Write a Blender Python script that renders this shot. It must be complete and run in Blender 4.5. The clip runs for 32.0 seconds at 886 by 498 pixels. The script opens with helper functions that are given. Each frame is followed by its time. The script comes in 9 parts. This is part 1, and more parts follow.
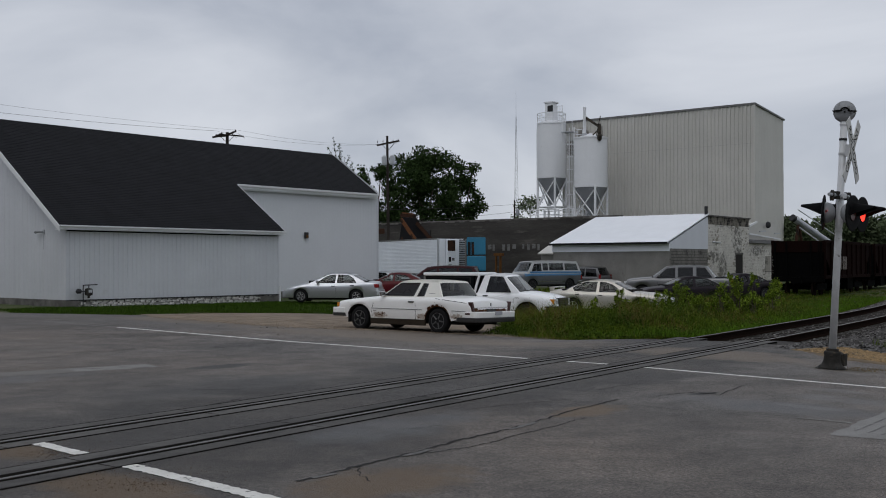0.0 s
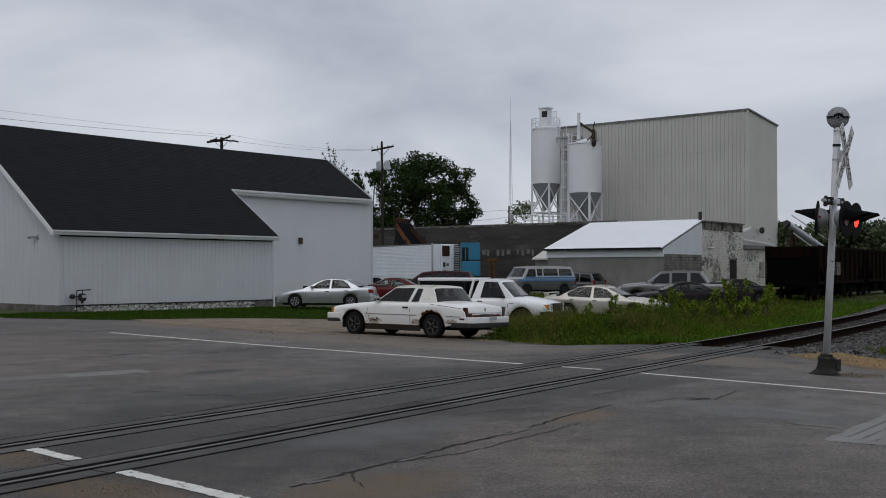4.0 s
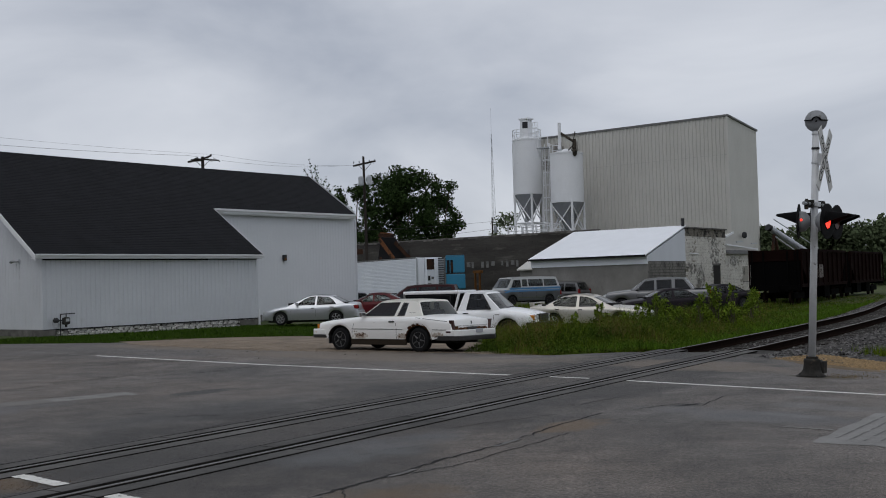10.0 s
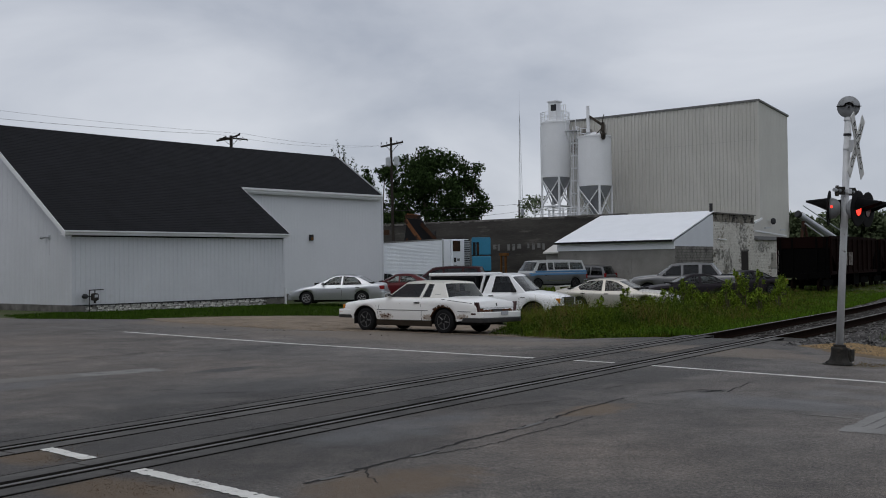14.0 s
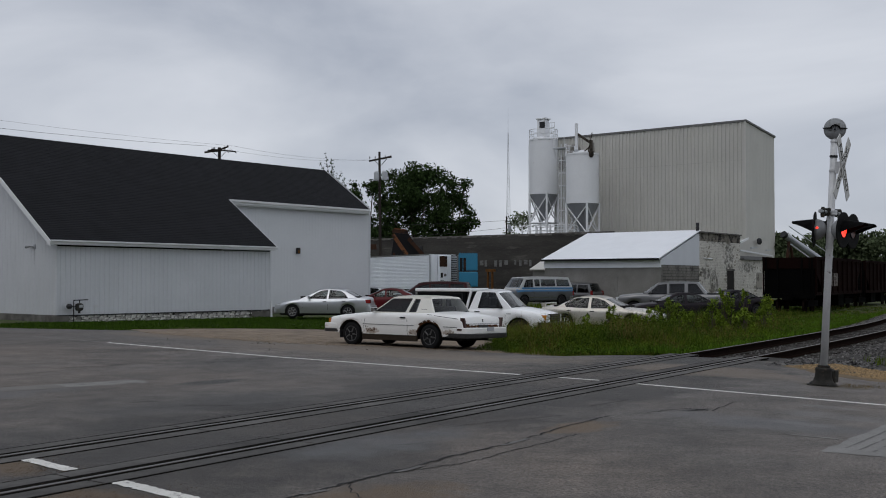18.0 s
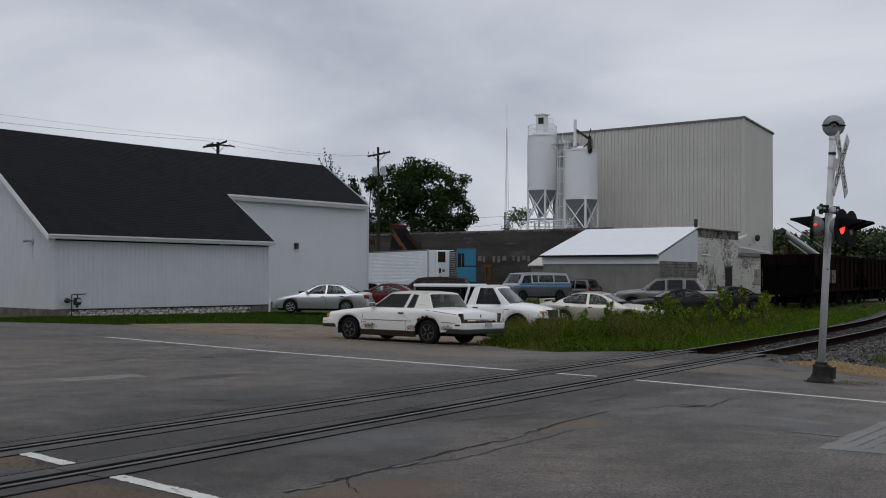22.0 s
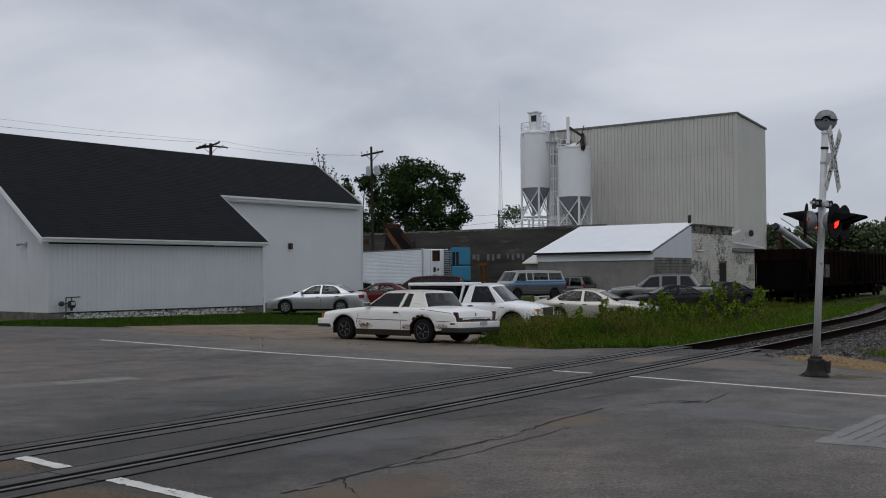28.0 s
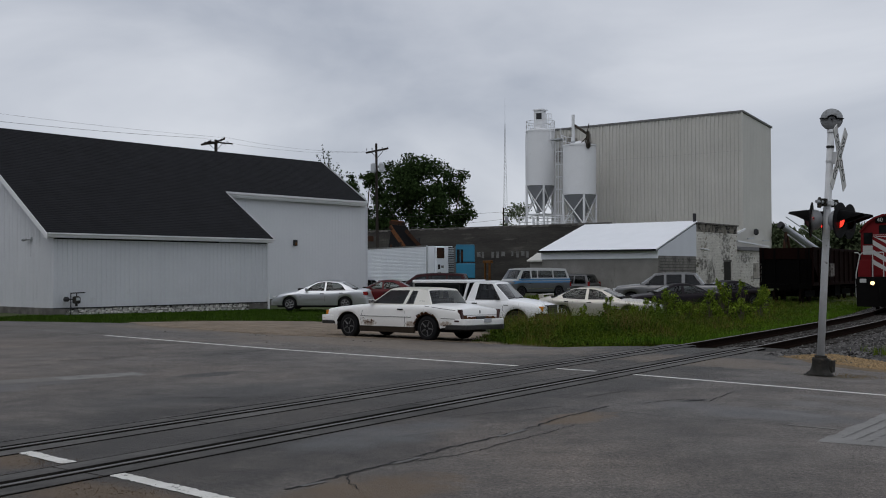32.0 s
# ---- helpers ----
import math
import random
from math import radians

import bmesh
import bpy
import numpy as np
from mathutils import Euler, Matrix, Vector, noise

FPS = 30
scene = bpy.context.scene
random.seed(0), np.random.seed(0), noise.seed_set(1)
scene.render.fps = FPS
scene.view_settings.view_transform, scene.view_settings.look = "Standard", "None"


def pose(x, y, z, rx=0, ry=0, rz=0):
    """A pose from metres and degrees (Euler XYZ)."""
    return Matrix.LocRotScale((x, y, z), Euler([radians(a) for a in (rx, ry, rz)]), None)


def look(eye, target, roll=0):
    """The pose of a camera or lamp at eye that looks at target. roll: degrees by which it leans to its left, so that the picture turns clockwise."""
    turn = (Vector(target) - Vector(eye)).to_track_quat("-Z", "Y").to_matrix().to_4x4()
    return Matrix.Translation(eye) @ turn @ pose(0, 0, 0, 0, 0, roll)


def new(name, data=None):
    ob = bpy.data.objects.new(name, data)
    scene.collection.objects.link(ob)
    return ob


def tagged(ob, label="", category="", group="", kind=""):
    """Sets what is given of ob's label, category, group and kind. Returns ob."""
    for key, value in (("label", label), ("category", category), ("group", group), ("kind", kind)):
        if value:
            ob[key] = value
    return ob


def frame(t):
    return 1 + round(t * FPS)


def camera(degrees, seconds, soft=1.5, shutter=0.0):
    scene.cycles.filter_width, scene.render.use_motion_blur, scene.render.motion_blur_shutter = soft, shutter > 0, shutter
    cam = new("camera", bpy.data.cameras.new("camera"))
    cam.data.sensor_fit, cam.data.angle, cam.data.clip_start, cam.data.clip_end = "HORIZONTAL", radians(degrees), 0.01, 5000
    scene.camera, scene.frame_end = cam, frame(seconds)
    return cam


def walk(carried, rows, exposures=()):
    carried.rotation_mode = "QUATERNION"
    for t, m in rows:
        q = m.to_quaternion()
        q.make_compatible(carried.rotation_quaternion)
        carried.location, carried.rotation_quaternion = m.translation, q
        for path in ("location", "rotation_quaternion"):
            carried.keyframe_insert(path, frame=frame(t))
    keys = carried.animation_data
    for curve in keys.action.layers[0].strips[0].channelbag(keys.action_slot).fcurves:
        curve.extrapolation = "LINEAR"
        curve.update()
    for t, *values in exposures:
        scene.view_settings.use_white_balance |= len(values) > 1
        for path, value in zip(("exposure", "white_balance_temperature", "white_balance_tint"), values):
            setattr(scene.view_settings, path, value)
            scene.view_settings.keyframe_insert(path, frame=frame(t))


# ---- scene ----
# ---- camera: held by hand on one spot, turning a little ----
EYE = (0.0, 0.0, 1.58)
HELD = [
    (0, 90.845, 0.089, 0.545), (0.5, 90.733, -0.301, 0.563), (1, 90.709, -0.244, 0.728), (1.5, 90.643, -0.056, 0.611), (2, 90.715, 0.264, 0.604),
    (2.5, 90.824, 0.008, 0.486), (3, 90.972, -0.211, 0.571), (3.5, 91.143, -0.092, 0.413), (5.5, 91.110, 0.226, 0.049), (6, 91.566, 0.322, 0.288),
    (6.5, 91.310, 0.329, 0.150), (7, 91.367, 0.379, 0.080), (7.5, 91.431, 0.421, 0.151), (8, 91.422, 0.642, 0.081), (8.5, 91.398, 0.772, -0.065),
    (9, 91.533, 0.818, 0.022), (9.5, 91.590, 0.851, -0.174), (10, 91.846, 1.668, -0.581), (10.5, 91.581, 1.452, -0.604), (11, 91.721, 1.050, -0.526),
    (11.5, 91.390, -0.018, 0.302), (12, 90.994, 0.261, 0.760), (12.5, 91.064, 0.103, 0.395), (13, 90.765, 1.039, 0.905), (13.5, 90.882, 0.734, 1.110),
    (14, 90.880, 0.806, 0.832), (14.5, 91.049, 0.543, 0.456), (16.5, 91.483, 0.204, 0.394), (17, 91.711, 0.278, 0.480), (17.5, 91.625, 0.024, -0.020),
    (18, 91.709, -0.032, 0.101), (18.5, 91.816, 0.147, 0.181), (19, 91.934, -0.050, 0.063), (19.5, 91.786, -0.190, 0.054), (20, 91.853, -0.313, 0.048),
    (20.5, 92.069, -0.146, -0.010), (21, 91.874, -0.002, -0.157), (21.5, 91.762, -0.084, -0.125), (22, 91.466, -0.231, 0.004),
    (22.5, 91.403, -0.102, 0.158), (23, 91.581, 0.012, 0.024), (23.5, 91.453, 0.245, 0.037), (24, 91.623, 0.254, 0.282), (24.5, 91.595, 0.451, 0.132),
    (25, 91.384, 0.476, 0.154), (25.5, 91.212, 0.515, 0.161), (27.5, 91.467, 0.354, -0.251), (28, 91.398, 0.429, -0.292), (28.5, 91.270, 0.463, -0.150),
    (29, 91.084, 0.449, -0.123), (29.5, 91.260, 0.496, -0.116), (30, 91.553, 0.446, -0.253), (30.5, 91.605, 0.360, -0.123), (31, 91.563, 0.340, -0.060),
    (31.5, 91.465, 0.208, -0.025), (32, 91.250, 0.159, -0.051),
]
cam = camera(45.93, 32.0, soft=1.0)
walk(cam, [(t, pose(*EYE, rx, ry, rz)) for t, rx, ry, rz in HELD])

# ---- world: a grey overcast sky ----
world = bpy.data.worlds.new("overcast_sky")
scene.world = world
world.use_nodes = True
wn, wl = world.node_tree.nodes, world.node_tree.links
wn.clear()
w_out = wn.new("ShaderNodeOutputWorld")
w_bg = wn.new("ShaderNodeBackground")
w_sky = wn.new("ShaderNodeTexSky")
w_sky.sky_type, w_sky.sun_disc = "NISHITA", False
w_sky.sun_elevation, w_sky.sun_rotation = radians(56), radians(201)
w_co = wn.new("ShaderNodeTexCoord")
w_map = wn.new("ShaderNodeMapping")
w_map.inputs["Scale"].default_value = (1.0, 1.0, 2.3)
w_map.inputs["Location"].default_value = (0.35, 0.1, 0.2)
w_n1 = wn.new("ShaderNodeTexNoise")
w_n1.inputs["Scale"].default_value, w_n1.inputs["Detail"].default_value = 2.6, 6.0
w_n1.inputs["Roughness"].default_value, w_n1.inputs["Distortion"].default_value = 0.5, 0.35
w_ramp = wn.new("ShaderNodeValToRGB")
w_ramp.color_ramp.elements[0].position, w_ramp.color_ramp.elements[1].position = 0.34, 0.68
w_ramp.color_ramp.elements[0].color = (0.405, 0.44, 0.515, 1)
w_ramp.color_ramp.elements[1].color = (0.70, 0.726, 0.785, 1)
w_mix = wn.new("ShaderNodeMix")
w_mix.data_type = "RGBA"
w_mix.inputs["Factor"].default_value = 0.93
w_dim = wn.new("ShaderNodeVectorMath")
w_dim.operation = "SCALE"
w_dim.inputs["Scale"].default_value = 0.10
wl.new(w_co.outputs["Generated"], w_map.inputs["Vector"])
wl.new(w_map.outputs["Vector"], w_n1.inputs["Vector"])
wl.new(w_n1.outputs["Fac"], w_ramp.inputs["Fac"])
wl.new(w_sky.outputs["Color"], w_dim.inputs[0])
wl.new(w_dim.outputs["Vector"], w_mix.inputs["A"])
wl.new(w_ramp.outputs["Color"], w_mix.inputs["B"])
wl.new(w_mix.outputs["Result"], w_bg.inputs["Color"])
wl.new(w_bg.outputs["Background"], w_out.inputs["Surface"])
w_bg.inputs["Strength"].default_value = 1.0

sun = new("sun", bpy.data.lights.new("sun", "SUN"))
sun.data.energy, sun.data.angle, sun.data.color = 0.62, radians(50), (1.0, 0.985, 0.955)
sun.matrix_world = look((-7, -18, 29), (0, 0, 0))
scene.view_settings.exposure = -0.03


# ---- materials ----
def mat(name, color, rough=0.7, metal=0.0, var=0.0, scale=4.0, color2=None, bump=0.0, bscale=40.0, spots=None,
        spot_at=0.62, spot_scale=3.0, soft=0.06, emit=0.0, obj=0.0, coat=0.0, stretch=(1, 1, 1), detail=6.0, spec=None):
    """A surface: base colour broken by two noises, optional stains of a second kind, fine relief."""
    m = bpy.data.materials.new(name)
    m.use_nodes = True
    nt, nk = m.node_tree.nodes, m.node_tree.links
    b = nt["Principled BSDF"]
    b.inputs["Base Color"].default_value = (*color, 1)
    b.inputs["Roughness"].default_value, b.inputs["Metallic"].default_value = rough, metal
    b.inputs["Specular IOR Level"].default_value = spec if spec is not None else 0.5 if rough < 0.6 else 0.18
    if coat:
        b.inputs["Coat Weight"].default_value, b.inputs["Coat Roughness"].default_value = coat, 0.08
    if emit:
        b.inputs["Emission Color"].default_value, b.inputs["Emission Strength"].default_value = (*color, 1), emit
    co = nt.new("ShaderNodeTexCoord")
    mp = nt.new("ShaderNodeMapping")
    mp.inputs["Scale"].default_value = stretch
    nk.new(co.outputs["Object"], mp.inputs["Vector"])
    out = None
    if color2 or var:
        n = nt.new("ShaderNodeTexNoise")
        n.inputs["Scale"].default_value, n.inputs["Detail"].default_value = scale, detail
        nk.new(mp.outputs["Vector"], n.inputs["Vector"])
        r = nt.new("ShaderNodeValToRGB")
        r.color_ramp.elements[0].position, r.color_ramp.elements[1].position = 0.3, 0.7
        c2 = color2 or tuple(c * (1 - var) for c in color)
        r.color_ramp.elements[0].color, r.color_ramp.elements[1].color = (*c2, 1), (*color, 1)
        nk.new(n.outputs["Fac"], r.inputs["Fac"])
        out = r.outputs["Color"]
    if var:
        n = nt.new("ShaderNodeTexNoise")
        n.inputs["Scale"].default_value, n.inputs["Detail"].default_value = scale * 14, 3
        nk.new(mp.outputs["Vector"], n.inputs["Vector"])
        h = nt.new("ShaderNodeHueSaturation")
        mr = nt.new("ShaderNodeMapRange")
        mr.inputs["To Min"].default_value, mr.inputs["To Max"].default_value = 1 - var, 1 + var
        nk.new(n.outputs["Fac"], mr.inputs["Value"])
        nk.new(mr.outputs["Result"], h.inputs["Value"])
        nk.new(out, h.inputs["Color"])
        out = h.outputs["Color"]
    if spots:
        n = nt.new("ShaderNodeTexNoise")
        n.inputs["Scale"].default_value, n.inputs["Detail"].default_value, n.inputs["Roughness"].default_value = spot_scale, 8, 0.65
        nk.new(mp.outputs["Vector"], n.inputs["Vector"])
        mr = nt.new("ShaderNodeMapRange")
        mr.inputs["From Min"].default_value, mr.inputs["From Max"].default_value = spot_at, spot_at + soft
        nk.new(n.outputs["Fac"], mr.inputs["Value"])
        x = nt.new("ShaderNodeMix")
        x.data_type = "RGBA"
        x.inputs["A"].default_value, x.inputs["B"].default_value = (*color, 1), (*spots, 1)
        nk.new(mr.outputs["Result"], x.inputs["Factor"])
        if out:
            nk.new(out, x.inputs["A"])
        out = x.outputs["Result"]
    if obj:
        o = nt.new("ShaderNodeObjectInfo")
        h = nt.new("ShaderNodeHueSaturation")
        mr = nt.new("ShaderNodeMapRange")
        mr.inputs["To Min"].default_value, mr.inputs["To Max"].default_value = 1 - obj, 1 + obj
        nk.new(o.outputs["Random"], mr.inputs["Value"])
        nk.new(mr.outputs["Result"], h.inputs["Value"])
        h.inputs["Color"].default_value = (*color, 1)
        if out:
            nk.new(out, h.inputs["Color"])
        out = h.outputs["Color"]
    if out:
        nk.new(out, b.inputs["Base Color"])
    if bump:
        n = nt.new("ShaderNodeTexNoise")
        n.inputs["Scale"].default_value, n.inputs["Detail"].default_value = bscale, 5
        nk.new(mp.outputs["Vector"], n.inputs["Vector"])
        bp = nt.new("ShaderNodeBump")
        bp.inputs["Strength"].default_value, bp.inputs["Distance"].default_value = bump, 0.02
        nk.new(n.outputs["Fac"], bp.inputs["Height"])
        nk.new(bp.outputs["Normal"], b.inputs["Normal"])
    return m


def leaf_mat(name, color, var=0.35):
    """Foliage: every leaf or clump its own shade of green."""
    m = mat(name, color, 0.85, spec=0.03)
    nt, nk = m.node_tree.nodes, m.node_tree.links
    g = nt.new("ShaderNodeNewGeometry")
    h = nt.new("ShaderNodeHueSaturation")
    mr = nt.new("ShaderNodeMapRange")
    mr.inputs["To Min"].default_value, mr.inputs["To Max"].default_value = 1 - var, 1 + var
    nk.new(g.outputs["Random Per Island"], mr.inputs["Value"])
    nk.new(mr.outputs["Result"], h.inputs["Value"])
    h.inputs["Color"].default_value = (*color, 1)
    nk.new(h.outputs["Color"], nt["Principled BSDF"].inputs["Base Color"])
    return m


def stain(m, color, places, scale=2.0, most=0.8, low=0.42, high=0.62, pull=0.32):
    """Dirt that lies round the given places (x, y, z, radii), with a ragged edge."""
    nt, nk = m.node_tree.nodes, m.node_tree.links
    b = nt["Principled BSDF"]
    co = nt.new("ShaderNodeTexCoord")
    n = nt.new("ShaderNodeTexNoise")
    n.inputs["Scale"].default_value, n.inputs["Detail"].default_value, n.inputs["Roughness"].default_value = scale, 7, 0.65
    nk.new(co.outputs["Object"], n.inputs["Vector"])
    total = None
    for x, y, z, rx, ry, rz, turn in places:
        mp = nt.new("ShaderNodeMapping")
        mp.vector_type = "TEXTURE"
        mp.inputs["Location"].default_value, mp.inputs["Scale"].default_value = (x, y, z), (rx, ry, rz)
        mp.inputs["Rotation"].default_value = (0, 0, radians(turn))
        nk.new(co.outputs["Object"], mp.inputs["Vector"])
        far = nt.new("ShaderNodeVectorMath")
        far.operation = "LENGTH"
        nk.new(mp.outputs["Vector"], far.inputs[0])
        r = nt.new("ShaderNodeMapRange")
        r.inputs["From Min"].default_value, r.inputs["From Max"].default_value = 0.35, 1.0
        r.inputs["To Min"].default_value, r.inputs["To Max"].default_value = pull, -pull
        nk.new(far.outputs["Value"], r.inputs["Value"])
        if total is None:
            total = r.outputs["Result"]
        else:
            q = nt.new("ShaderNodeMath")
            q.operation = "MAXIMUM"
            nk.new(total, q.inputs[0])
            nk.new(r.outputs["Result"], q.inputs[1])
            total = q.outputs["Value"]
    q = nt.new("ShaderNodeMath")
    nk.new(total, q.inputs[0])
    nk.new(n.outputs["Fac"], q.inputs[1])
    r = nt.new("ShaderNodeMapRange")
    r.inputs["From Min"].default_value, r.inputs["From Max"].default_value = low, high
    r.inputs["To Max"].default_value = most
    nk.new(q.outputs["Value"], r.inputs["Value"])
    x = nt.new("ShaderNodeMix")
    x.data_type = "RGBA"
    nk.new(b.inputs["Base Color"].links[0].from_socket, x.inputs["A"])
    x.inputs["B"].default_value = (*color, 1)
    nk.new(r.outputs["Result"], x.inputs["Factor"])
    nk.new(x.outputs["Result"], b.inputs["Base Color"])


M = {}
M["asphalt"] = mat("worn_asphalt", (0.07, 0.07, 0.07), 0.62, bump=0.9, bscale=70, spec=0.35)


def road_surface(m):
    """Asphalt: broad grey and brown areas, blotches, streaks along the traffic, and bright grit."""
    nt, nk = m.node_tree.nodes, m.node_tree.links
    b = nt["Principled BSDF"]
    co = nt.new("ShaderNodeTexCoord")

    def layer(scale, detail, lo, hi, turn=None, stretch=(1, 1, 1), rough=0.55):
        mp = nt.new("ShaderNodeMapping")
        mp.inputs["Scale"].default_value = stretch
        if turn:
            mp.inputs["Rotation"].default_value = (0, 0, radians(turn))
        n = nt.new("ShaderNodeTexNoise")
        n.inputs["Scale"].default_value, n.inputs["Detail"].default_value, n.inputs["Roughness"].default_value = scale, detail, rough
        r = nt.new("ShaderNodeMapRange")
        r.inputs["From Min"].default_value, r.inputs["From Max"].default_value = 0.32, 0.68
        r.inputs["To Min"].default_value, r.inputs["To Max"].default_value = lo, hi
        nk.new(co.outputs["Object"], mp.inputs["Vector"])
        nk.new(mp.outputs["Vector"], n.inputs["Vector"])
        nk.new(n.outputs["Fac"], r.inputs["Value"])
        return r.outputs["Result"]

    mix = nt.new("ShaderNodeMix")
    mix.data_type = "RGBA"
    mix.inputs["A"].default_value, mix.inputs["B"].default_value = (0.0735, 0.069, 0.0645, 1), (0.104, 0.085, 0.069, 1)
    nk.new(layer(0.16, 3, 0.0, 1.0), mix.inputs["Factor"])
    value = None
    for args in ((0.35, 6, 0.70, 1.44), (2.2, 6, 0.74, 1.28), (0.9, 5, 0.90, 1.10, 47, (0.12, 1.6, 1)), (11, 4, 0.84, 1.18), (34, 3, 0.48, 1.58), (90, 2, 0.42, 1.75)):
        v = layer(*args)
        if value is None:
            value = v
        else:
            q = nt.new("ShaderNodeMath")
            q.operation = "MULTIPLY"
            nk.new(value, q.inputs[0])
            nk.new(v, q.inputs[1])
            value = q.outputs["Value"]
    # a strip of darker, coarser asphalt laid along the rails, its edge ragged
    def calc(op, p, q, third=None):
        n = nt.new("ShaderNodeMath")
        n.operation = op
        for i, v in enumerate((p, q, third)):
            if isinstance(v, (int, float)):
                n.inputs[i].default_value = v
            elif v is not None:
                nk.new(v, n.inputs[i])
        return n.outputs["Value"]

    sep = nt.new("ShaderNodeSeparateXYZ")
    nk.new(co.outputs["Object"], sep.inputs["Vector"])
    lat = calc("ADD", calc("MULTIPLY", sep.outputs["X"], -0.819), calc("MULTIPLY", sep.outputs["Y"], 0.574))
    off = calc("ABSOLUTE", calc("SUBTRACT", lat, 7.85), 0)
    off = calc("ADD", off, layer(0.9, 6, -0.7, 0.7))
    strip = nt.new("ShaderNodeMapRange")
    strip.inputs["From Min"].default_value, strip.inputs["From Max"].default_value = 1.6, 2.5
    strip.inputs["To Min"].default_value, strip.inputs["To Max"].default_value = 0.47, 1.0
    nk.new(off, strip.inputs["Value"])
    value = calc("MULTIPLY", value, strip.outputs["Result"])
    h = nt.new("ShaderNodeHueSaturation")
    nk.new(mix.outputs["Result"], h.inputs["Color"])
    nk.new(value, h.inputs["Value"])
    nk.new(h.outputs["Color"], b.inputs["Base Color"])


road_surface(M["asphalt"])
# brown dirt beside the rails and on the near lane, grey worn sheets between them
stain(M["asphalt"], (0.135, 0.088, 0.045), [(-4.15, 9.0, 0, 1.0, 0.55, 1, 35), (-2.35, 7.35, 0, 1.3, 0.6, 1, -40), (1.45, 11.3, 0, 0.9, 0.45, 1, 50), (-0.5, 7.6, 0, 1.2, 0.7, 1, 40), (-3.75, 8.9, 0, 0.8, 0.4, 1, -40)], 3.0, 0.72, 0.42, 0.75)
stain(M["asphalt"], (0.115, 0.118, 0.122), [(-0.6, 10.2, 0, 2.2, 0.9, 1, 55), (3.6, 11.6, 0, 2.6, 0.9, 1, -45), (-6.5, 14.0, 0, 3.0, 1.0, 1, 55), (1.2, 6.4, 0, 3.0, 0.6, 1, 10)], 1.6, 0.6, 0.5, 0.85)
stain(M["asphalt"], (0.055, 0.042, 0.024), [(5.95, 15.95, 0, 1.0, 0.42, 1, -45)], 3.0, 0.75, 0.40, 0.70)
stain(M["asphalt"], (0.17, 0.168, 0.163), [(4.75, 13.1, 0, 0.9, 0.28, 1, -47), (4.55, 12.2, 0, 1.3, 0.5, 1, -47), (3.9, 11.6, 0, 0.8, 0.22, 1, -47)], 2.4, 0.55, 0.5, 0.80, 0.26)
stain(M["asphalt"], (0.030, 0.030, 0.030), [(-3.62, 16.2, 0, 0.85, 0.36, 1, 50), (3.05, 12.8, 0, 0.3, 0.14, 1, 30)], 3.0, 0.8, 0.32, 0.58)
stain(M["asphalt"], (0.165, 0.130, 0.096), [(-1.5, 24.4, 0, 9.0, 2.2, 1, -42), (4.6, 18.4, 0, 3.0, 1.4, 1, -45), (-7.5, 31.0, 0, 6.0, 2.0, 1, -42), (-2.6, 27.6, 0, 6.0, 1.8, 1, -40)], 1.8, 0.72, 0.38, 0.72)
stain(M["asphalt"], (0.048, 0.046, 0.045), [(-3.0, 13.6, 0, 3.6, 1.0, 1, 55), (-0.6, 16.2, 0, 2.6, 0.8, 1, 52), (-5.8, 11.3, 0, 2.6, 0.9, 1, 50)], 1.4, 0.42, 0.46, 0.78)
M["tar"] = mat("tar", (0.030, 0.029, 0.028), 0.9, var=0.2, scale=3)
M["road_paint"] = mat("worn_road_paint", (0.74, 0.73, 0.69), 0.75, var=0.16, scale=6, color2=(0.60, 0.59, 0.55), spots=(0.13, 0.125, 0.12), spot_at=0.60, spot_scale=9, soft=0.06)
M["faint_paint"] = mat("faint_road_paint", (0.22, 0.214, 0.20), 0.7, var=0.15, scale=6, spots=(0.105, 0.102, 0.098), spot_at=0.5, spot_scale=5, soft=0.16)
M["ghost_paint"] = mat("worn_off_road_paint", (0.168, 0.158, 0.145), 0.7, var=0.15, scale=3, spots=(0.095, 0.09, 0.086), spot_at=0.52, spot_scale=2.5, soft=0.25)
M["crack_fill"] = mat("grey_crack_filler", (0.155, 0.15, 0.143), 0.75, var=0.2, scale=8, spots=(0.08, 0.078, 0.075), spot_at=0.52, spot_scale=9, soft=0.15)
M["ground"] = mat("grass_ground", (0.05, 0.075, 0.022), 0.95, var=0.25, scale=0.5, color2=(0.075, 0.075, 0.035), bump=0.8, bscale=25)
M["gravel"] = mat("tan_gravel", (0.265, 0.212, 0.16), 0.95, var=0.3, scale=1.5, color2=(0.16, 0.13, 0.102), bump=0.8, bscale=70)
M["gravel_gold"] = mat("yellow_tan_gravel", (0.235, 0.17, 0.10), 0.95, var=0.3, scale=1.5, color2=(0.13, 0.10, 0.07), bump=0.8, bscale=70)
M["ballast"] = mat("ballast_stone", (0.06, 0.056, 0.053), 0.95, var=0.4, scale=3, color2=(0.028, 0.025, 0.023), bump=1.0, bscale=45)
M["rail_steel"] = mat("rail_steel", (0.17, 0.16, 0.15), 0.5, 0.6, var=0.25, scale=6)
M["rail_rust"] = mat("rusted_rail_side", (0.016, 0.011, 0.009), 0.95, var=0.3, scale=9, spec=0.0)
M["tie"] = mat("creosoted_tie", (0.028, 0.024, 0.020), 0.9, var=0.3, scale=5, obj=0.25)
M["gap_black"] = mat("black_gap", (0.017, 0.016, 0.015), 0.95, var=0.3, scale=5, spec=0.0)
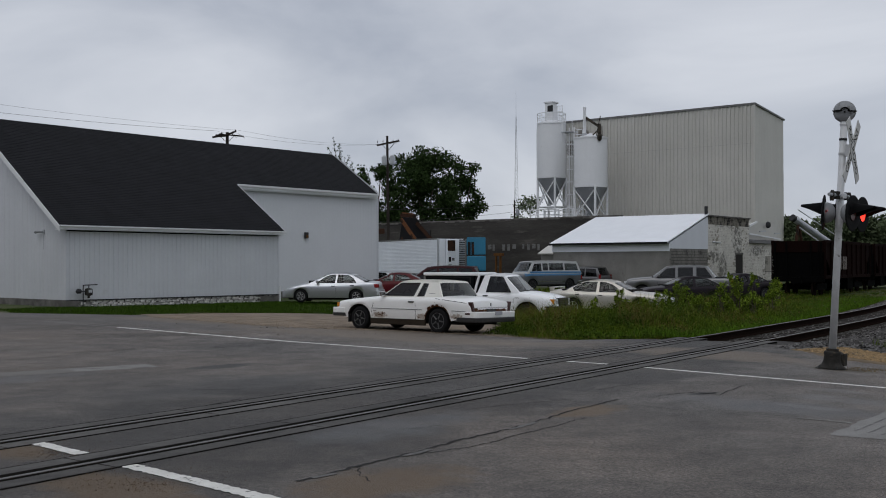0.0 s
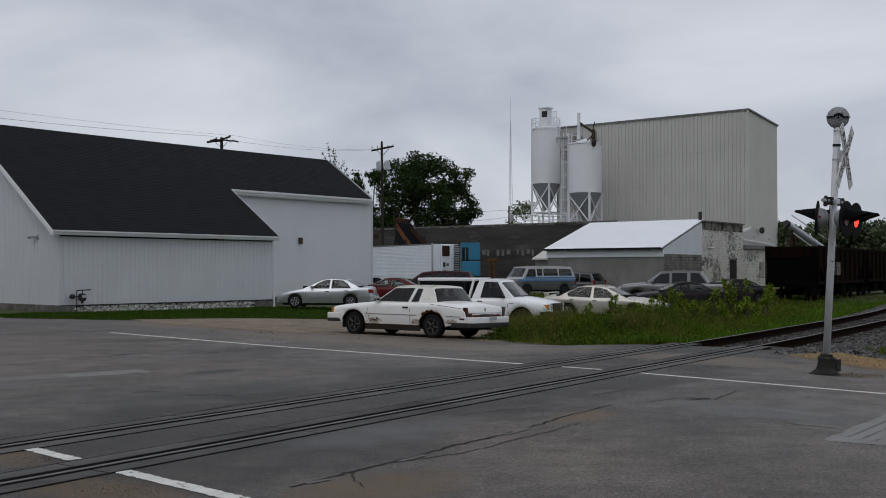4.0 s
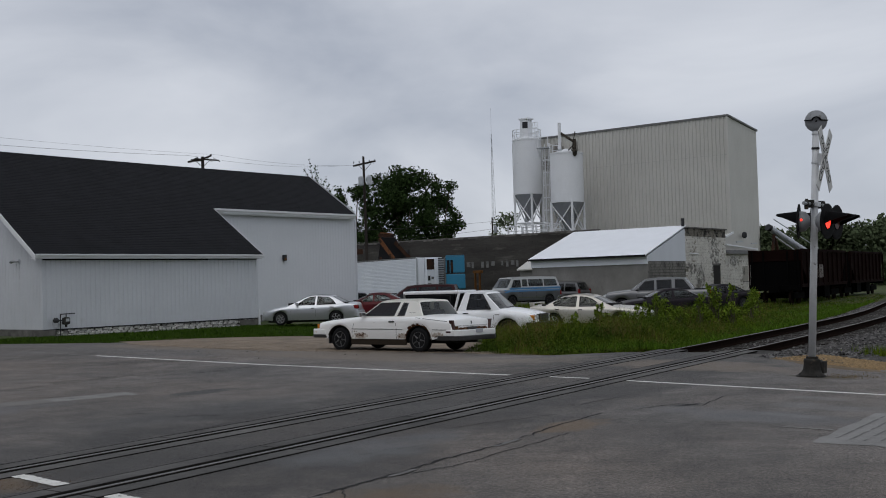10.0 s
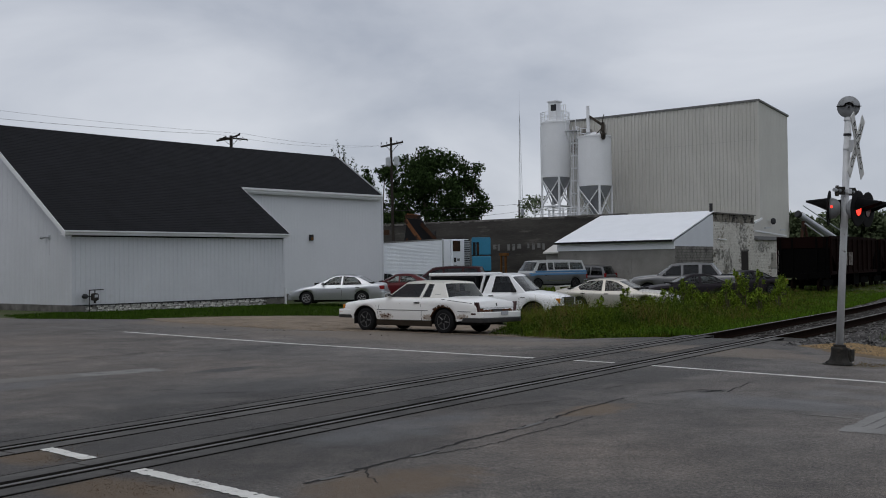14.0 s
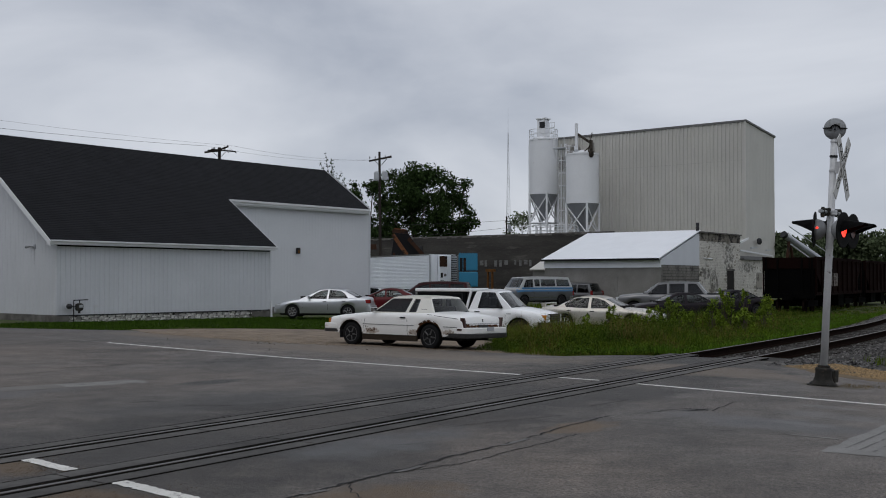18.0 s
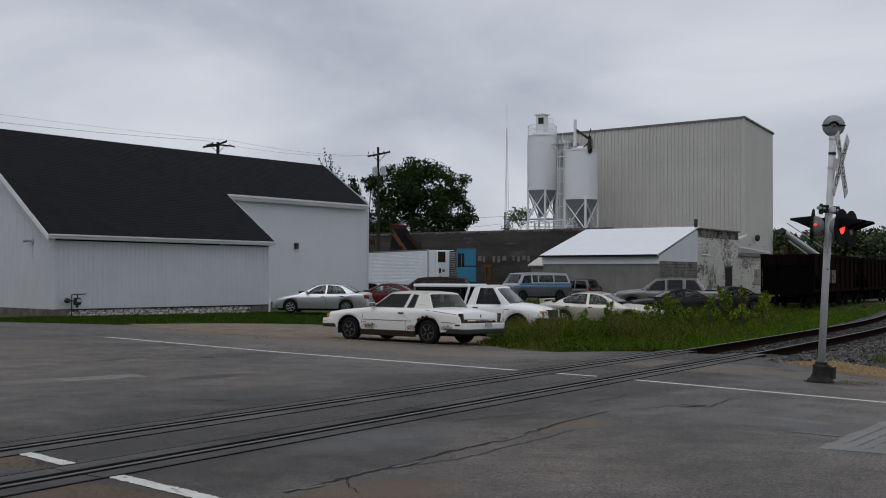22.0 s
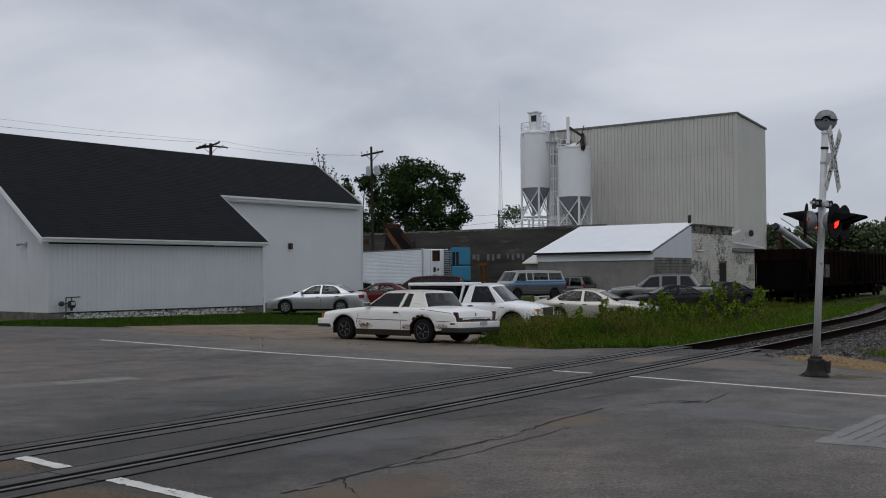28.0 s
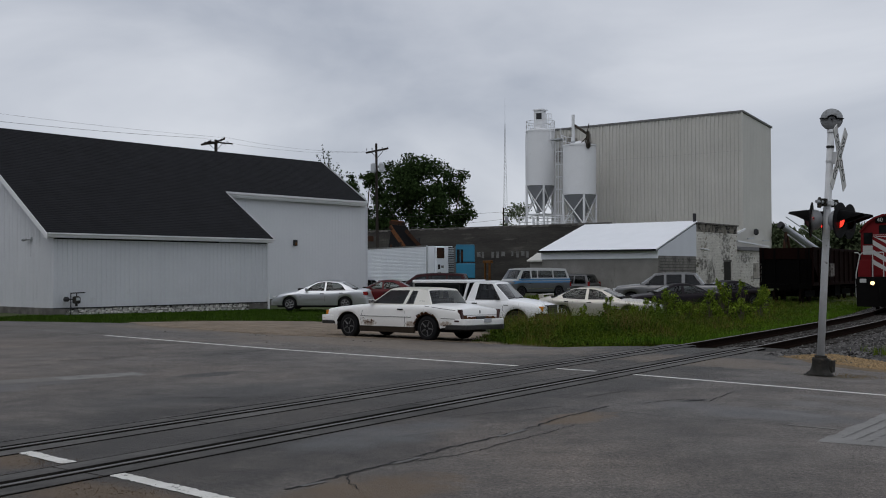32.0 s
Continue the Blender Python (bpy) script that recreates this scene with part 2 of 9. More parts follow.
M["rubber"] = mat("crossing_rubber", (0.135, 0.13, 0.124), 0.85, var=0.35, scale=0.7, color2=(0.055, 0.053, 0.051), spec=0.15, bump=0.4, bscale=50)
M["white_metal"] = mat("white_ribbed_siding", (0.57, 0.585, 0.61), 0.5, var=0.05, scale=0.5, color2=(0.52, 0.535, 0.56), spots=(0.45, 0.45, 0.44), spot_at=0.64, spot_scale=0.9, soft=0.2)
M["white_smooth"] = mat("smooth_white_siding", (0.635, 0.65, 0.675), 0.5, var=0.04, scale=0.5, color2=(0.595, 0.61, 0.635), spots=(0.52, 0.52, 0.51), spot_at=0.66, spot_scale=0.7, soft=0.2)
M["white_board"] = mat("white_painted_board", (0.72, 0.73, 0.74), 0.55, var=0.06, scale=1)
M["shingle"] = mat("dark_shingle", (0.0105, 0.0108, 0.0128), 0.9, var=0.35, scale=1.2, bump=0.5, bscale=30, obj=0.18)
M["stone_white"] = mat("peeling_whitewashed_stone", (0.74, 0.73, 0.70), 0.9, var=0.2, scale=4, color2=(0.48, 0.47, 0.44), spots=(0.06, 0.052, 0.045), spot_at=0.56, spot_scale=3, obj=0.3, bump=0.7, bscale=20)
M["wash_mortar"] = mat("whitewashed_mortar", (0.34, 0.33, 0.31), 0.95, var=0.2, scale=3, spots=(0.045, 0.04, 0.035), spot_at=0.50, spot_scale=4, soft=0.1)
M["concrete"] = mat("stained_concrete", (0.18, 0.17, 0.16), 0.9, var=0.2, scale=2, color2=(0.07, 0.067, 0.06), bump=0.4, bscale=30)
M["plant_panel"] = mat("tan_ribbed_panel", (0.525, 0.513, 0.478), 0.55, var=0.06, scale=0.3, color2=(0.468, 0.457, 0.425))
M["plant_trim"] = mat("grey_trim", (0.16, 0.16, 0.16), 0.6, var=0.1, scale=1)
M["silo_white"] = mat("white_silo_paint", (0.74, 0.75, 0.77), 0.45, var=0.06, scale=0.6, spots=(0.5, 0.48, 0.45), spot_at=0.66, spot_scale=1.2, soft=0.15)
M["silo_grey"] = mat("grey_hopper_paint", (0.28, 0.29, 0.31), 0.5, var=0.1, scale=1)
M["can_grey"] = mat("pale_grey_can_paint", (0.42, 0.44, 0.47), 0.5, var=0.1, scale=2)
M["steel_dark"] = mat("dark_steel", (0.04, 0.04, 0.042), 0.6, 0.3, var=0.2, scale=3)
M["galv"] = mat("galvanised_steel", (0.46, 0.48, 0.5), 0.42, 0.6, var=0.12, scale=3)
M["block_dark"] = mat("weathered_dark_block", (0.074, 0.069, 0.063), 0.95, var=0.25, scale=0.8, color2=(0.030, 0.028, 0.026), spots=(0.135, 0.126, 0.114), spot_at=0.57, spot_scale=1.2, soft=0.14, bump=0.5, bscale=12, stretch=(0.18, 0.18, 1.1))
M["block_grey"] = mat("weathered_grey_block", (0.23, 0.22, 0.20), 0.95, var=0.2, scale=1.0, color2=(0.13, 0.125, 0.115), spots=(0.06, 0.058, 0.055), spot_at=0.56, spot_scale=1.6, soft=0.1, bump=0.5, bscale=12)
M["joint_dark"] = mat("sooty_mortar", (0.07, 0.066, 0.06), 0.95, var=0.2, scale=2)
M["brick_joint"] = mat("painted_over_mortar", (0.36, 0.34, 0.295), 0.95, var=0.25, scale=1.5, spots=(0.07, 0.065, 0.058), spot_at=0.54, spot_scale=1.2, soft=0.1)
M["shed_block"] = mat("grey_painted_block", (0.24, 0.233, 0.22), 0.9, var=0.2, scale=0.8, color2=(0.17, 0.163, 0.152), spots=(0.12, 0.115, 0.105), spot_at=0.62, spot_scale=1.5, soft=0.15, obj=0.05, bump=0.4, bscale=15)
M["tin_roof"] = mat("white_tin_roof", (0.78, 0.80, 0.83), 0.45, var=0.05, scale=1)
M["gable_pale"] = mat("pale_blue_metal_sheet", (0.60, 0.625, 0.66), 0.5, var=0.06, scale=1)
M["dark_in"] = mat("dark_interior", (0.012, 0.012, 0.013), 0.8)
M["glass"] = mat("dark_window_glass", (0.02, 0.024, 0.027), 0.06)
M["bark"] = mat("tree_bark", (0.085, 0.07, 0.055), 0.95, var=0.3, scale=6, bump=0.6, bscale=18)
M["pole_wood"] = mat("weathered_pole_wood", (0.032, 0.026, 0.022), 0.9, var=0.3, scale=4, stretch=(1, 1, 0.1))
M["wire"] = mat("power_cable", (0.05, 0.05, 0.052), 0.7)
M["leaf_dark"] = leaf_mat("dark_leaves", (0.026, 0.045, 0.014), 0.55)
M["leaf_far"] = leaf_mat("far_leaves", (0.082, 0.104, 0.056))
M["leaf_pale"] = leaf_mat("pale_leaves", (0.15, 0.18, 0.115))
M["leaf_bright"] = leaf_mat("shrub_leaves", (0.108, 0.158, 0.017), 0.85)
M["weed"] = leaf_mat("weed_blades", (0.078, 0.112, 0.010), 0.7)
M["weed_dry"] = leaf_mat("dry_weed_blades", (0.15, 0.105, 0.04), 0.5)
M["weed_deep"] = leaf_mat("deep_green_blades", (0.034, 0.064, 0.006), 0.65)
M["weed_soft"] = leaf_mat("broad_weed_leaves", (0.046, 0.074, 0.010), 0.8)
M["fresh"] = leaf_mat("fresh_grass_blades", (0.062, 0.120, 0.010), 0.6)
M["lawn"] = leaf_mat("lawn_blades", (0.036, 0.070, 0.008), 0.7)
M["signal_silver"] = mat("silver_signal_paint", (0.62, 0.63, 0.64), 0.5, 0.08, var=0.14, scale=6, spots=(0.2, 0.19, 0.18), spot_at=0.63, spot_scale=9)
M["housing_grey"] = mat("weathered_grey_housing", (0.30, 0.31, 0.32), 0.6, 0.1, var=0.2, scale=6, spots=(0.14, 0.135, 0.13), spot_at=0.6, spot_scale=9)
M["signal_black"] = mat("black_signal_paint", (0.008, 0.008, 0.009), 0.75, var=0.2, scale=5, spec=0.12)
M["red_lit"] = mat("lit_red_lamp", (1.0, 0.035, 0.02), 0.4, emit=2.2)
M["head_lit"] = mat("lit_headlamp", (1.0, 0.62, 0.28), 0.4, emit=2.4)


# ---- mesh helpers ----
def add(name, bm, material, parent=None, smooth=False):
    me = bpy.data.meshes.new(name)
    bm.to_mesh(me)
    bm.free()
    for m in (material if isinstance(material, (list, tuple)) else [material]):
        me.materials.append(m)
    if smooth:
        for p in me.polygons:
            p.use_smooth = True
    ob = new(name, me)
    if parent:
        ob.parent = parent
    return ob


def part(name, bm, material, parent, label="", smooth=False):
    """One mesh object under a thing or under a part, drawn in the thing's own space."""
    ob = add(name, bm, material, parent, smooth)
    if label:
        ob["label"] = label
    return ob


def thing(name, m, label, category, group="", kind=""):
    e = new(name)
    e.empty_display_size = 0.2
    e.matrix_world = m
    return tagged(e, label, category, group, kind)


def share(name, data, parent, m, label=""):
    ob = new(name, data)
    ob.parent = parent
    ob.matrix_basis = m
    if label:
        ob["label"] = label
    return ob


def box(x0, x1, y0, y1, z0, z1, bevel=0.0, bm=None):
    own = bm is None
    bm = bm or bmesh.new()
    v = [bm.verts.new((x, y, z)) for x in (x0, x1) for y in (y0, y1) for z in (z0, z1)]
    fs = [bm.faces.new([v[i] for i in f]) for f in ((0, 1, 3, 2), (4, 6, 7, 5), (0, 4, 5, 1), (2, 3, 7, 6), (0, 2, 6, 4), (1, 5, 7, 3))]
    if bevel and own:
        bmesh.ops.bevel(bm, geom=bm.edges[:], offset=bevel, segments=2, affect="EDGES", profile=0.6)
    return bm


def rod(p, q, r0, r1=None, seg=10, bm=None, caps=True):
    """A round bar from p to q."""
    bm = bm or bmesh.new()
    p, q = Vector(p), Vector(q)
    r1 = r0 if r1 is None else r1
    d = (q - p).normalized()
    a = d.orthogonal().normalized()
    b = d.cross(a)
    rings = []
    for c, r in ((p, r0), (q, r1)):
        rings.append([bm.verts.new(c + r * (math.cos(k * math.tau / seg) * a + math.sin(k * math.tau / seg) * b)) for k in range(seg)])
    for k in range(seg):
        bm.faces.new((rings[0][k], rings[0][(k + 1) % seg], rings[1][(k + 1) % seg], rings[1][k]))
    if caps:
        bm.faces.new(rings[0][::-1])
        bm.faces.new(rings[1])
    return bm


def bar(p, q, w, h, bm=None):
    """A square bar from p to q, w across and h high."""
    bm = bm or bmesh.new()
    p, q = Vector(p), Vector(q)
    d = (q - p).normalized()
    side = d.cross(Vector((0, 0, 1)))
    side = side.normalized() if side.length > 1e-4 else Vector((1, 0, 0))
    up = side.cross(d)
    v = [bm.verts.new(c + sx * w / 2 * side + sz * h / 2 * up) for c in (p, q) for sx, sz in ((-1, -1), (1, -1), (1, 1), (-1, 1))]
    for f in ((0, 1, 2, 3), (7, 6, 5, 4), (0, 4, 5, 1), (1, 5, 6, 2), (2, 6, 7, 3), (3, 7, 4, 0)):
        bm.faces.new([v[i] for i in f])
    return bm


def lathe(profile, seg=24, bm=None):
    """A turned shape round z from (radius, height) pairs."""
    bm = bm or bmesh.new()
    rings = [[bm.verts.new((r * math.cos(k * math.tau / seg), r * math.sin(k * math.tau / seg), z)) for k in range(seg)] for r, z in profile]
    for a, b in zip(rings, rings[1:]):
        for k in range(seg):
            bm.faces.new((a[k], a[(k + 1) % seg], b[(k + 1) % seg], b[k]))
    bm.faces.new(rings[0][::-1])
    bm.faces.new(rings[-1])
    return bm


def slab(points, z0, z1, bm=None):
    """A flat polygon (x, y) given thickness from z0 to z1."""
    bm = bm or bmesh.new()
    lo = [bm.verts.new((x, y, z0)) for x, y in points]
    hi = [bm.verts.new((x, y, z1)) for x, y in points]
    bm.faces.new(lo[::-1])
    bm.faces.new(hi)
    n = len(points)
    for k in range(n):
        bm.faces.new((lo[k], lo[(k + 1) % n], hi[(k + 1) % n], hi[k]))
    return bm


def side_slab(points, y0, y1, bm=None):
    """A polygon in x and z given thickness from y0 to y1."""
    bm = bm or bmesh.new()
    lo = [bm.verts.new((x, y0, z)) for x, z in points]
    hi = [bm.verts.new((x, y1, z)) for x, z in points]
    bm.faces.new(lo)
    bm.faces.new(hi[::-1])
    n = len(points)
    for k in range(n):
        bm.faces.new((lo[k], hi[k], hi[(k + 1) % n], lo[(k + 1) % n]))
    return bm


def fixed(bm):
    bmesh.ops.recalc_face_normals(bm, faces=bm.faces[:])
    return bm


def ribbed(length, height, pitch, depth, tops=None):
    """A ribbed metal sheet in x and z, its ribs towards -y; tops(x) gives the height along it."""
    bm = bmesh.new()
    xs = []
    n = max(1, int(round(length / pitch)))
    for k in range(n):
        a = length * k / n
        p = length / n
        xs += [(a, 0.0), (a + p * 0.60, 0.0), (a + p * 0.68, -depth), (a + p * 0.92, -depth)]
    xs.append((length, 0.0))
    lo = [bm.verts.new((x, y, 0)) for x, y in xs]
    hi = [bm.verts.new((x, y, tops(x) if tops else height)) for x, y in xs]
    for k in range(len(xs) - 1):
        bm.faces.new((lo[k], lo[k + 1], hi[k + 1], hi[k]))
    return bm


def heading(x, y, z, yaw):
    """A pose whose +y runs along the compass yaw (degrees to the right of the world's +y)."""
    return pose(x, y, z, 0, 0, -yaw)


def lie(x, y):
    """Height of the ground: level road and crossing, then a fall towards the yard."""
    d = (x - 1.3) * 0.67 + (y - 17.5) * 0.742
    k = min(1.0, max(0.0, (x + 9) / 8))
    z = -0.38 * (1 - math.exp(-max(0.0, d - 1) / 7)) * (0.58 + 0.42 * k * k * (3 - 2 * k))
    s, off = 0.574 * x + 0.819 * y, abs(-0.819 * x + 0.574 * y - 7.9)
    k = max(min(1.0, max(0.0, (off - 1.3) / 3.2)), min(1.0, max(0.0, (s - 21.5) / 3)))
    z *= k * k * (3 - 2 * k)
    k = min(1.0, max(0.0, (y - 58) / 16))
    return z * (1 - 0.4 * k * k * (3 - 2 * k)) - 0.11 * math.exp(-((x - 4) ** 2 + (y - 38) ** 2) / 50)


# ---- ground sheet, road, gravel ----
def lattice(name, xs, ys, height, material):
    bm = bmesh.new()
    g = [[bm.verts.new((x, y, height(x, y))) for x in xs] for y in ys]
    for j in range(len(ys) - 1):
        for i in range(len(xs) - 1):
            bm.faces.new((g[j][i], g[j][i + 1], g[j + 1][i + 1], g[j + 1][i]))
    return add(name, bm, material, smooth=True)


def spread(near, far, step, grow):
    v, out = 0.0, []
    s = step
    while v < far:
        out.append(v)
        v += s
        if v > near:
            s *= grow
    out.append(far)
    return out


half = spread(40, 2500, 1.0, 1.25)
gx = [-v for v in half[:0:-1]] + half
gy = [-v for v in half[:0:-1]] + spread(90, 3000, 1.0, 1.25)


def sheet_z(x, y):
    """The ground sheet, dug out under the ballast."""
    s, off = 0.574 * x + 0.819 * y, abs(-0.819 * x + 0.574 * y - 7.9)
    return lie(x, y) - 0.05 - (0.35 if 20.0 < s < 32 and off < 2.6 else 0.0)


ground = lattice("ground", gx, gy, sheet_z, M["ground"])
tagged(ground, "rough grassy ground of the yard, reaching the horizon", "ground", kind="structure")


def ragged_edge(points, jitter, seed, n=9):
    """The same outline with worn, uneven edges."""
    r = random.Random(seed)
    out = []
    for (xa, ya), (xb, yb) in zip(points, points[1:] + points[:1]):
        out += [(xa + (xb - xa) * k / n + r.uniform(-jitter, jitter), ya + (yb - ya) * k / n + r.uniform(-jitter, jitter)) for k in range(n)]
    return out


def draped(name, outline, lift, material, label, category, step=1.0, thick=0.03):
    """A sheet that follows the ground inside a convex-ish outline: strips between its left and right edges."""
    bm = bmesh.new()
    top = [bm.verts.new((x, y, lie(x, y) + lift)) for x, y in outline]
    f = bm.faces.new(top)
    bmesh.ops.triangulate(bm, faces=[f])
    for _ in range(6):
        long = [e for e in bm.edges if e.calc_length() > step * 2]
        if not long:
            break
        bmesh.ops.subdivide_edges(bm, edges=long, cuts=1)
        bmesh.ops.triangulate(bm, faces=[f for f in bm.faces if len(f.verts) > 3])
    for v in bm.verts:
        v.co.z = lie(v.co.x, v.co.y) + lift
    fixed(bm)
    for f in bm.faces:
        if f.normal.z < 0:
            f.normal_flip()
    ob = add(name, bm, material, smooth=True)
    return tagged(ob, label, category, kind="structure")


road = draped("road", [(-60, -30), (45, -30), (45, -9), (7.75, 18.4), (6.4, 20.4), (5.75, 21.3), (4.1, 22.2), (3.2, 23.0), (2.2, 24.9), (0.3, 27.3), (-2.3, 28.6), (-4.6, 29.2), (-7.7, 31.8), (-10.4, 34.8), (-15, 35.3), (-27, 46.5), (-60, 76)],
              0.0, M["asphalt"], "worn grey asphalt road with cracks, running over the railway", "road", 1.0)
gravel = draped("gravel_shoulder", ragged_edge([(2.3, 24.9), (3.0, 27.5), (1.6, 33.0), (-0.5, 37.5), (-4.0, 39.3), (-7.0, 38.0), (-10.6, 35.6), (-9.6, 33.2), (-7.7, 31.0), (-4.6, 28.6), (-2.3, 27.9), (0.2, 26.6)], 0.12, 9, 8),
                0.006, M["gravel"], "tan gravel shoulder beside the road", "gravel", 0.7)


# ---- railway ----
TR, TL = Vector((math.sin(radians(35)), math.cos(radians(35)), 0)), Vector((-math.cos(radians(35)), math.sin(radians(35)), 0))


def track(s, side=0.0):
    """A point of the track's centre line s metres along, shifted to the left by side; a curve lies beyond the road."""
    bend = max(0.0, s - 18)
    b = min(bend, 32.0)
    lat, yaw = 7.9 + b * b / 470 + (bend - b) * 64 / 470, radians(35) - 2 * b / 470
    drop = min(1.0, max(0.0, (s - 24) / 30))
    z = -0.15 * drop * drop * (3 - 2 * drop)
    left = Vector((-math.cos(yaw), math.sin(yaw), 0))
    return TR * s + TL * lat + left * side + Vector((0, 0, z)), math.degrees(yaw)


def sweep(name, section, side, s0, s1, step, material, parent, label="", smooth=False):
    """A section (across, up) swept along the track."""
    bm = bmesh.new()
    n = int(math.ceil((s1 - s0) / step))
    last = None
    for k in range(n + 1):
        s = s0 + (s1 - s0) * k / n
        ring = []
        for a, z in section:
            p, _ = track(s, side + a)
            ring.append(bm.verts.new(p + Vector((0, 0, z))))
        if last:
            for i in range(len(ring)):
                j = (i + 1) % len(ring)
                bm.faces.new((last[i], last[j], ring[j], ring[i]))
        else:
            bm.faces.new(ring[::-1])
        last = ring
    bm.faces.new(last)
    fixed(bm)
    return part(name, bm, material, parent, label, smooth)


railway = thing("railway_track", Matrix(), "single railway track with rusty rails, crossing the road and bending away over ballast", "railway track", kind="structure")
RAIL = [(-0.07, -0.17), (0.07, -0.17), (0.012, -0.13), (0.012, -0.05), (0.036, -0.035), (0.036, -0.006), (0.026, 0.0), (-0.026, 0.0), (-0.036, -0.006), (-0.036, -0.035), (-0.012, -0.05), (-0.012, -0.13)]
HEAD = [(-0.024, 0.0), (0.024, 0.0), (0.020, 0.004), (-0.020, 0.004)]
for side in (-0.753, 0.753):
    sweep("rail", [(a, z + 0.003) for a, z in RAIL], side, -40, 300, 2.5, M["rail_rust"], railway, "rusted steel rail")
    sweep("rail_head", [(a, z + 0.0035) for a, z in HEAD], side, -40, 300, 2.5, M["rail_steel"], railway, "worn shiny running surface")
    inner = -1 if side > 0 else 1
    for a0 in (0.342, -0.345):
        q0, q1 = (a0, a0 + 0.024) if inner > 0 else (-a0 - 0.024, -a0)
        sweep("panel_gap", [(q0, -0.02), (q1, -0.02), (q1, 0.0045), (q0, 0.0045)], side, -24, 21.2, 2.0, M["gap_black"], railway, "dark joint beside the panel")
    # road crossing: rubber panels, and flush dark strips painting the flangeway gaps' shade
    for g0, g1, says in ((0.037, 0.130, "flangeway gap, its shade painted as a dark strip"), (-0.105, -0.037, "gap beside the rail, its shade painted as a dark strip")):
        lo, hi = (g0, g1) if inner > 0 else (-g1, -g0)
        sweep("flangeway", [(lo, -0.02), (hi, -0.02), (hi, 0.0048), (lo, 0.0048)], side, -25, 21.4, 2.0, M["gap_black"], railway, says)
    for a0, a1 in ((0.133, 0.34), (-0.31, -0.108)):
        lo, hi = (a0, a1) if inner > 0 else (-a1, -a0)
        s = -24.0
        while s < 21.0:
            sweep("rubber_panel", [(lo, -0.04), (hi, -0.04), (hi, 0.006), (lo, 0.006)], side, s + 0.012, min(s + 2.42, 21.3), 1.3, M["rubber"], railway)
            s += 2.43
sweep("ballast_bed", [(-2.7, -0.44), (2.7, -0.44), (1.7, -0.195), (-1.7, -0.195)], 0, 18.5, 300, 2.5, M["ballast"], railway, "grey crushed-stone ballast")
sweep("ballast_shoulder", [(0.9, -0.44), (2.0, -0.5), (1.45, -0.135), (1.2, -0.125), (0.95, -0.16)], 0, 21.6, 75, 2.0, M["ballast"], railway, "pale stones banked beside the far rail")
tie_mesh = add("tie", box(-1.28, 1.28, -0.115, 0.115, -0.24, -0.172, 0.012), M["tie"])
TIE = tie_mesh.data
bpy.data.objects.remove(tie_mesh)
s = 21.3
while s < 110:
    p, yw = track(s)
    share("tie", TIE, railway, heading(p.x, p.y, p.z, yw) @ pose(random.uniform(-0.05, 0.05), 0, random.uniform(-0.006, 0.004), 0, 0, random.uniform(-1.5, 1.5)))
    s += 0.54


def pebbles(name, spots, sizes, material, parent=None, seed=1):
    """Many small broken stones as one mesh."""
    r = random.Random(seed)
    vs, fs = [], []
    for (x, y, z), q in zip(spots, sizes):
        n = len(vs)
        a = r.uniform(0, 6.28)
        for k in range(4):
            vs.append((x + q * r.uniform(0.6, 1.1) * math.cos(a + k * 1.571), y + q * r.uniform(0.6, 1.1) * math.sin(a + k * 1.571), z + q * r.uniform(-0.2, 0.3)))
        vs.append((x + q * r.uniform(-0.3, 0.3), y + q * r.uniform(-0.3, 0.3), z + q * r.uniform(0.5, 0.9)))
        vs.append((x, y, z - q * 0.6))
        for k in range(4):
            fs.append((n + k, n + (k + 1) % 4, n + 4))
            fs.append((n + (k + 1) % 4, n + k, n + 5))
    me = bpy.data.meshes.new(name)
    me.from_pydata(vs, [], fs)
    me.materials.append(material)
    ob = new(name, me)
    ob.parent = parent
    return ob


def island_mat(name, color, var, rough=0.9):
    m = leaf_mat(name, color, var)
    m.node_tree.nodes["Principled BSDF"].inputs["Roughness"].default_value = rough
    return m


M["stones"] = island_mat("crushed_stone", (0.115, 0.110, 0.106), 0.85)
M["stones_tan"] = island_mat("tan_pebbles", (0.25, 0.20, 0.145), 0.45)
M["stones_gold"] = island_mat("yellow_tan_pebbles", (0.27, 0.19, 0.105), 0.5)
M["stones_grey"] = island_mat("grey_crushed_stone", (0.105, 0.102, 0.100), 0.8)
M["stone_bed"] = mat("grey_stone_bed", (0.075, 0.071, 0.066), 0.95, var=0.4, scale=4, color2=(0.036, 0.034, 0.031), bump=1.0, bscale=45)
r1 = random.Random(11)
spots, sizes = [], []
for k in range(13000):
    s = 20.5 + 45 * r1.random() ** 1.6
    side = r1.uniform(-2.5, 2.3)
    if s < 22.5 and r1.random() < 0.5:
        continue
    if abs(abs(side) - 0.753) < 0.09:
        continue
    p, _ = track(s, side)
    h = -0.19 if abs(side) < 1.7 else -0.19 - (abs(side) - 1.7) * 0.24
    spots.append((p.x, p.y, p.z + h))
    sizes.append(r1.uniform(0.02, 0.045))
for k in range(2200):
    s, side = 21.6 + 40 * r1.random() ** 1.4, 1.1 + 0.32 * r1.random()
    p, _ = track(s, side)
    spots.append((p.x, p.y, p.z - 0.13))
    sizes.append(r1.uniform(0.02, 0.045))
tagged(pebbles("ballast_stones", spots, sizes, M["stones"], railway), kind="stuff")

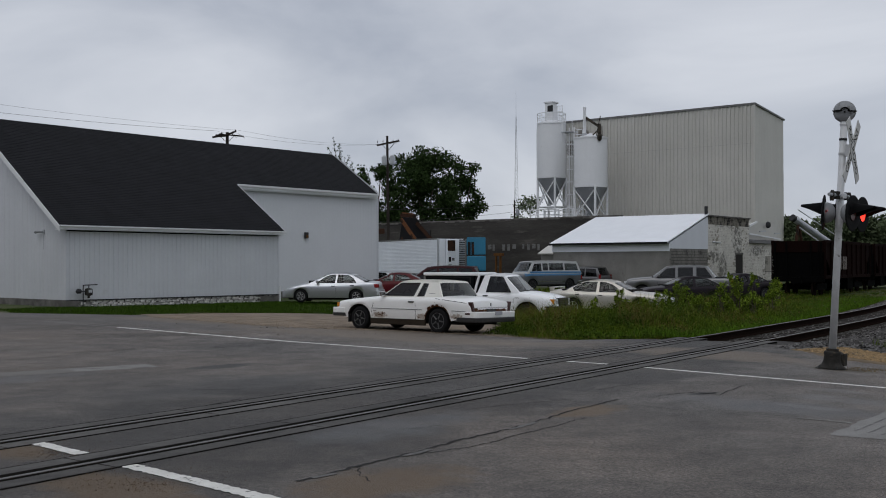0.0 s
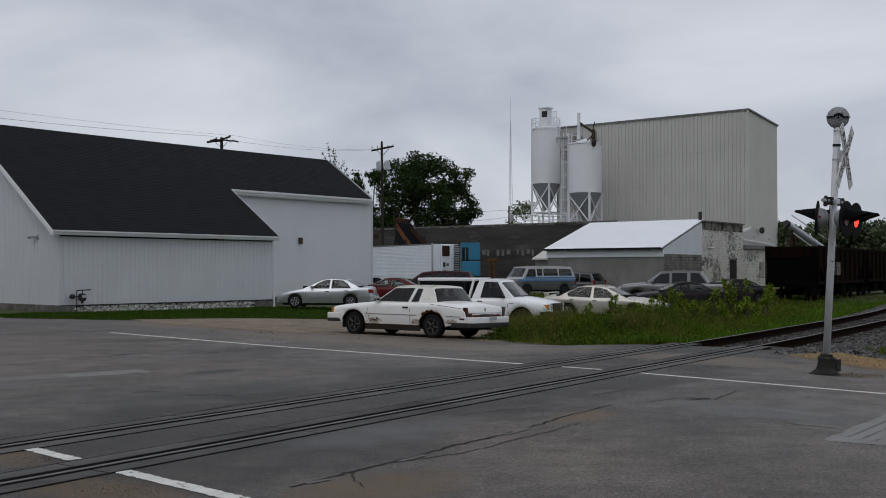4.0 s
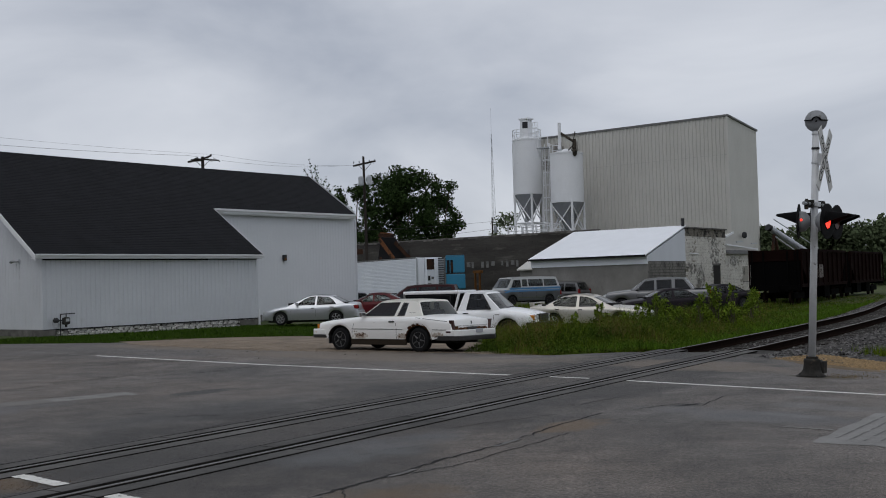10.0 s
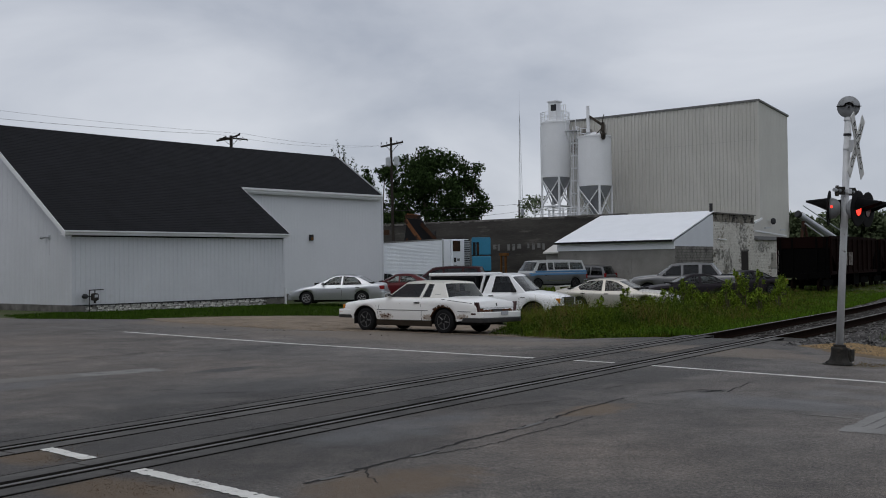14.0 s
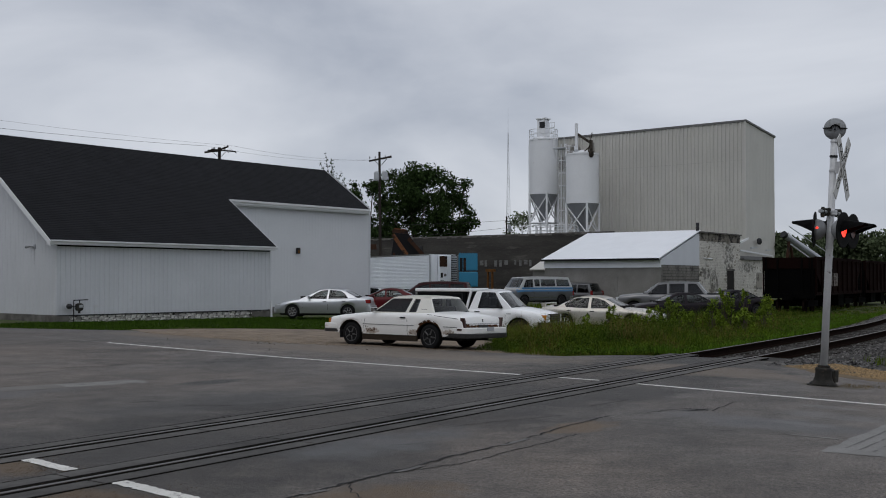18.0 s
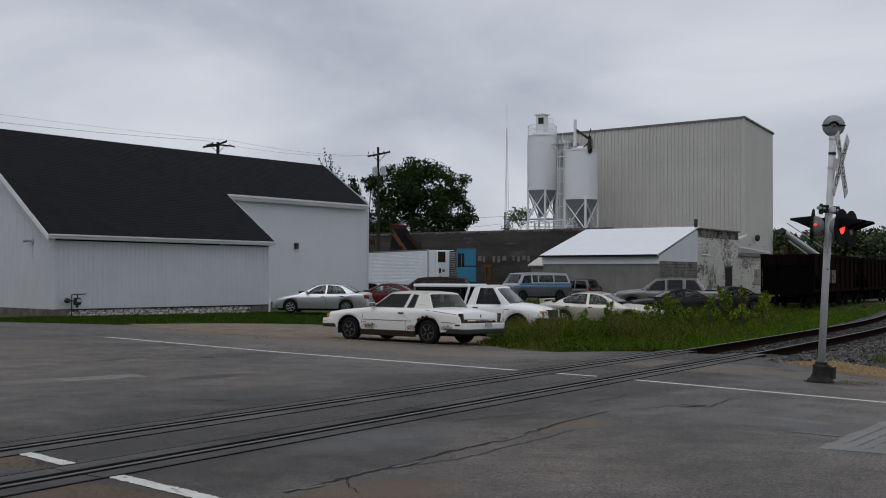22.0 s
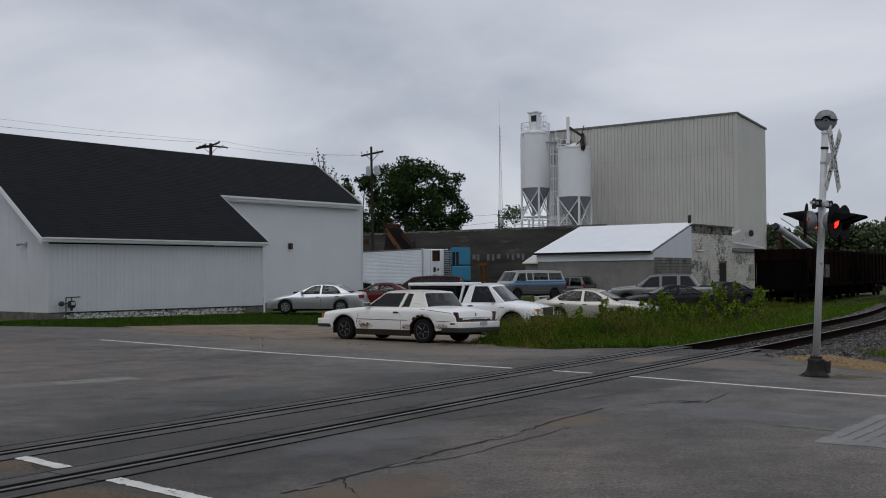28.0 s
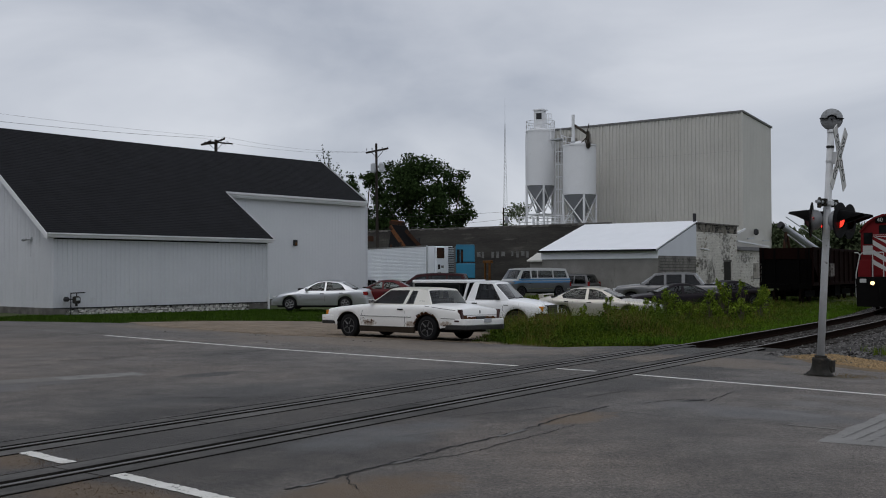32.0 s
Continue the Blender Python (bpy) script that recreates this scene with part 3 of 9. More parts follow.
apron = draped("ballast_apron", [(5.0, 19.9), (5.6, 18.6), (7.0, 18.2), (8.4, 19.0), (10.4, 19.6), (17.5, 30.5), (25.5, 46), (22.5, 47.0), (12, 32.0), (6.6, 22.2)], -0.012, M["stone_bed"], "grey crushed stone beside the track", "gravel", 2.0)
spots, sizes = [], []
for k in range(9000):
    s, side = 19.6 + 24 * r1.random() ** 1.5, -1.5 - 3.6 * r1.random()
    p, _ = track(s, side)
    if p.y < 19.9 and p.x > 7.6:
        continue
    spots.append((p.x, p.y, lie(p.x, p.y) - 0.015))
    sizes.append(r1.uniform(0.02, 0.05))
tagged(pebbles("ballast_stones", spots, sizes, M["stones_grey"], railway), kind="stuff")

# ---- markings, patches and cracks of the road ----
def ribbon(points, width, lift=0.005, step=0.6, ragged=0.0, seed=1, bm=None):
    """A flat band on the road along (x, y) points."""
    bm = bm or bmesh.new()
    r = random.Random(seed)
    pts = []
    for (xa, ya), (xb, yb) in zip(points, points[1:]):
        n = max(1, int(math.hypot(xb - xa, yb - ya) / step))
        pts += [(xa + (xb - xa) * k / n, ya + (yb - ya) * k / n) for k in range(n)]
    pts.append(points[-1])
    last = None
    for k, (x, y) in enumerate(pts):
        xa, ya = pts[max(0, k - 1)]
        xb, yb = pts[min(len(pts) - 1, k + 1)]
        l = math.hypot(xb - xa, yb - ya) or 1
        nx, ny = -(yb - ya) / l, (xb - xa) / l
        w = width / 2 * (1 + ragged * r.uniform(-1, 1))
        o = ragged * width * r.uniform(-0.8, 0.8)
        pair = [bm.verts.new((x + e * w * nx + o * nx, y + e * w * ny + o * ny, lie(x, y) + lift)) for e in (1, -1)]
        if last:
            bm.faces.new((last[0], last[1], pair[1], pair[0]))
        last = pair
    for f in bm.faces:
        f.normal_update()
        if f.normal.z < 0:
            f.normal_flip()
    return bm


def marking(points, width, m, label, name="road_marking", **kw):
    return tagged(add(name, ribbon(points, width, **kw), M[m]), label, "road marking", kind="structure")


LINE = "worn white painted edge line on the asphalt"
marking([(-11.5, 29.3), (-8.55, 26.45)], 0.08, "faint_paint", LINE, ragged=0.3, step=0.25)
marking([(-8.49, 26.39), (-3.44, 21.53), (1.25, 17.53)], 0.115, "road_paint", LINE)
marking([(1.86, 17.02), (2.48, 16.5)], 0.09, "road_paint", LINE)
marking([(2.93, 16.0), (4.39, 14.5), (5.6, 13.25), (12, 6.6)], 0.10, "road_paint", LINE)
marking([(-9.5, 14.4), (-4.55, 10.02)], 0.13, "road_paint", LINE)
marking([(-3.76, 9.33), (-3.10, 8.72)], 0.13, "road_paint", LINE, ragged=0.11, step=0.035)
marking([(-2.55, 8.22), (-1.85, 7.6), (1.5, 4.6)], 0.14, "road_paint", LINE, ragged=0.10, step=0.035)
marking([(-12, 10.3), (-6.43, 15.1), (-5.72, 15.64)], 0.60, "ghost_paint", "faded grey stop bar worn into the asphalt", lift=0.003, ragged=0.06, step=0.12)
marking([(-5.72, 15.64), (-4.72, 16.4)], 0.56, "faint_paint", "less worn end of the faded stop bar", lift=0.003, ragged=0.07, step=0.12)
marking([(3.5, 10.8), (3.95, 10.42)], 0.05, "faint_paint", "faint broken white line", ragged=0.2, step=0.1)


def blot(points, lift, m, label, name="road_patch"):
    bm = bmesh.new()
    f = bm.faces.new([bm.verts.new((x, y, lie(x, y) + lift)) for x, y in points])
    f.normal_update()
    if f.normal.z < 0:
        f.normal_flip()
    return tagged(add(name, bm, M[m]), label, "road patch", kind="structure")


def oval(cx, cy, a, b, yaw, n=26, rough=0.15, seed=2):
    r = random.Random(seed)
    c, s = math.cos(radians(yaw)), math.sin(radians(yaw))
    out = []
    for k in range(n):
        q = 1 + r.uniform(-rough, rough)
        u, v = a * q * math.cos(k * math.tau / n), b * q * math.sin(k * math.tau / n)
        out.append((cx + u * c - v * s, cy + u * s + v * c))
    return out


M["groove"] = mat("groove_in_concrete", (0.14, 0.137, 0.131), 0.8, var=0.2, scale=5, spots=(0.21, 0.205, 0.197), spot_at=0.5, spot_scale=6, soft=0.1)
M["concrete_patch"] = mat("pale_concrete_patch", (0.24, 0.235, 0.226), 0.75, var=0.2, scale=2.2, color2=(0.185, 0.18, 0.172), spots=(0.10, 0.097, 0.093), spot_at=0.60, spot_scale=2.0, soft=0.2, bump=0.4, bscale=50)
blot(ragged_edge([(3.47, 9.69), (3.66, 10.0), (3.78, 10.1), (4.06, 10.54), (4.3, 10.80), (4.86, 11.57), (7.4, 9.0), (5.6, 6.9), (4.4, 8.66), (3.94, 9.4)], 0.010, 6), 0.003, "concrete_patch", "pale grooved concrete patch in the road")
for k in range(24):
    u = 0.03 + k * 0.04
    marking([(3.71 + 2.17 * u, 9.975 - 2.70 * u), (4.74 + 2.54 * u, 11.32 - 2.47 * u)], 0.026, "groove", "worn groove across the concrete patch", lift=0.0055, ragged=0.3, step=0.15, seed=k)
CRACK = "dark sealed crack in the asphalt"
for k, (pts, w) in enumerate((
        ([(-1.14, 7.63), (-0.74, 8.21), (-0.42, 8.66), (0.05, 9.4), (0.41, 9.87)], 0.032),
        ([(0.41, 9.87), (0.84, 10.54), (1.33, 11.4), (1.92, 12.25)], 0.024),
        ([(-0.74, 8.21), (-0.73, 7.97), (-0.6, 7.65)], 0.012),
        ([(-0.41, 8.61), (-0.05, 8.92), (0.21, 9.12), (0.49, 9.54), (1.08, 10.37), (1.35, 10.8)], 0.013),
        ([(0.09, 11.35), (0.53, 11.71), (0.98, 12.0), (1.4, 12.3)], 0.013),
        ([(1.82, 13.15), (2.43, 13.89)], 0.016),
        ([(2.44, 12.56), (3.0, 12.95), (3.22, 12.69), (3.78, 13.66)], 0.02),
        ([(-4.3, 20.3), (-3.9, 20.7), (-3.53, 21.37)], 0.03),
        ([(-7.31, 17.22), (-6.59, 18.32), (-5.67, 19.94)], 0.02),
        ([(-7.6, 22.8), (-6.0, 23.4), (-4.6, 25.2)], 0.02),
        ([(-3.58, 10.4), (-3.24, 10.77), (-2.97, 11.31), (-2.5, 12.27)], 0.022),
        ([(-9.24, 25.55), (-8.86, 25.38)], 0.05),
        ([(-6.97, 18.62), (-6.66, 19.04), (-6.29, 19.12), (-5.97, 19.82), (-5.33, 19.86)], 0.028),
        ([(-4.06, 13.46), (-3.91, 13.6), (-3.72, 13.61)], 0.022),
        ([(-3.26, 13.15), (-2.99, 13.25), (-2.71, 13.19)], 0.024),
        ([(-4.57, 20.02), (-4.33, 19.98)], 0.05),
        ([(-0.51, 10.05), (-0.33, 10.11), (-0.13, 10.27)], 0.010),
        ([(2.01, 11.8), (2.59, 11.21), (3.14, 10.95)], 0.010),
        ([(-2.84, 11.46), (-2.62, 11.9), (-2.33, 12.37), (-2.07, 12.77)], 0.018))):
    rr = random.Random(k)
    fine = [pts[0]]
    for (xa, ya), (xb, yb) in zip(pts, pts[1:]):
        for i in range(1, 9):
            fine.append((xa + (xb - xa) * i / 8 + rr.uniform(-0.018, 0.018), ya + (yb - ya) * i / 8 + rr.uniform(-0.03, 0.03)))
    tagged(add("road_crack", ribbon(fine, w, 0.0035, 0.05, 0.45, k), M["tar"]), CRACK, "crack", kind="structure")
blot(oval(3.1, 12.8, 0.15, 0.045, 30, seed=14, rough=0.5), 0.003, "tar", "small broken hole in the asphalt", name="pothole")
for k, (a, b) in enumerate((((-1.04, 7.74), (-0.89, 7.91)), ((-0.40, 8.63), (-0.19, 8.93)), ((0.55, 10.03), (0.83, 10.47)))):
    marking([a, b], 0.055, "crack_fill", "small light patch along a crack", name="crack_filler", lift=0.0056, ragged=0.3, step=0.12, seed=k)
M["dirt_bits"] = island_mat("brown_dirt_bits", (0.13, 0.09, 0.055), 0.3)
r1 = random.Random(21)
tagged(pebbles("loose_grit", [(lambda x, y: (x, y, lie(x, y) + 0.004))(r1.uniform(-12, 8), r1.uniform(7, 30)) for _ in range(700)], [r1.uniform(0.002, 0.006) for _ in range(700)], M["stones"], None), "loose grit lying on the road", "grit", kind="stuff")
spots = [(x, y, lie(x, y) + 0.003) for x, y in [(cx + r1.gauss(0, q), cy + r1.gauss(0, q * 0.6)) for cx, cy, q in ((-3.9, 9.35, 0.35), (-3.3, 8.75, 0.2), (-2.7, 7.9, 0.35), (-2.2, 7.5, 0.25)) for _ in range(260)]]
tagged(pebbles("loose_dirt", spots, [r1.uniform(0.002, 0.007) for _ in spots], M["dirt_bits"], None), "brown dirt and grit beside the rails", "grit", kind="stuff")
spots = []
for _ in range(3600):
    x = r1.uniform(-9.5, 2.5)
    near_edge = 28.0 + max(0.0, -4.6 - x) * 1.02 - max(0.0, x + 1.5) * 0.85
    y = near_edge + 5.5 * r1.random() ** 1.5
    spots.append((x, y, lie(x, y) + 0.008))
tagged(pebbles("gravel_stones", spots, [r1.uniform(0.006, 0.022) for _ in spots], M["stones_tan"], None), "tan gravel lying along the shoulder", "gravel", kind="stuff")
M["clod"] = mat("dark_dirt_clod", (0.03, 0.026, 0.022), 0.95, var=0.2, scale=9)
clods = [(-5.02, 27.3), (-4.9, 27.5), (-4.78, 27.3), (-4.6, 27.45), (-4.42, 27.2), (-3.95, 23.6), (-6.2, 27.6), (-7.6, 28.7), (-1.9, 25.6), (-1.75, 25.7), (-2.2, 25.9)]
tagged(pebbles("dirt_clods", [(x, y, lie(x, y) + 0.01) for x, y in clods], [r1.uniform(0.015, 0.035) for _ in clods], M["clod"], None, 5), "dark clods of dirt lying on the road", "dirt", kind="stuff")
spots = []
for _ in range(7000):
    u, v = r1.random(), r1.random()
    x, y = 6.35 + 1.9 * u + 1.3 * v, 19.5 - 2.6 * u * (1 - 0.2 * v) + 1.0 * v
    spots.append((x, y, lie(x, y) + 0.002))
tagged(pebbles("gravel_stones", spots, [r1.uniform(0.008, 0.03) for _ in spots], M["stones_gold"], None), "tan gravel beside the signal", "gravel", kind="stuff")
shoulder = draped("gravel_verge", ragged_edge([(6.3, 19.5), (6.45, 18.9), (6.75, 18.0), (7.5, 17.3), (9.5, 15.5), (24, 4.5), (26, 7.5), (8.6, 19.4), (7.3, 20.3)], 0.09, 3, 14), 0.004, M["gravel_gold"], "tan gravel verge beside the track and the signal", "gravel", 0.6)


# ---- unseen wall added behind the viewer, darkening reflections and bounced light ----
M["unseen_front"] = mat("unseen_dark_wall", (0.13, 0.105, 0.09), 0.9, var=0.15, scale=1.5)
front = thing("wall_south", heading(-4.0, -4.6, 0, -47.8), "unseen plain wall added along the near side of the road to darken reflections", "wall", kind="structure")
part("blocking_wall", box(-8.0, -0.4, -70, 70, 0, 8.5), M["unseen_front"], front)

# ---- white barn-like building with a lean-to ----
def put(ob, m):
    ob.matrix_basis = m
    return ob


barn = thing("white_building", heading(-16.15, 43.51, -0.22, 40.1), "white ribbed-metal barn-like building with a dark shingle roof", "building")
# own space: +y along the long wall, +x out of it towards the road, so the inside lies at -x
PITCH, EAVE_X, EAVE_Z, RIDGE_X = 0.67, 0.36, 3.43, -7.5
RIDGE_Z = EAVE_Z + PITCH * (EAVE_X - RIDGE_X)


def roof_z(x):
    return EAVE_Z + PITCH * (EAVE_X - x) if x > RIDGE_X else RIDGE_Z - PITCH * (RIDGE_X - x)


put(part("lean_to_wall", ribbed(11.5, 2.88, 0.23, 0.016), M["white_metal"], barn, "white ribbed metal siding"), pose(0, 0, 0.33, 0, 0, 90))
put(part("upper_wall", ribbed(11.1, 5.45, 0.23, 0.004), M["white_smooth"], barn, "flush white metal siding"), pose(-3.86, 11.5, 0.33, 0, 0, 90))
put(part("gable_wall", ribbed(15.2, 3, 0.23, 0.012, tops=lambda x: roof_z(x - 15.2) - 0.42), M["white_metal"], barn, "white ribbed metal gable"), pose(-15.2, 0, 0.33))
put(part("gable_wall", ribbed(11.3, 3, 0.23, 0.012, tops=lambda x: roof_z(-3.86 - x) - 0.42), M["white_metal"], barn), pose(-3.86, 22.6, 0.33, 0, 0, 180))
put(part("lean_to_end_wall", ribbed(3.86, 3, 0.23, 0.012, tops=lambda x: roof_z(-x) - 0.42), M["white_metal"], barn), pose(0, 11.5, 0.33, 0, 0, 180))
put(part("back_wall", ribbed(22.6, 2.7, 0.23, 0.012), M["white_metal"], barn), pose(-15.2, 22.6, 0.33, 0, 0, -90))
part("inner_core", box(-15.0, -4.2, 0.3, 22.3, 0.0, 3.0), M["dark_in"], barn)


def shingles(x_low, x_high, y0, y1, course=0.15):
    """Overlapping courses of shingles up one slope, one mesh."""
    bm = bmesh.new()
    n = int(abs(x_high - x_low) / (course * 0.83))
    for k in range(n):
        xa, xb = x_low + (x_high - x_low) * k / n, x_low + (x_high - x_low) * (k + 1) / n
        m = 12
        lo = [bm.verts.new((xa, y0 + (y1 - y0) * i / m, roof_z(xa) + 0.007 - 0.03 * math.sin(math.pi * min(1, max(0, (y0 + (y1 - y0) * i / m + 0.5) / 23))) * abs((xa - EAVE_X) / 7.86) ** 2)) for i in range(m + 1)]
        hi = [bm.verts.new((xb, y0 + (y1 - y0) * i / m, roof_z(xb) - 0.03 * math.sin(math.pi * min(1, max(0, (y0 + (y1 - y0) * i / m + 0.5) / 23))) * abs((xb - EAVE_X) / 7.86) ** 2)) for i in range(m + 1)]
        ft = [bm.verts.new(v.co - Vector((0, 0, 0.007))) for v in lo]
        for i in range(m):
            bm.faces.new((lo[i], lo[i + 1], hi[i + 1], hi[i]))
            bm.faces.new((ft[i], ft[i + 1], lo[i + 1], lo[i]))
    bmesh.ops.remove_doubles(bm, verts=bm.verts[:], dist=0.001)
    return bm


part("roof_slope", shingles(EAVE_X, -3.5, -0.5, 11.65), M["shingle"], barn, "dark grey asphalt shingles")
part("roof_slope", shingles(-3.5, RIDGE_X, -0.5, 22.25), M["shingle"], barn, "dark grey asphalt shingles")
part("roof_slope", shingles(-15.6, RIDGE_X, -0.5, 22.25), M["shingle"], barn, "dark grey asphalt shingles")


def rake(y, x0, x1, w=0.2):
    pts = [(x0, roof_z(x0) + 0.0), (x1, roof_z(x1) + 0.0), (x1, roof_z(x1) - w), (x0, roof_z(x0) - w)]
    return fixed(side_slab(pts, y - 0.03, y))


part("rake_board", rake(-0.50, EAVE_X, RIDGE_X, 0.24), M["white_board"], barn)
part("rake_board", rake(-0.50, RIDGE_X, -15.6, 0.24), M["white_board"], barn)
part("rake_board", rake(11.68, EAVE_X, -3.5, 0.03), M["white_board"], barn)
part("rake_board", rake(22.28, -3.5, RIDGE_X, 0.05), M["plant_trim"], barn)
part("eave_fascia", box(EAVE_X - 0.03, EAVE_X, -0.5, 11.65, EAVE_Z - 0.13, EAVE_Z + 0.01), M["white_board"], barn)
part("gutter", box(EAVE_X, EAVE_X + 0.08, -0.5, 11.65, EAVE_Z - 0.035, EAVE_Z + 0.03, 0.01), M["white_board"], barn)
part("eave_fascia", box(-3.53, -3.50, 11.66, 22.25, roof_z(-3.5) - 0.2, roof_z(-3.5) + 0.0), M["white_board"], barn)
part("eave_fascia", box(-3.62, -3.56, 11.66, 22.25, roof_z(-3.5) - 0.27, roof_z(-3.5) - 0.2), M["white_board"], barn)
part("gutter", box(-3.50, -3.42, 11.66, 22.25, roof_z(-3.5) - 0.09, roof_z(-3.5) + 0.02, 0.01), M["white_board"], barn)
part("soffit", box(-0.02, EAVE_X - 0.03, -0.5, 11.65, EAVE_Z - 0.16, EAVE_Z - 0.13), M["white_board"], barn)
part("soffit", box(-3.88, -3.53, 11.66, 22.25, roof_z(-3.5) - 0.22, roof_z(-3.5) - 0.19), M["white_board"], barn)
part("corner_trim", box(-0.12, 0.025, -0.03, 0.09, 0.33, 3.2, 0.005), M["white_metal"], barn)
part("corner_trim", box(-0.09, 0.025, 11.43, 11.53, 0.33, 3.2, 0.005), M["white_metal"], barn)
part("corner_trim", box(-3.95, -3.83, 22.5, 22.63, 0.33, 5.75, 0.005), M["white_metal"], barn)
part("siding_foot_strip", box(-0.02, 0.035, 0.0, 11.5, 0.29, 0.335), M["steel_dark"], barn, "dark strip along the bottom of the siding")
part("downspout", box(0.02, 0.10, 11.50, 11.58, -0.1, 0.75, 0.01), M["white_board"], barn)
part("foundation", box(-15.2, -0.05, -0.02, 0.5, -0.3, 0.33), M["concrete"], barn, "stained concrete footing")
part("foundation", box(-15.0, -3.9, 11.6, 22.5, -0.3, 0.33), M["concrete"], barn)
found = part("stone_foundation", box(-0.4, -0.06, 0.52, 11.42, -0.3, 0.29), M["wash_mortar"], barn, "whitewashed fieldstone footing with peeling paint")
rnd = random.Random(5)
STONES = []
for k in range(9):
    w, h = rnd.uniform(0.16, 0.42), rnd.uniform(0.07, 0.13)
    bm = bmesh.new()
    n = 7
    rings = []
    for depth, grow_ in ((0.0, 1.0), (0.05, 0.97), (0.085, 0.72)):
        rr = random.Random(k)
        rings.append([bm.verts.new((depth, w / 2 * grow_ * math.copysign(abs(math.cos(i * math.tau / n + 0.3)) ** 0.55, math.cos(i * math.tau / n + 0.3)) * rr.uniform(0.8, 1.1), h / 2 * grow_ * math.copysign(abs(math.sin(i * math.tau / n + 0.3)) ** 0.55, math.sin(i * math.tau / n + 0.3)) * rr.uniform(0.75, 1.1))) for i in range(n)])
    for a, b in zip(rings, rings[1:]):
        for i in range(n):
            bm.faces.new((a[i], a[(i + 1) % n], b[(i + 1) % n], b[i]))
    bm.faces.new(rings[-1])
    proto = add("stone", fixed(bm), M["stone_white"])
    STONES.append((proto.data, w))
    bpy.data.objects.remove(proto)
for z in (-0.2, -0.11, -0.02, 0.07, 0.16, 0.24):
    y = 0.6 + rnd.uniform(0, 0.2)
    while y < 11.2:
        me, w = rnd.choice(STONES)
        if rnd.random() > 0.10:
            share("stone", me, found, pose(-0.075 + rnd.uniform(-0.03, 0.012), y + w / 2, z + rnd.uniform(-0.02, 0.02), rnd.uniform(-7, 7), 0, 0))
        y += w * rnd.uniform(0.85, 1.0)
part("corner_block", box(-0.5, 0.03, 10.35, 11.55, -0.3, 0.27, 0.03), M["concrete"], barn, "stained concrete corner block")
part("corner_block", box(-0.5, 0.04, -0.06, 0.55, -0.3, 0.30, 0.02), M["concrete"], barn, "stained concrete corner block")

# ---- white-roofed block shed and the flaking brick building behind it ----
GRID = 37.9


shed = thing("block_shed", heading(15.5, 75.0, -0.25, GRID), "low grey block shed with a white tin roof", "shed")
part("front_wall", box(-9.8, 0, 0, 0.25, 0, 3.3), M["shed_block"], shed, "grey painted block")
part("side_wall", box(-0.25, -0.002, 0.25, 6.4, 0, 2.95), M["joint_dark"], shed, "weathered block")
part("side_wall", box(-9.8, -9.55, 0.25, 6.4, 0, 3.3), M["shed_block"], shed)
part("gable_panel", fixed((lambda b: (bmesh.ops.rotate(b, verts=b.verts[:], cent=(0, 0, 0), matrix=Euler((0, 0, radians(90))).to_matrix()), b)[1])(side_slab([(0.0, 2.95), (6.5, 2.95), (6.5, 5.45), (0.0, 3.35)], -0.02, 0.15))), M["gable_pale"], shed, "pale metal gable sheet")
part("roof", fixed((lambda b: (bmesh.ops.rotate(b, verts=b.verts[:], cent=(0, 0, 0), matrix=Euler((0, 0, radians(90))).to_matrix()), b)[1])(side_slab([(-0.5, 3.34), (6.6, 5.62), (6.6, 5.70), (-0.5, 3.42)], -0.08, 9.85))), M["tin_roof"], shed, "white tin sheets")
part("fascia", box(-9.85, 0.08, -0.53, -0.5, 3.27, 3.425), M["dark_in"], shed, "dark drip edge")
part("eave_panel", box(-9.85, 0.02, -0.10, -0.002, 2.76, 3.30), M["tin_roof"], shed, "pale band under the eave")
part("soffit_shadow_board", box(-9.85, 0.08, -0.5, -0.1, 3.29, 3.33), M["plant_trim"], shed)
part("garage_door", box(-5.3, -3.5, -0.03, 0.0, 0.0, 2.05), M["shed_block"], shed, "grey painted overhead door")
part("door_frame", box(-5.4, -3.4, -0.045, -0.03, 2.05, 2.14), M["shed_block"], shed)

brick_house = thing("brick_building", heading(15.5, 75.0, -0.25, GRID), "old brick building with flaking white paint", "building")
part("tall_wall", box(-6.0, -0.02, 6.5, 14.5, 0, 5.5), M["brick_joint"], brick_house)
part("low_wall", box(-5.0, -0.02, 14.5, 20.1, 0, 3.55), M["brick_joint"], brick_house)
part("parapet_cap", box(-6.1, 0.12, 6.4, 14.6, 5.5, 5.6), M["concrete"], brick_house)
part("low_roof_edge", box(-5.1, 0.3, 14.5, 20.6, 3.55, 3.7), M["plant_trim"], brick_house)
part("chimney_pipe", rod((-0.1, 6.45, 5.4), (-0.1, 6.45, 6.25), 0.13), M["steel_dark"], brick_house)


# ---- plant, silos, long dark wall ----
M["seam_grey"] = mat("weathered_seam", (0.32, 0.315, 0.30), 0.6)
M["plant_long"] = mat("weathered_ribbed_panel", (0.525, 0.513, 0.478), 0.55, var=0.06, scale=0.3, color2=(0.468, 0.457, 0.425))
stain(M["plant_long"], (0.10, 0.09, 0.075), [(2.8, 0, 16.2, 1.1, 3, 1.6, 0), (5.0, 0, 16.4, 0.5, 3, 1.3, 0), (1.2, 0, 15.0, 1.4, 3, 1.2, 0)], 1.8, 0.75)
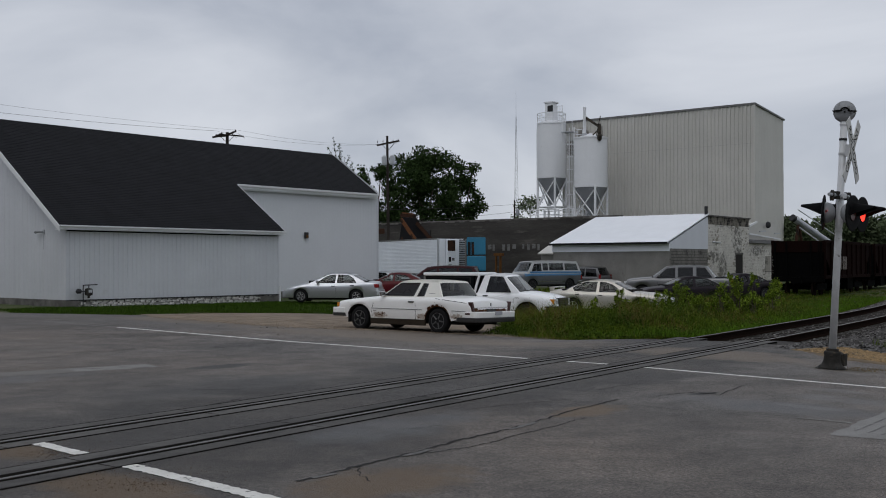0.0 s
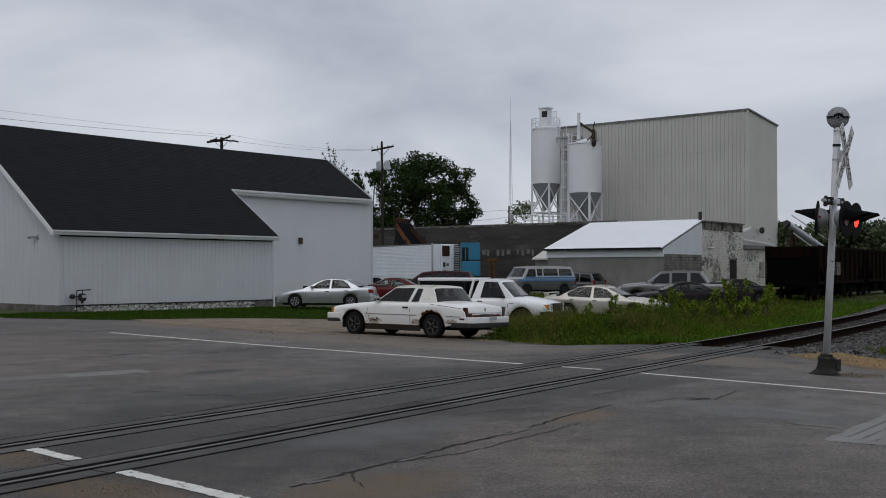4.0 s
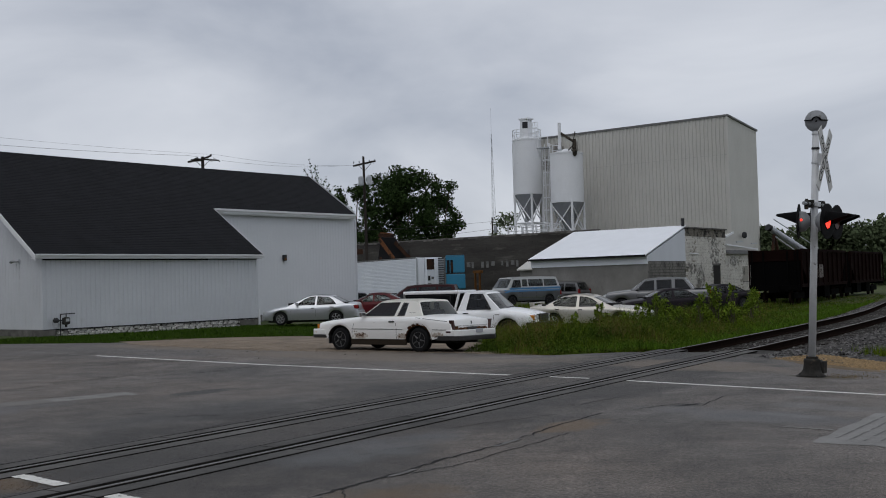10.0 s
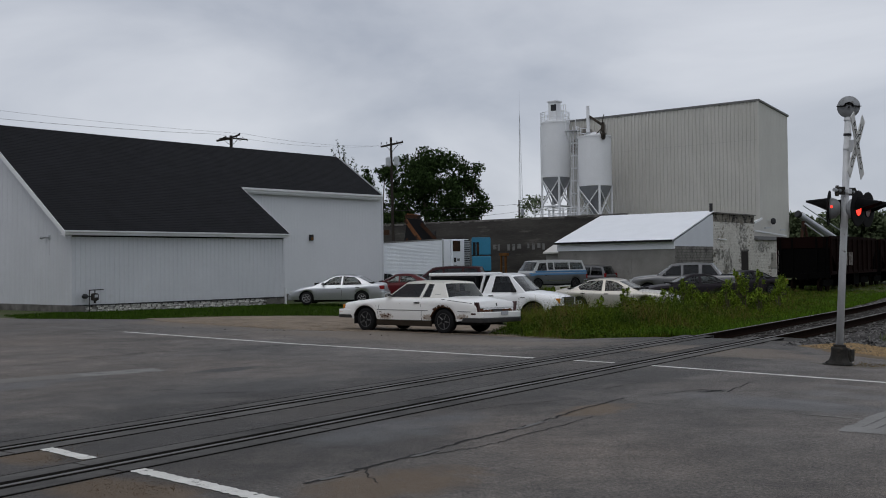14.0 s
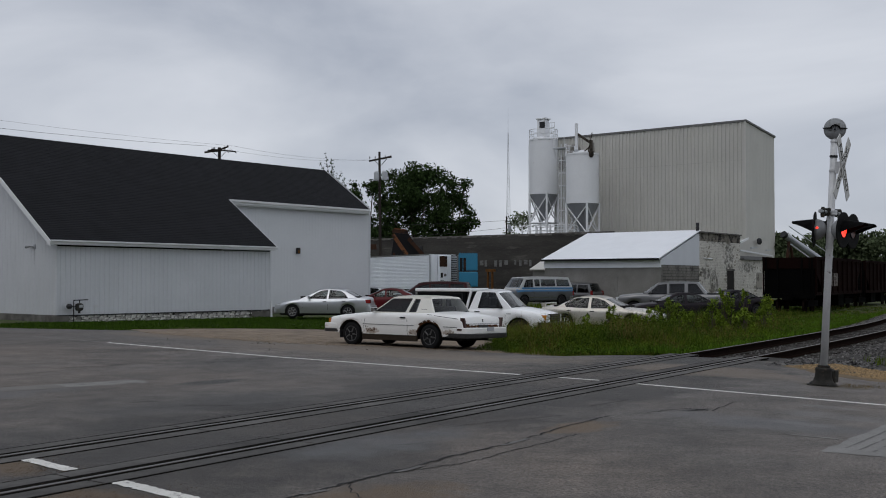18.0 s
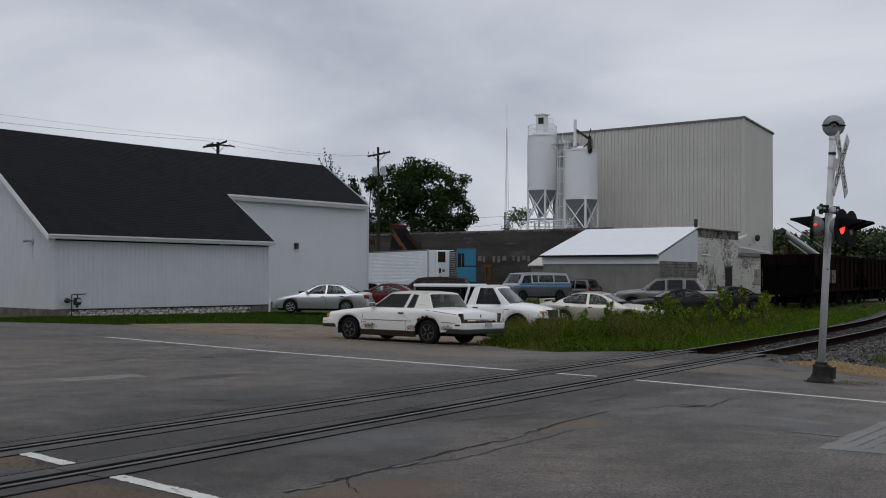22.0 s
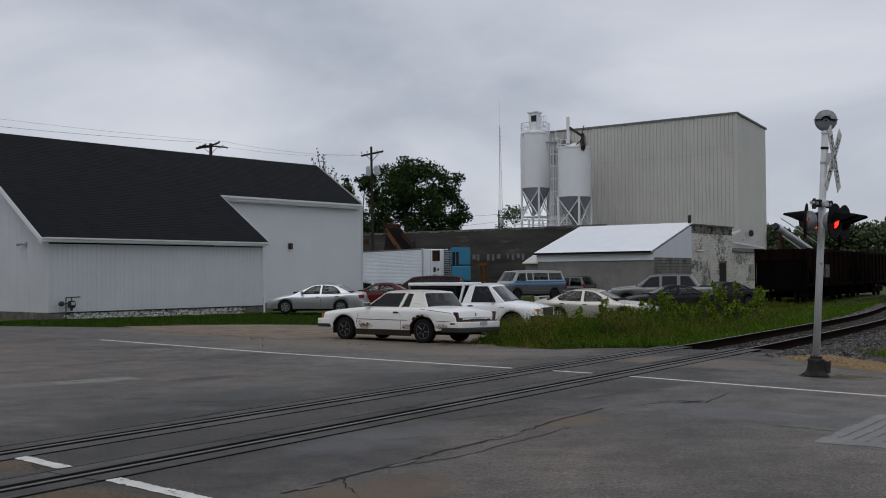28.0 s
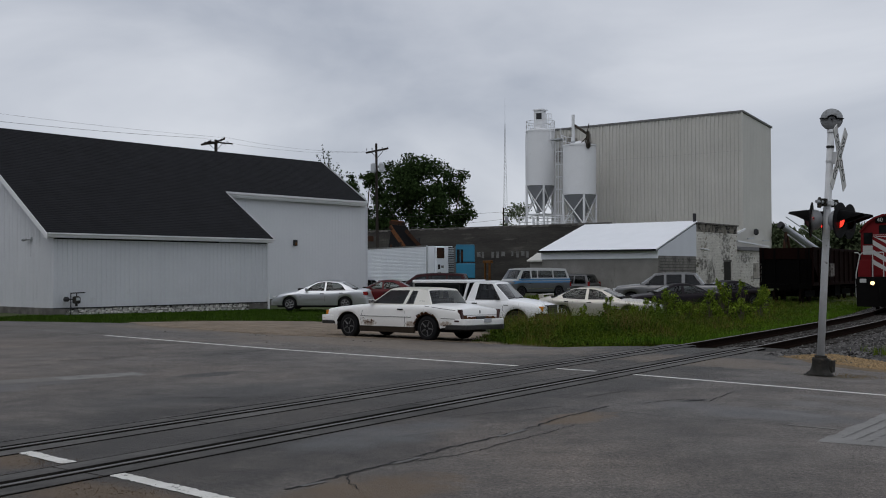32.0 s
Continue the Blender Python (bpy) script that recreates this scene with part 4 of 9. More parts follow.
stain(M["plant_long"], (0.36, 0.34, 0.30), [(3.5, 0, 8.0, 2.0, 3, 8.0, 0)], 1.2, 0.5)
plant = thing("process_plant", heading(30.3, 105.0, -0.3, GRID), "tall grey-tan ribbed metal industrial plant building", "building")
put(part("long_wall", ribbed(22.6, 17.9, 0.42, 0.10), M["plant_long"], plant, "ribbed metal cladding"), pose(-22.6, 0, 0))
put(part("end_wall", ribbed(7.8, 3, 0.42, 0.02, tops=lambda x: 17.9 - 0.10 * x), M["plant_panel"], plant), pose(0, 0, 0, 0, 0, 90))
part("back_wall", box(-22.6, 0, 7.75, 7.8, 0, 16.9), M["plant_panel"], plant)
part("far_wall", box(-22.6, -22.5, 0, 7.8, 0, 16.9), M["plant_panel"], plant)
part("corner_trim", box(-0.14, 0.05, -0.12, 0.14, 0, 17.88), M["plant_panel"], plant)
part("roof_edge", box(-22.7, 0.1, -0.14, 0.12, 17.88, 18.08), M["plant_trim"], plant)
part("roof_edge", bar((0.05, 0, 17.96), (0.05, 7.9, 17.17), 0.2, 0.18), M["plant_trim"], plant)
part("panel_seam", box(-22.6, 0.0, -0.096, -0.086, 14.0, 14.02), M["seam_grey"], plant)

dark_wall = thing("block_wall_building", heading(9.0, 95.0, -0.25, GRID), "long dark weathered block building", "building")
part("front_wall", box(-45, 7, 0, 6, 0, 5.9), M["block_dark"], dark_wall)
part("coping", box(-45.1, 7.1, -0.1, 0.3, 5.9, 6.1), M["concrete"], dark_wall)


def silo(x, y, radius, z_top, z_bot, name_label):
    s = thing("silo", heading(x, y, -0.3, GRID), name_label, "silo", group="silos beside the plant")
    part("tank", lathe([(radius, z_bot), (radius, z_top - 0.15), (radius * 0.96, z_top), (0.15, z_top + 0.5)], 40), M["silo_white"], s, smooth=False)
    part("hopper_cone", lathe([(0.22, z_bot - 2.9), (radius * 0.98, z_bot - 0.02)], 32), M["silo_grey"], s, "grey hopper cone")
    for k in range(4):
        a = math.radians(45 + 90 * k)
        c, d = radius * math.cos(a), radius * math.sin(a)
        part("leg", rod((c, d, 0), (c, d, z_bot + 0.1), 0.13), M["silo_white"], s)
        a2 = a + math.pi / 2
        e, g = radius * math.cos(a2), radius * math.sin(a2)
        part("brace", rod((c, d, z_bot - 0.2), (e, g, z_bot - 3.2), 0.07, seg=6), M["silo_white"], s)
        part("brace", rod((c, d, z_bot - 3.2), (e, g, z_bot - 0.2), 0.07, seg=6), M["silo_white"], s)
        part("girt", rod((c, d, z_bot - 3.2), (e, g, z_bot - 3.2), 0.08, seg=6), M["silo_white"], s)
    return s


silo_a = silo(11.07, 117.0, 1.60, 17.6, 11.46, "tall white steel silo on braced legs")
silo_b = silo(14.58, 110.5, 1.76, 15.2, 9.95, "white steel silo with a grey cone on braced legs")


# ---- vehicles ----
M["paint_white"] = mat("aged_white_car_paint", (0.87, 0.865, 0.845), 0.28, var=0.04, scale=1.2, spots=(0.42, 0.38, 0.32), spot_at=0.69, spot_scale=5, soft=0.08, coat=0.3)
stain(M["paint_white"], (0.24, 0.155, 0.085), [(-0.9, 0.62, 0.42, 0.6, 0.42, 0.13, 0), (-0.9, -0.85, 0.42, 0.6, 0.32, 0.13, 0), (-0.9, -2.0, 0.45, 0.6, 0.40, 0.10, 0), (0, -2.46, 0.60, 0.9, 0.2, 0.07, 0)], 16.0, 0.7, 0.50, 0.66, 0.20)
M["paint_white2"] = mat("white_truck_paint", (0.88, 0.89, 0.90), 0.25, var=0.03, scale=1, coat=0.4)
M["vinyl"] = mat("cream_vinyl_roof", (0.80, 0.785, 0.73), 0.6, var=0.06, scale=2, bump=0.2, bscale=120)
M["paint_silver"] = mat("silver_car_paint", (0.56, 0.575, 0.60), 0.30, 0.75, var=0.04, scale=1, coat=0.2)
M["paint_silver2"] = mat("grey_silver_truck_paint", (0.17, 0.17, 0.172), 0.30, 0.7, var=0.04, scale=1, coat=0.4)
M["paint_red"] = mat("dark_red_car_paint", (0.088, 0.005, 0.008), 0.35, var=0.06, scale=1, spec=0.2)
M["paint_maroon"] = mat("maroon_van_paint", (0.036, 0.004, 0.006), 0.35, var=0.06, scale=1, spec=0.2)
M["paint_dark"] = mat("dark_plum_car_paint", (0.014, 0.010, 0.014), 0.4, var=0.08, scale=1, spec=0.14)
M["paint_beige"] = mat("pale_beige_car_paint", (0.54, 0.51, 0.455), 0.30, 0.5, var=0.04, scale=1, coat=0.4)
M["paint_van"] = mat("faded_silver_van_paint", (0.11, 0.115, 0.12), 0.4, 0.3, var=0.06, scale=1)
M["van_roof"] = mat("faded_pale_van_paint", (0.42, 0.43, 0.43), 0.5, var=0.08, scale=1)
M["paint_blue"] = mat("blue_stripe_paint", (0.045, 0.17, 0.34), 0.4, var=0.08, scale=2)
M["tyre"] = mat("tyre_rubber", (0.010, 0.010, 0.011), 0.85, var=0.2, scale=6)
M["rim"] = mat("dull_alloy_rim", (0.10, 0.10, 0.10), 0.45, 0.5, var=0.2, scale=8)
M["rim_light"] = mat("bright_alloy_rim", (0.5, 0.5, 0.51), 0.35, 0.6, var=0.1, scale=8)
M["chrome"] = mat("pitted_chrome", (0.62, 0.62, 0.61), 0.2, 0.9, var=0.12, scale=8)
M["black_trim"] = mat("black_trim", (0.02, 0.02, 0.021), 0.6, var=0.15, scale=5)
M["rocker"] = mat("dirty_rocker_paint", (0.034, 0.025, 0.017), 0.85, var=0.3, scale=4)
M["rust"] = mat("flaking_rust", (0.10, 0.042, 0.018), 0.95, var=0.4, scale=9, bump=0.5, bscale=40)
M["tail_red"] = mat("red_tail_lens", (0.22, 0.012, 0.012), 0.2)
M["tail_dark"] = mat("dark_tail_lens", (0.05, 0.016, 0.014), 0.3, var=0.2, scale=9)
M["amber"] = mat("amber_lens", (0.55, 0.20, 0.02), 0.25)
M["lamp_clear"] = mat("clear_lamp_lens", (0.55, 0.56, 0.57), 0.12)
M["window_dark"] = mat("dark_car_glass", (0.014, 0.016, 0.017), 0.05, var=0.5, scale=2.0, color2=(0.004, 0.005, 0.005), spec=0.4)
M["window_dark"].node_tree.nodes["Principled BSDF"].inputs["IOR"].default_value = 1.12
M["bumper_dark"] = mat("dull_grimy_chrome", (0.045, 0.043, 0.042), 0.5, 0.4, var=0.35, scale=5)
M["plate"] = mat("plate_metal", (0.42, 0.43, 0.46), 0.5, var=0.15, scale=14)


def glass_mat(name, tint, gloss=0.03):
    """Clear window glass: what lies behind shows through the tint, the sky mirrors on it."""
    m = bpy.data.materials.new(name)
    m.use_nodes = True
    nt, nk = m.node_tree.nodes, m.node_tree.links
    nt.remove(nt["Principled BSDF"])
    clear, shine, both = nt.new("ShaderNodeBsdfTransparent"), nt.new("ShaderNodeBsdfGlossy"), nt.new("ShaderNodeMixShader")
    face, power, fr = nt.new("ShaderNodeLayerWeight"), nt.new("ShaderNodeMath"), nt.new("ShaderNodeMath")
    clear.inputs["Color"].default_value = (*tint, 1)
    shine.inputs["Roughness"].default_value = gloss
    power.operation, power.inputs[1].default_value = "POWER", 4.0
    fr.operation, fr.inputs[1].default_value, fr.inputs[2].default_value = "MULTIPLY_ADD", 0.9, 0.04
    nk.new(face.outputs["Facing"], power.inputs[0])
    nk.new(power.outputs["Value"], fr.inputs[0])
    nk.new(fr.outputs["Value"], both.inputs["Fac"])
    nk.new(clear.outputs["BSDF"], both.inputs[1])
    nk.new(shine.outputs["BSDF"], both.inputs[2])
    nk.new(both.outputs["Shader"], nt["Material Output"].inputs["Surface"])
    return m


M["auto_glass"] = glass_mat("tinted_car_glass", (0.50, 0.54, 0.53))
M["auto_glass_dark"] = glass_mat("dark_tinted_car_glass", (0.20, 0.21, 0.22))
M["cabin"] = mat("dark_cabin_trim", (0.018, 0.017, 0.017), 0.8, var=0.2, scale=4)
M["seat_cloth"] = mat("grey_seat_cloth", (0.055, 0.052, 0.05), 0.9, var=0.2, scale=6)
M["trim_grey"] = mat("dull_grey_moulding", (0.19, 0.19, 0.185), 0.6, var=0.15, scale=5)


def interp(table, y):
    if y <= table[0][0]:
        return table[0][1]
    for (a, u), (b, v) in zip(table, table[1:]):
        if y <= b:
            return u + (v - u) * (y - a) / (b - a)
    return table[-1][1]


def bent(table, y):
    """A smooth line through (y, z) pairs that never overshoots them."""
    n = len(table)
    if y <= table[0][0]:
        return table[0][1]
    if y >= table[-1][0]:
        return table[-1][1]
    d = [(table[i + 1][1] - table[i][1]) / (table[i + 1][0] - table[i][0]) for i in range(n - 1)]
    m = [d[0]] + [0.0 if d[i - 1] * d[i] <= 0 else 2 * d[i - 1] * d[i] / (d[i - 1] + d[i]) for i in range(1, n - 1)] + [d[-1]]
    for i in range(n - 1):
        if y <= table[i + 1][0]:
            h = table[i + 1][0] - table[i][0]
            t = (y - table[i][0]) / h
            return (1 + 2 * t) * (1 - t) ** 2 * table[i][1] + t * (1 - t) ** 2 * h * m[i] + t * t * (3 - 2 * t) * table[i + 1][1] + t * t * (t - 1) * h * m[i + 1]
    return table[-1][1]


def sharp(ob, deg=32):
    me = ob.data
    for p in me.polygons:
        p.use_smooth = True
    me.set_sharp_from_angle(angle=radians(deg))
    return ob


WHEELS = {}


def wheel_meshes(radius, width, style):
    key = (radius, width, style)
    if key in WHEELS:
        return WHEELS[key]
    r, w = radius, width / 2
    turn = Matrix.Rotation(radians(90), 4, "Y")
    bm = lathe([(r * 0.64, -w * 0.95), (r * 0.90, -w), (r * 0.985, -w * 0.72), (r, -w * 0.3), (r, w * 0.3), (r * 0.985, w * 0.72), (r * 0.90, w), (r * 0.72, w * 0.98), (r * 0.64, w * 0.93)], 32)
    bm.transform(turn)
    t = add("tyre", bm, M["tyre"], smooth=True)
    bm = lathe([(r * 0.60, -w * 0.9), (r * 0.65, w * 0.75), (r * 0.655, w * 0.95), (r * 0.58, w * 0.92), (r * 0.55, w * 0.35), (r * 0.12, w * 0.30)], 28)
    spokes, wd = {"star": (8, 0.026), "light": (6, 0.030), "rally": (5, 0.034), "steel": (10, 0.022)}[style]
    for k in range(spokes):
        a = k * math.tau / spokes + 0.2
        c, s = math.cos(a), math.sin(a)
        rod(Vector((0.05 * c, 0.05 * s, w * 0.74)), Vector((r * 0.6 * c, r * 0.6 * s, w * 0.80)), wd, wd * 0.62, 6, bm)
    b2 = lathe([(r * 0.17, w * 0.3), (r * 0.17, w * 0.82), (r * 0.1, w * 0.92)], 12)
    tmp = bpy.data.meshes.new("hub")
    b2.to_mesh(tmp)
    bm.from_mesh(tmp)
    bpy.data.meshes.remove(tmp)
    b2.free()
    bm.transform(turn)
    i = add("rim", bm, M["rim_light"] if style == "light" else M["rim"])
    WHEELS[key] = (t.data, i.data)
    bpy.data.objects.remove(t)
    bpy.data.objects.remove(i)
    return WHEELS[key]


LATERAL = [(1.0, 0.0), (0.945, 0.52), (0.84, 0.80), (0.5, 0.96), (0.0, 1.0), (-0.5, 0.96), (-0.84, 0.80), (-0.945, 0.52), (-1.0, 0.0)]


class Shell:
    """The shape of a car: lower body by stations along y, and an open cabin of pillars, roof and glass on top of it."""

    def __init__(self, P):
        self.P = P
        self.top, self.W = P["top"], P["W"]
        self.nose, self.tail = P["nose"], P["tail"]
        self.gh = P.get("gh")
        self.arch = P["wr"] * P.get("arch", 1.17)

    def width(self, y):
        P = self.P
        a = max(0.0, (y - (self.nose - 0.8)) / 0.8)
        b = max(0.0, ((self.tail + 0.8) - y) / 0.8)
        return self.W * (1 - P.get("tn", 0.12) * a ** 2.6 - P.get("tt", 0.08) * b ** 2.6)

    def crest(self, y):
        return bent(self.top, y) if self.P.get("smooth", True) else interp(self.top, y)

    def low(self, y):
        P = self.P
        z = P["sill"] + P.get("up", 0.10) * (max(0.0, (y - P["yf"] - 0.45)) + max(0.0, (P["yr"] - 0.45 - y)))
        for c in (P["yf"], P["yr"]):
            d = abs(y - c)
            if d < self.arch:
                z = max(z, P["wr"] + (self.arch * P.get("arch_high", 1.0)) * math.sqrt(1 - (d / self.arch) ** 2))
        return z

    def half(self, y):
        w, zt, zb = self.width(y), self.crest(y), self.low(y)
        zt = max(zt, zb + 0.06)
        zs = zt - min(self.P.get("shoulder", 0.10), (zt - zb) * 0.5)
        zm = zb + (zs - zb) * 0.55
        c = self.P.get("crown", 0.012)
        return [(w * 0.955, zb), (w * 0.985, zb + (zm - zb) * 0.4), (w, zm), (w * 0.992, zs - (zs - zm) * 0.25), (w * 0.982, zs), (w * 0.955, zs + (zt - zs) * 0.5), (w * 0.91, zt - 0.018), (w * 0.84, zt - 0.004), (w * 0.5, zt + c), (0, zt + c * 1.5)]

    def side(self, y, z):
        h = self.half(y)[:7]
        for (xa, za), (xb, zb) in zip(h, h[1:]):
            if z <= zb:
                return xa + (xb - xa) * max(0.0, min(1.0, (z - za) / max(1e-6, zb - za)))
        return h[-1][0]

    def body(self):
        P = self.P
        ys = set(np.linspace(self.tail, self.nose, 44).round(4))
        ys |= {round(self.nose - q, 4) for q in (0.015, 0.04, 0.09)} | {round(self.tail + q, 4) for q in (0.015, 0.04, 0.09)}
        for c in (P["yf"], P["yr"]):
            for k in range(19):
                ys.add(round(c + self.arch * math.cos(math.pi * k / 18), 4))
            ys |= {round(c + self.arch * 1.002, 4), round(c - self.arch * 1.002, 4)}
        for y, _ in self.top:
            ys.add(round(y, 4))
        ys = sorted(y for y in ys if self.tail <= y <= self.nose)
        bm = bmesh.new()
        last = None
        for y in ys:
            h = self.half(y)
            d = min(y - self.tail, self.nose - y)
            if d < 0.05:
                # the ends are rounded off
                q = 0.035 * (1 - math.sqrt(max(0.0, 1 - (1 - d / 0.05) ** 2)))
                mid = (h[0][1] + h[-1][1]) / 2
                h = [(max(0.0, x - q), z + (q if z < mid else -q) * 0.6) for x, z in h]
            ring = [bm.verts.new((-x, y, z)) for x, z in h] + [bm.verts.new((x, y, z)) for x, z in h[-2::-1]]
            if last:
                for i in range(len(ring) - 1):
                    bm.faces.new((last[i], ring[i], ring[i + 1], last[i + 1]))
            else:
                bm.faces.new(ring)
            last = ring
        bm.faces.new(last[::-1])
        return fixed(bm)

    def well(self, yc, sgn):
        """Dark liner over a wheel."""
        bm = bmesh.new()
        r, n = self.arch * 0.985, 16
        zc, hi = self.P["wr"], self.P.get("arch_high", 1.0)
        rows = []
        for x in (self.width(yc) - 0.035, self.W - 0.36):
            rows.append([bm.verts.new((sgn * x, yc + r * math.cos(math.pi * k / n), zc + r * hi * math.sin(math.pi * k / n))) for k in range(n + 1)])
        for k in range(n):
            bm.faces.new((rows[0][k], rows[0][k + 1], rows[1][k + 1], rows[1][k]))
        bm.faces.new(rows[1])
        return fixed(bm)

    def roof_x(self, z):
        g = self.gh
        t = (z - g["zb"]) / (g["zr"] - g["zb"])
        t = max(-0.2, min(1.0, t))
        return g["wb"] + (g["wr"] - g["wb"]) * t

    def roof_line(self, y):
        """Height of the roof's middle line between its two ends."""
        g = self.gh
        f, r = g["yt_f"], g["yt_r"]
        ef, er = g.get("end_f", 0.05), g.get("end_r", 0.05)
        top = [(r, g["zr"] - er), (r + (f - r) * 0.30, g["zr"] - er * 0.16), (r + (f - r) * 0.58, g["zr"]), (r + (f - r) * 0.86, g["zr"] - ef * 0.35), (f, g["zr"] - ef)]
        return bent(top, y)

    def rail(self, y):
        return self.roof_line(y) - self.gh.get("drop", 0.06)

    def bow(self, y):
        """The roof section at y: points across it."""
        zs = self.rail(y)
        xs, d = self.roof_x(zs), self.roof_line(y) - zs
        return [(fx * xs, zs + fz * d) for fx, fz in LATERAL]

    def roof_panel(self):
        g = self.gh
        bm = bmesh.new()
        last = None
        for k in range(13):
            y = g["yt_r"] + (g["yt_f"] - g["yt_r"]) * k / 12
            e = abs(k / 6 - 1) ** 6
            ring = [bm.verts.new((x, y + e * g.get("arc", 0.05) * (1 if k > 6 else -1) * (1 - (x / self.bow(y)[0][0]) ** 2), z)) for x, z in self.bow(y)]
            if last:
                for i in range(len(ring) - 1):
                    bm.faces.new((last[i], last[i + 1], ring[i + 1], ring[i]))
            last = ring
        bmesh.ops.solidify(bm, geom=bm.faces[:], thickness=0.02)
        return fixed(bm)

    def flank(self, sgn):
        """Pillars and rails of one side, with its window openings left free."""
        g = self.gh
        z0 = g["zb"] - 0.07
        n = 12
        outer = [(g["yb_f"], z0)] + [(g["yt_f"] + (g["yt_r"] - g["yt_f"]) * k / n, self.rail(g["yt_f"] + (g["yt_r"] - g["yt_f"]) * k / n)) for k in range(n + 1)] + [(g["yb_r"], z0)]
        bm = bmesh.new()
        for loop in [outer] + list(self.P["windows"]):
            vs = [bm.verts.new((0, y, z)) for y, z in loop]
            for a, b in zip(vs, vs[1:] + vs[:1]):
                bm.edges.new((a, b))
        bmesh.ops.triangle_fill(bm, use_beauty=True, use_dissolve=False, edges=bm.edges[:], normal=(1, 0, 0))
        for v in bm.verts:
            v.co.x = sgn * self.roof_x(v.co.z)
        for f in bm.faces:
            f.normal_update()
            if f.normal.x * sgn < 0:
                f.normal_flip()
        geom = bmesh.ops.extrude_face_region(bm, geom=bm.faces[:])["geom"]
        for v in [q for q in geom if isinstance(q, bmesh.types.BMVert)]:
            v.co.x -= sgn * 0.03
        return fixed(bm)

    def pane(self, pts, sgn, deep=0.012):
        """A side window from (y, z) corners, set a little into its opening."""
        bm = bmesh.new()
        cy, cz = sum(p[0] for p in pts) / len(pts), sum(p[1] for p in pts) / len(pts)
        pts = [(cy + (y - cy) * 1.02, cz + (z - cz) * 1.02) for y, z in pts]
        a = [bm.verts.new((sgn * (self.roof_x(z) - deep), y, z)) for y, z in pts]
        bm.faces.new(a)
        return fixed(bm)

    def screen(self, front):
        """Windscreen or rear window: a curved frame and the glass in it, two meshes."""
        g = self.gh
        yt, yb = (g["yt_f"], g["yb_f"]) if front else (g["yt_r"], g["yb_r"])
        sg = 1 if front else -1
        z0 = g["zb"] - 0.07
        head = [Vector((x, yt + sg * g.get("arc", 0.05) * (1 - (x / self.bow(yt)[0][0]) ** 2), z)) for x, z in self.bow(yt)]
        base = [Vector((fx * self.roof_x(z0), yb + sg * g.get("arc_low", 0.12) * (1 - fx * fx), z0)) for fx, _ in LATERAL]
        rim, glass = bmesh.new(), bmesh.new()
        vs = [0.0, g.get("sill_f" if front else "sill_r", 0.20), 0.45, 0.7, g.get("head", 0.92), 1.0]
        for j in range(len(vs) - 1):
            for i in range(len(LATERAL) - 1):
                q = [base[a].lerp(head[a], vs[b]) for a, b in ((i, j), (i + 1, j), (i + 1, j + 1), (i, j + 1))]
                edge = j in (0, len(vs) - 2) or i in (0, len(LATERAL) - 2)
                bm = rim if edge else glass
                bm.faces.new([bm.verts.new(p) for p in q])
        for bm in (rim, glass):
            bmesh.ops.remove_doubles(bm, verts=bm.verts[:], dist=0.0005)
            fixed(bm)
        return rim, glass

    def strip(self, pts, sgn, width, out=0.006):
        """A narrow band along the flank through (y, z) points."""
        bm = bmesh.new()
        dense = []
        for (ya, za), (yb, zb) in zip(pts, pts[1:]):
            n = max(1, int(max(abs(yb - ya), abs(zb - za)) / 0.12))
            dense += [(ya + (yb - ya) * k / n, za + (zb - za) * k / n) for k in range(n)]
        dense.append(pts[-1])
        last = None
        for k, (y, z) in enumerate(dense):
            ya, za = dense[max(0, k - 1)]
            yb, zb = dense[min(len(dense) - 1, k + 1)]
            l = math.hypot(yb - ya, zb - za) or 1
            ny, nz = -(zb - za) / l * width / 2, (yb - ya) / l * width / 2
            m = max(1, int(round(width / 0.06)))
            ring = []
            for i in range(m + 1):
                e = -1 + 2 * i / m
                yy, zz = y + e * ny, z + e * nz
                ring.append(bm.verts.new((sgn * (self.side(yy, zz) + out), yy, zz)))
            for e in (1, -1):
                yy, zz = y + e * ny, z + e * nz
                ring.append(bm.verts.new((sgn * (self.side(yy, zz) - 0.004), yy, zz)))
            if last:
                for i in range(len(ring)):
                    j = (i + 1) % len(ring)
                    bm.faces.new((last[i], last[j], ring[j], ring[i]))
            last = ring
        return fixed(bm)

    def patch(self, pts, sgn, out=0.004):
        """A small plate lying on the flank, from (y, z) corners."""
        bm = bmesh.new()
        a = [bm.verts.new((sgn * (self.side(y, z) + out), y, z)) for y, z in pts]
        b = [bm.verts.new((sgn * (self.side(y, z) - 0.02), y, z)) for y, z in pts]
        bm.faces.new(a)
        bm.faces.new(b[::-1])
        for k in range(len(pts)):
            j = (k + 1) % len(pts)
            bm.faces.new((a[k], b[k], b[j], a[j]))
        return fixed(bm)


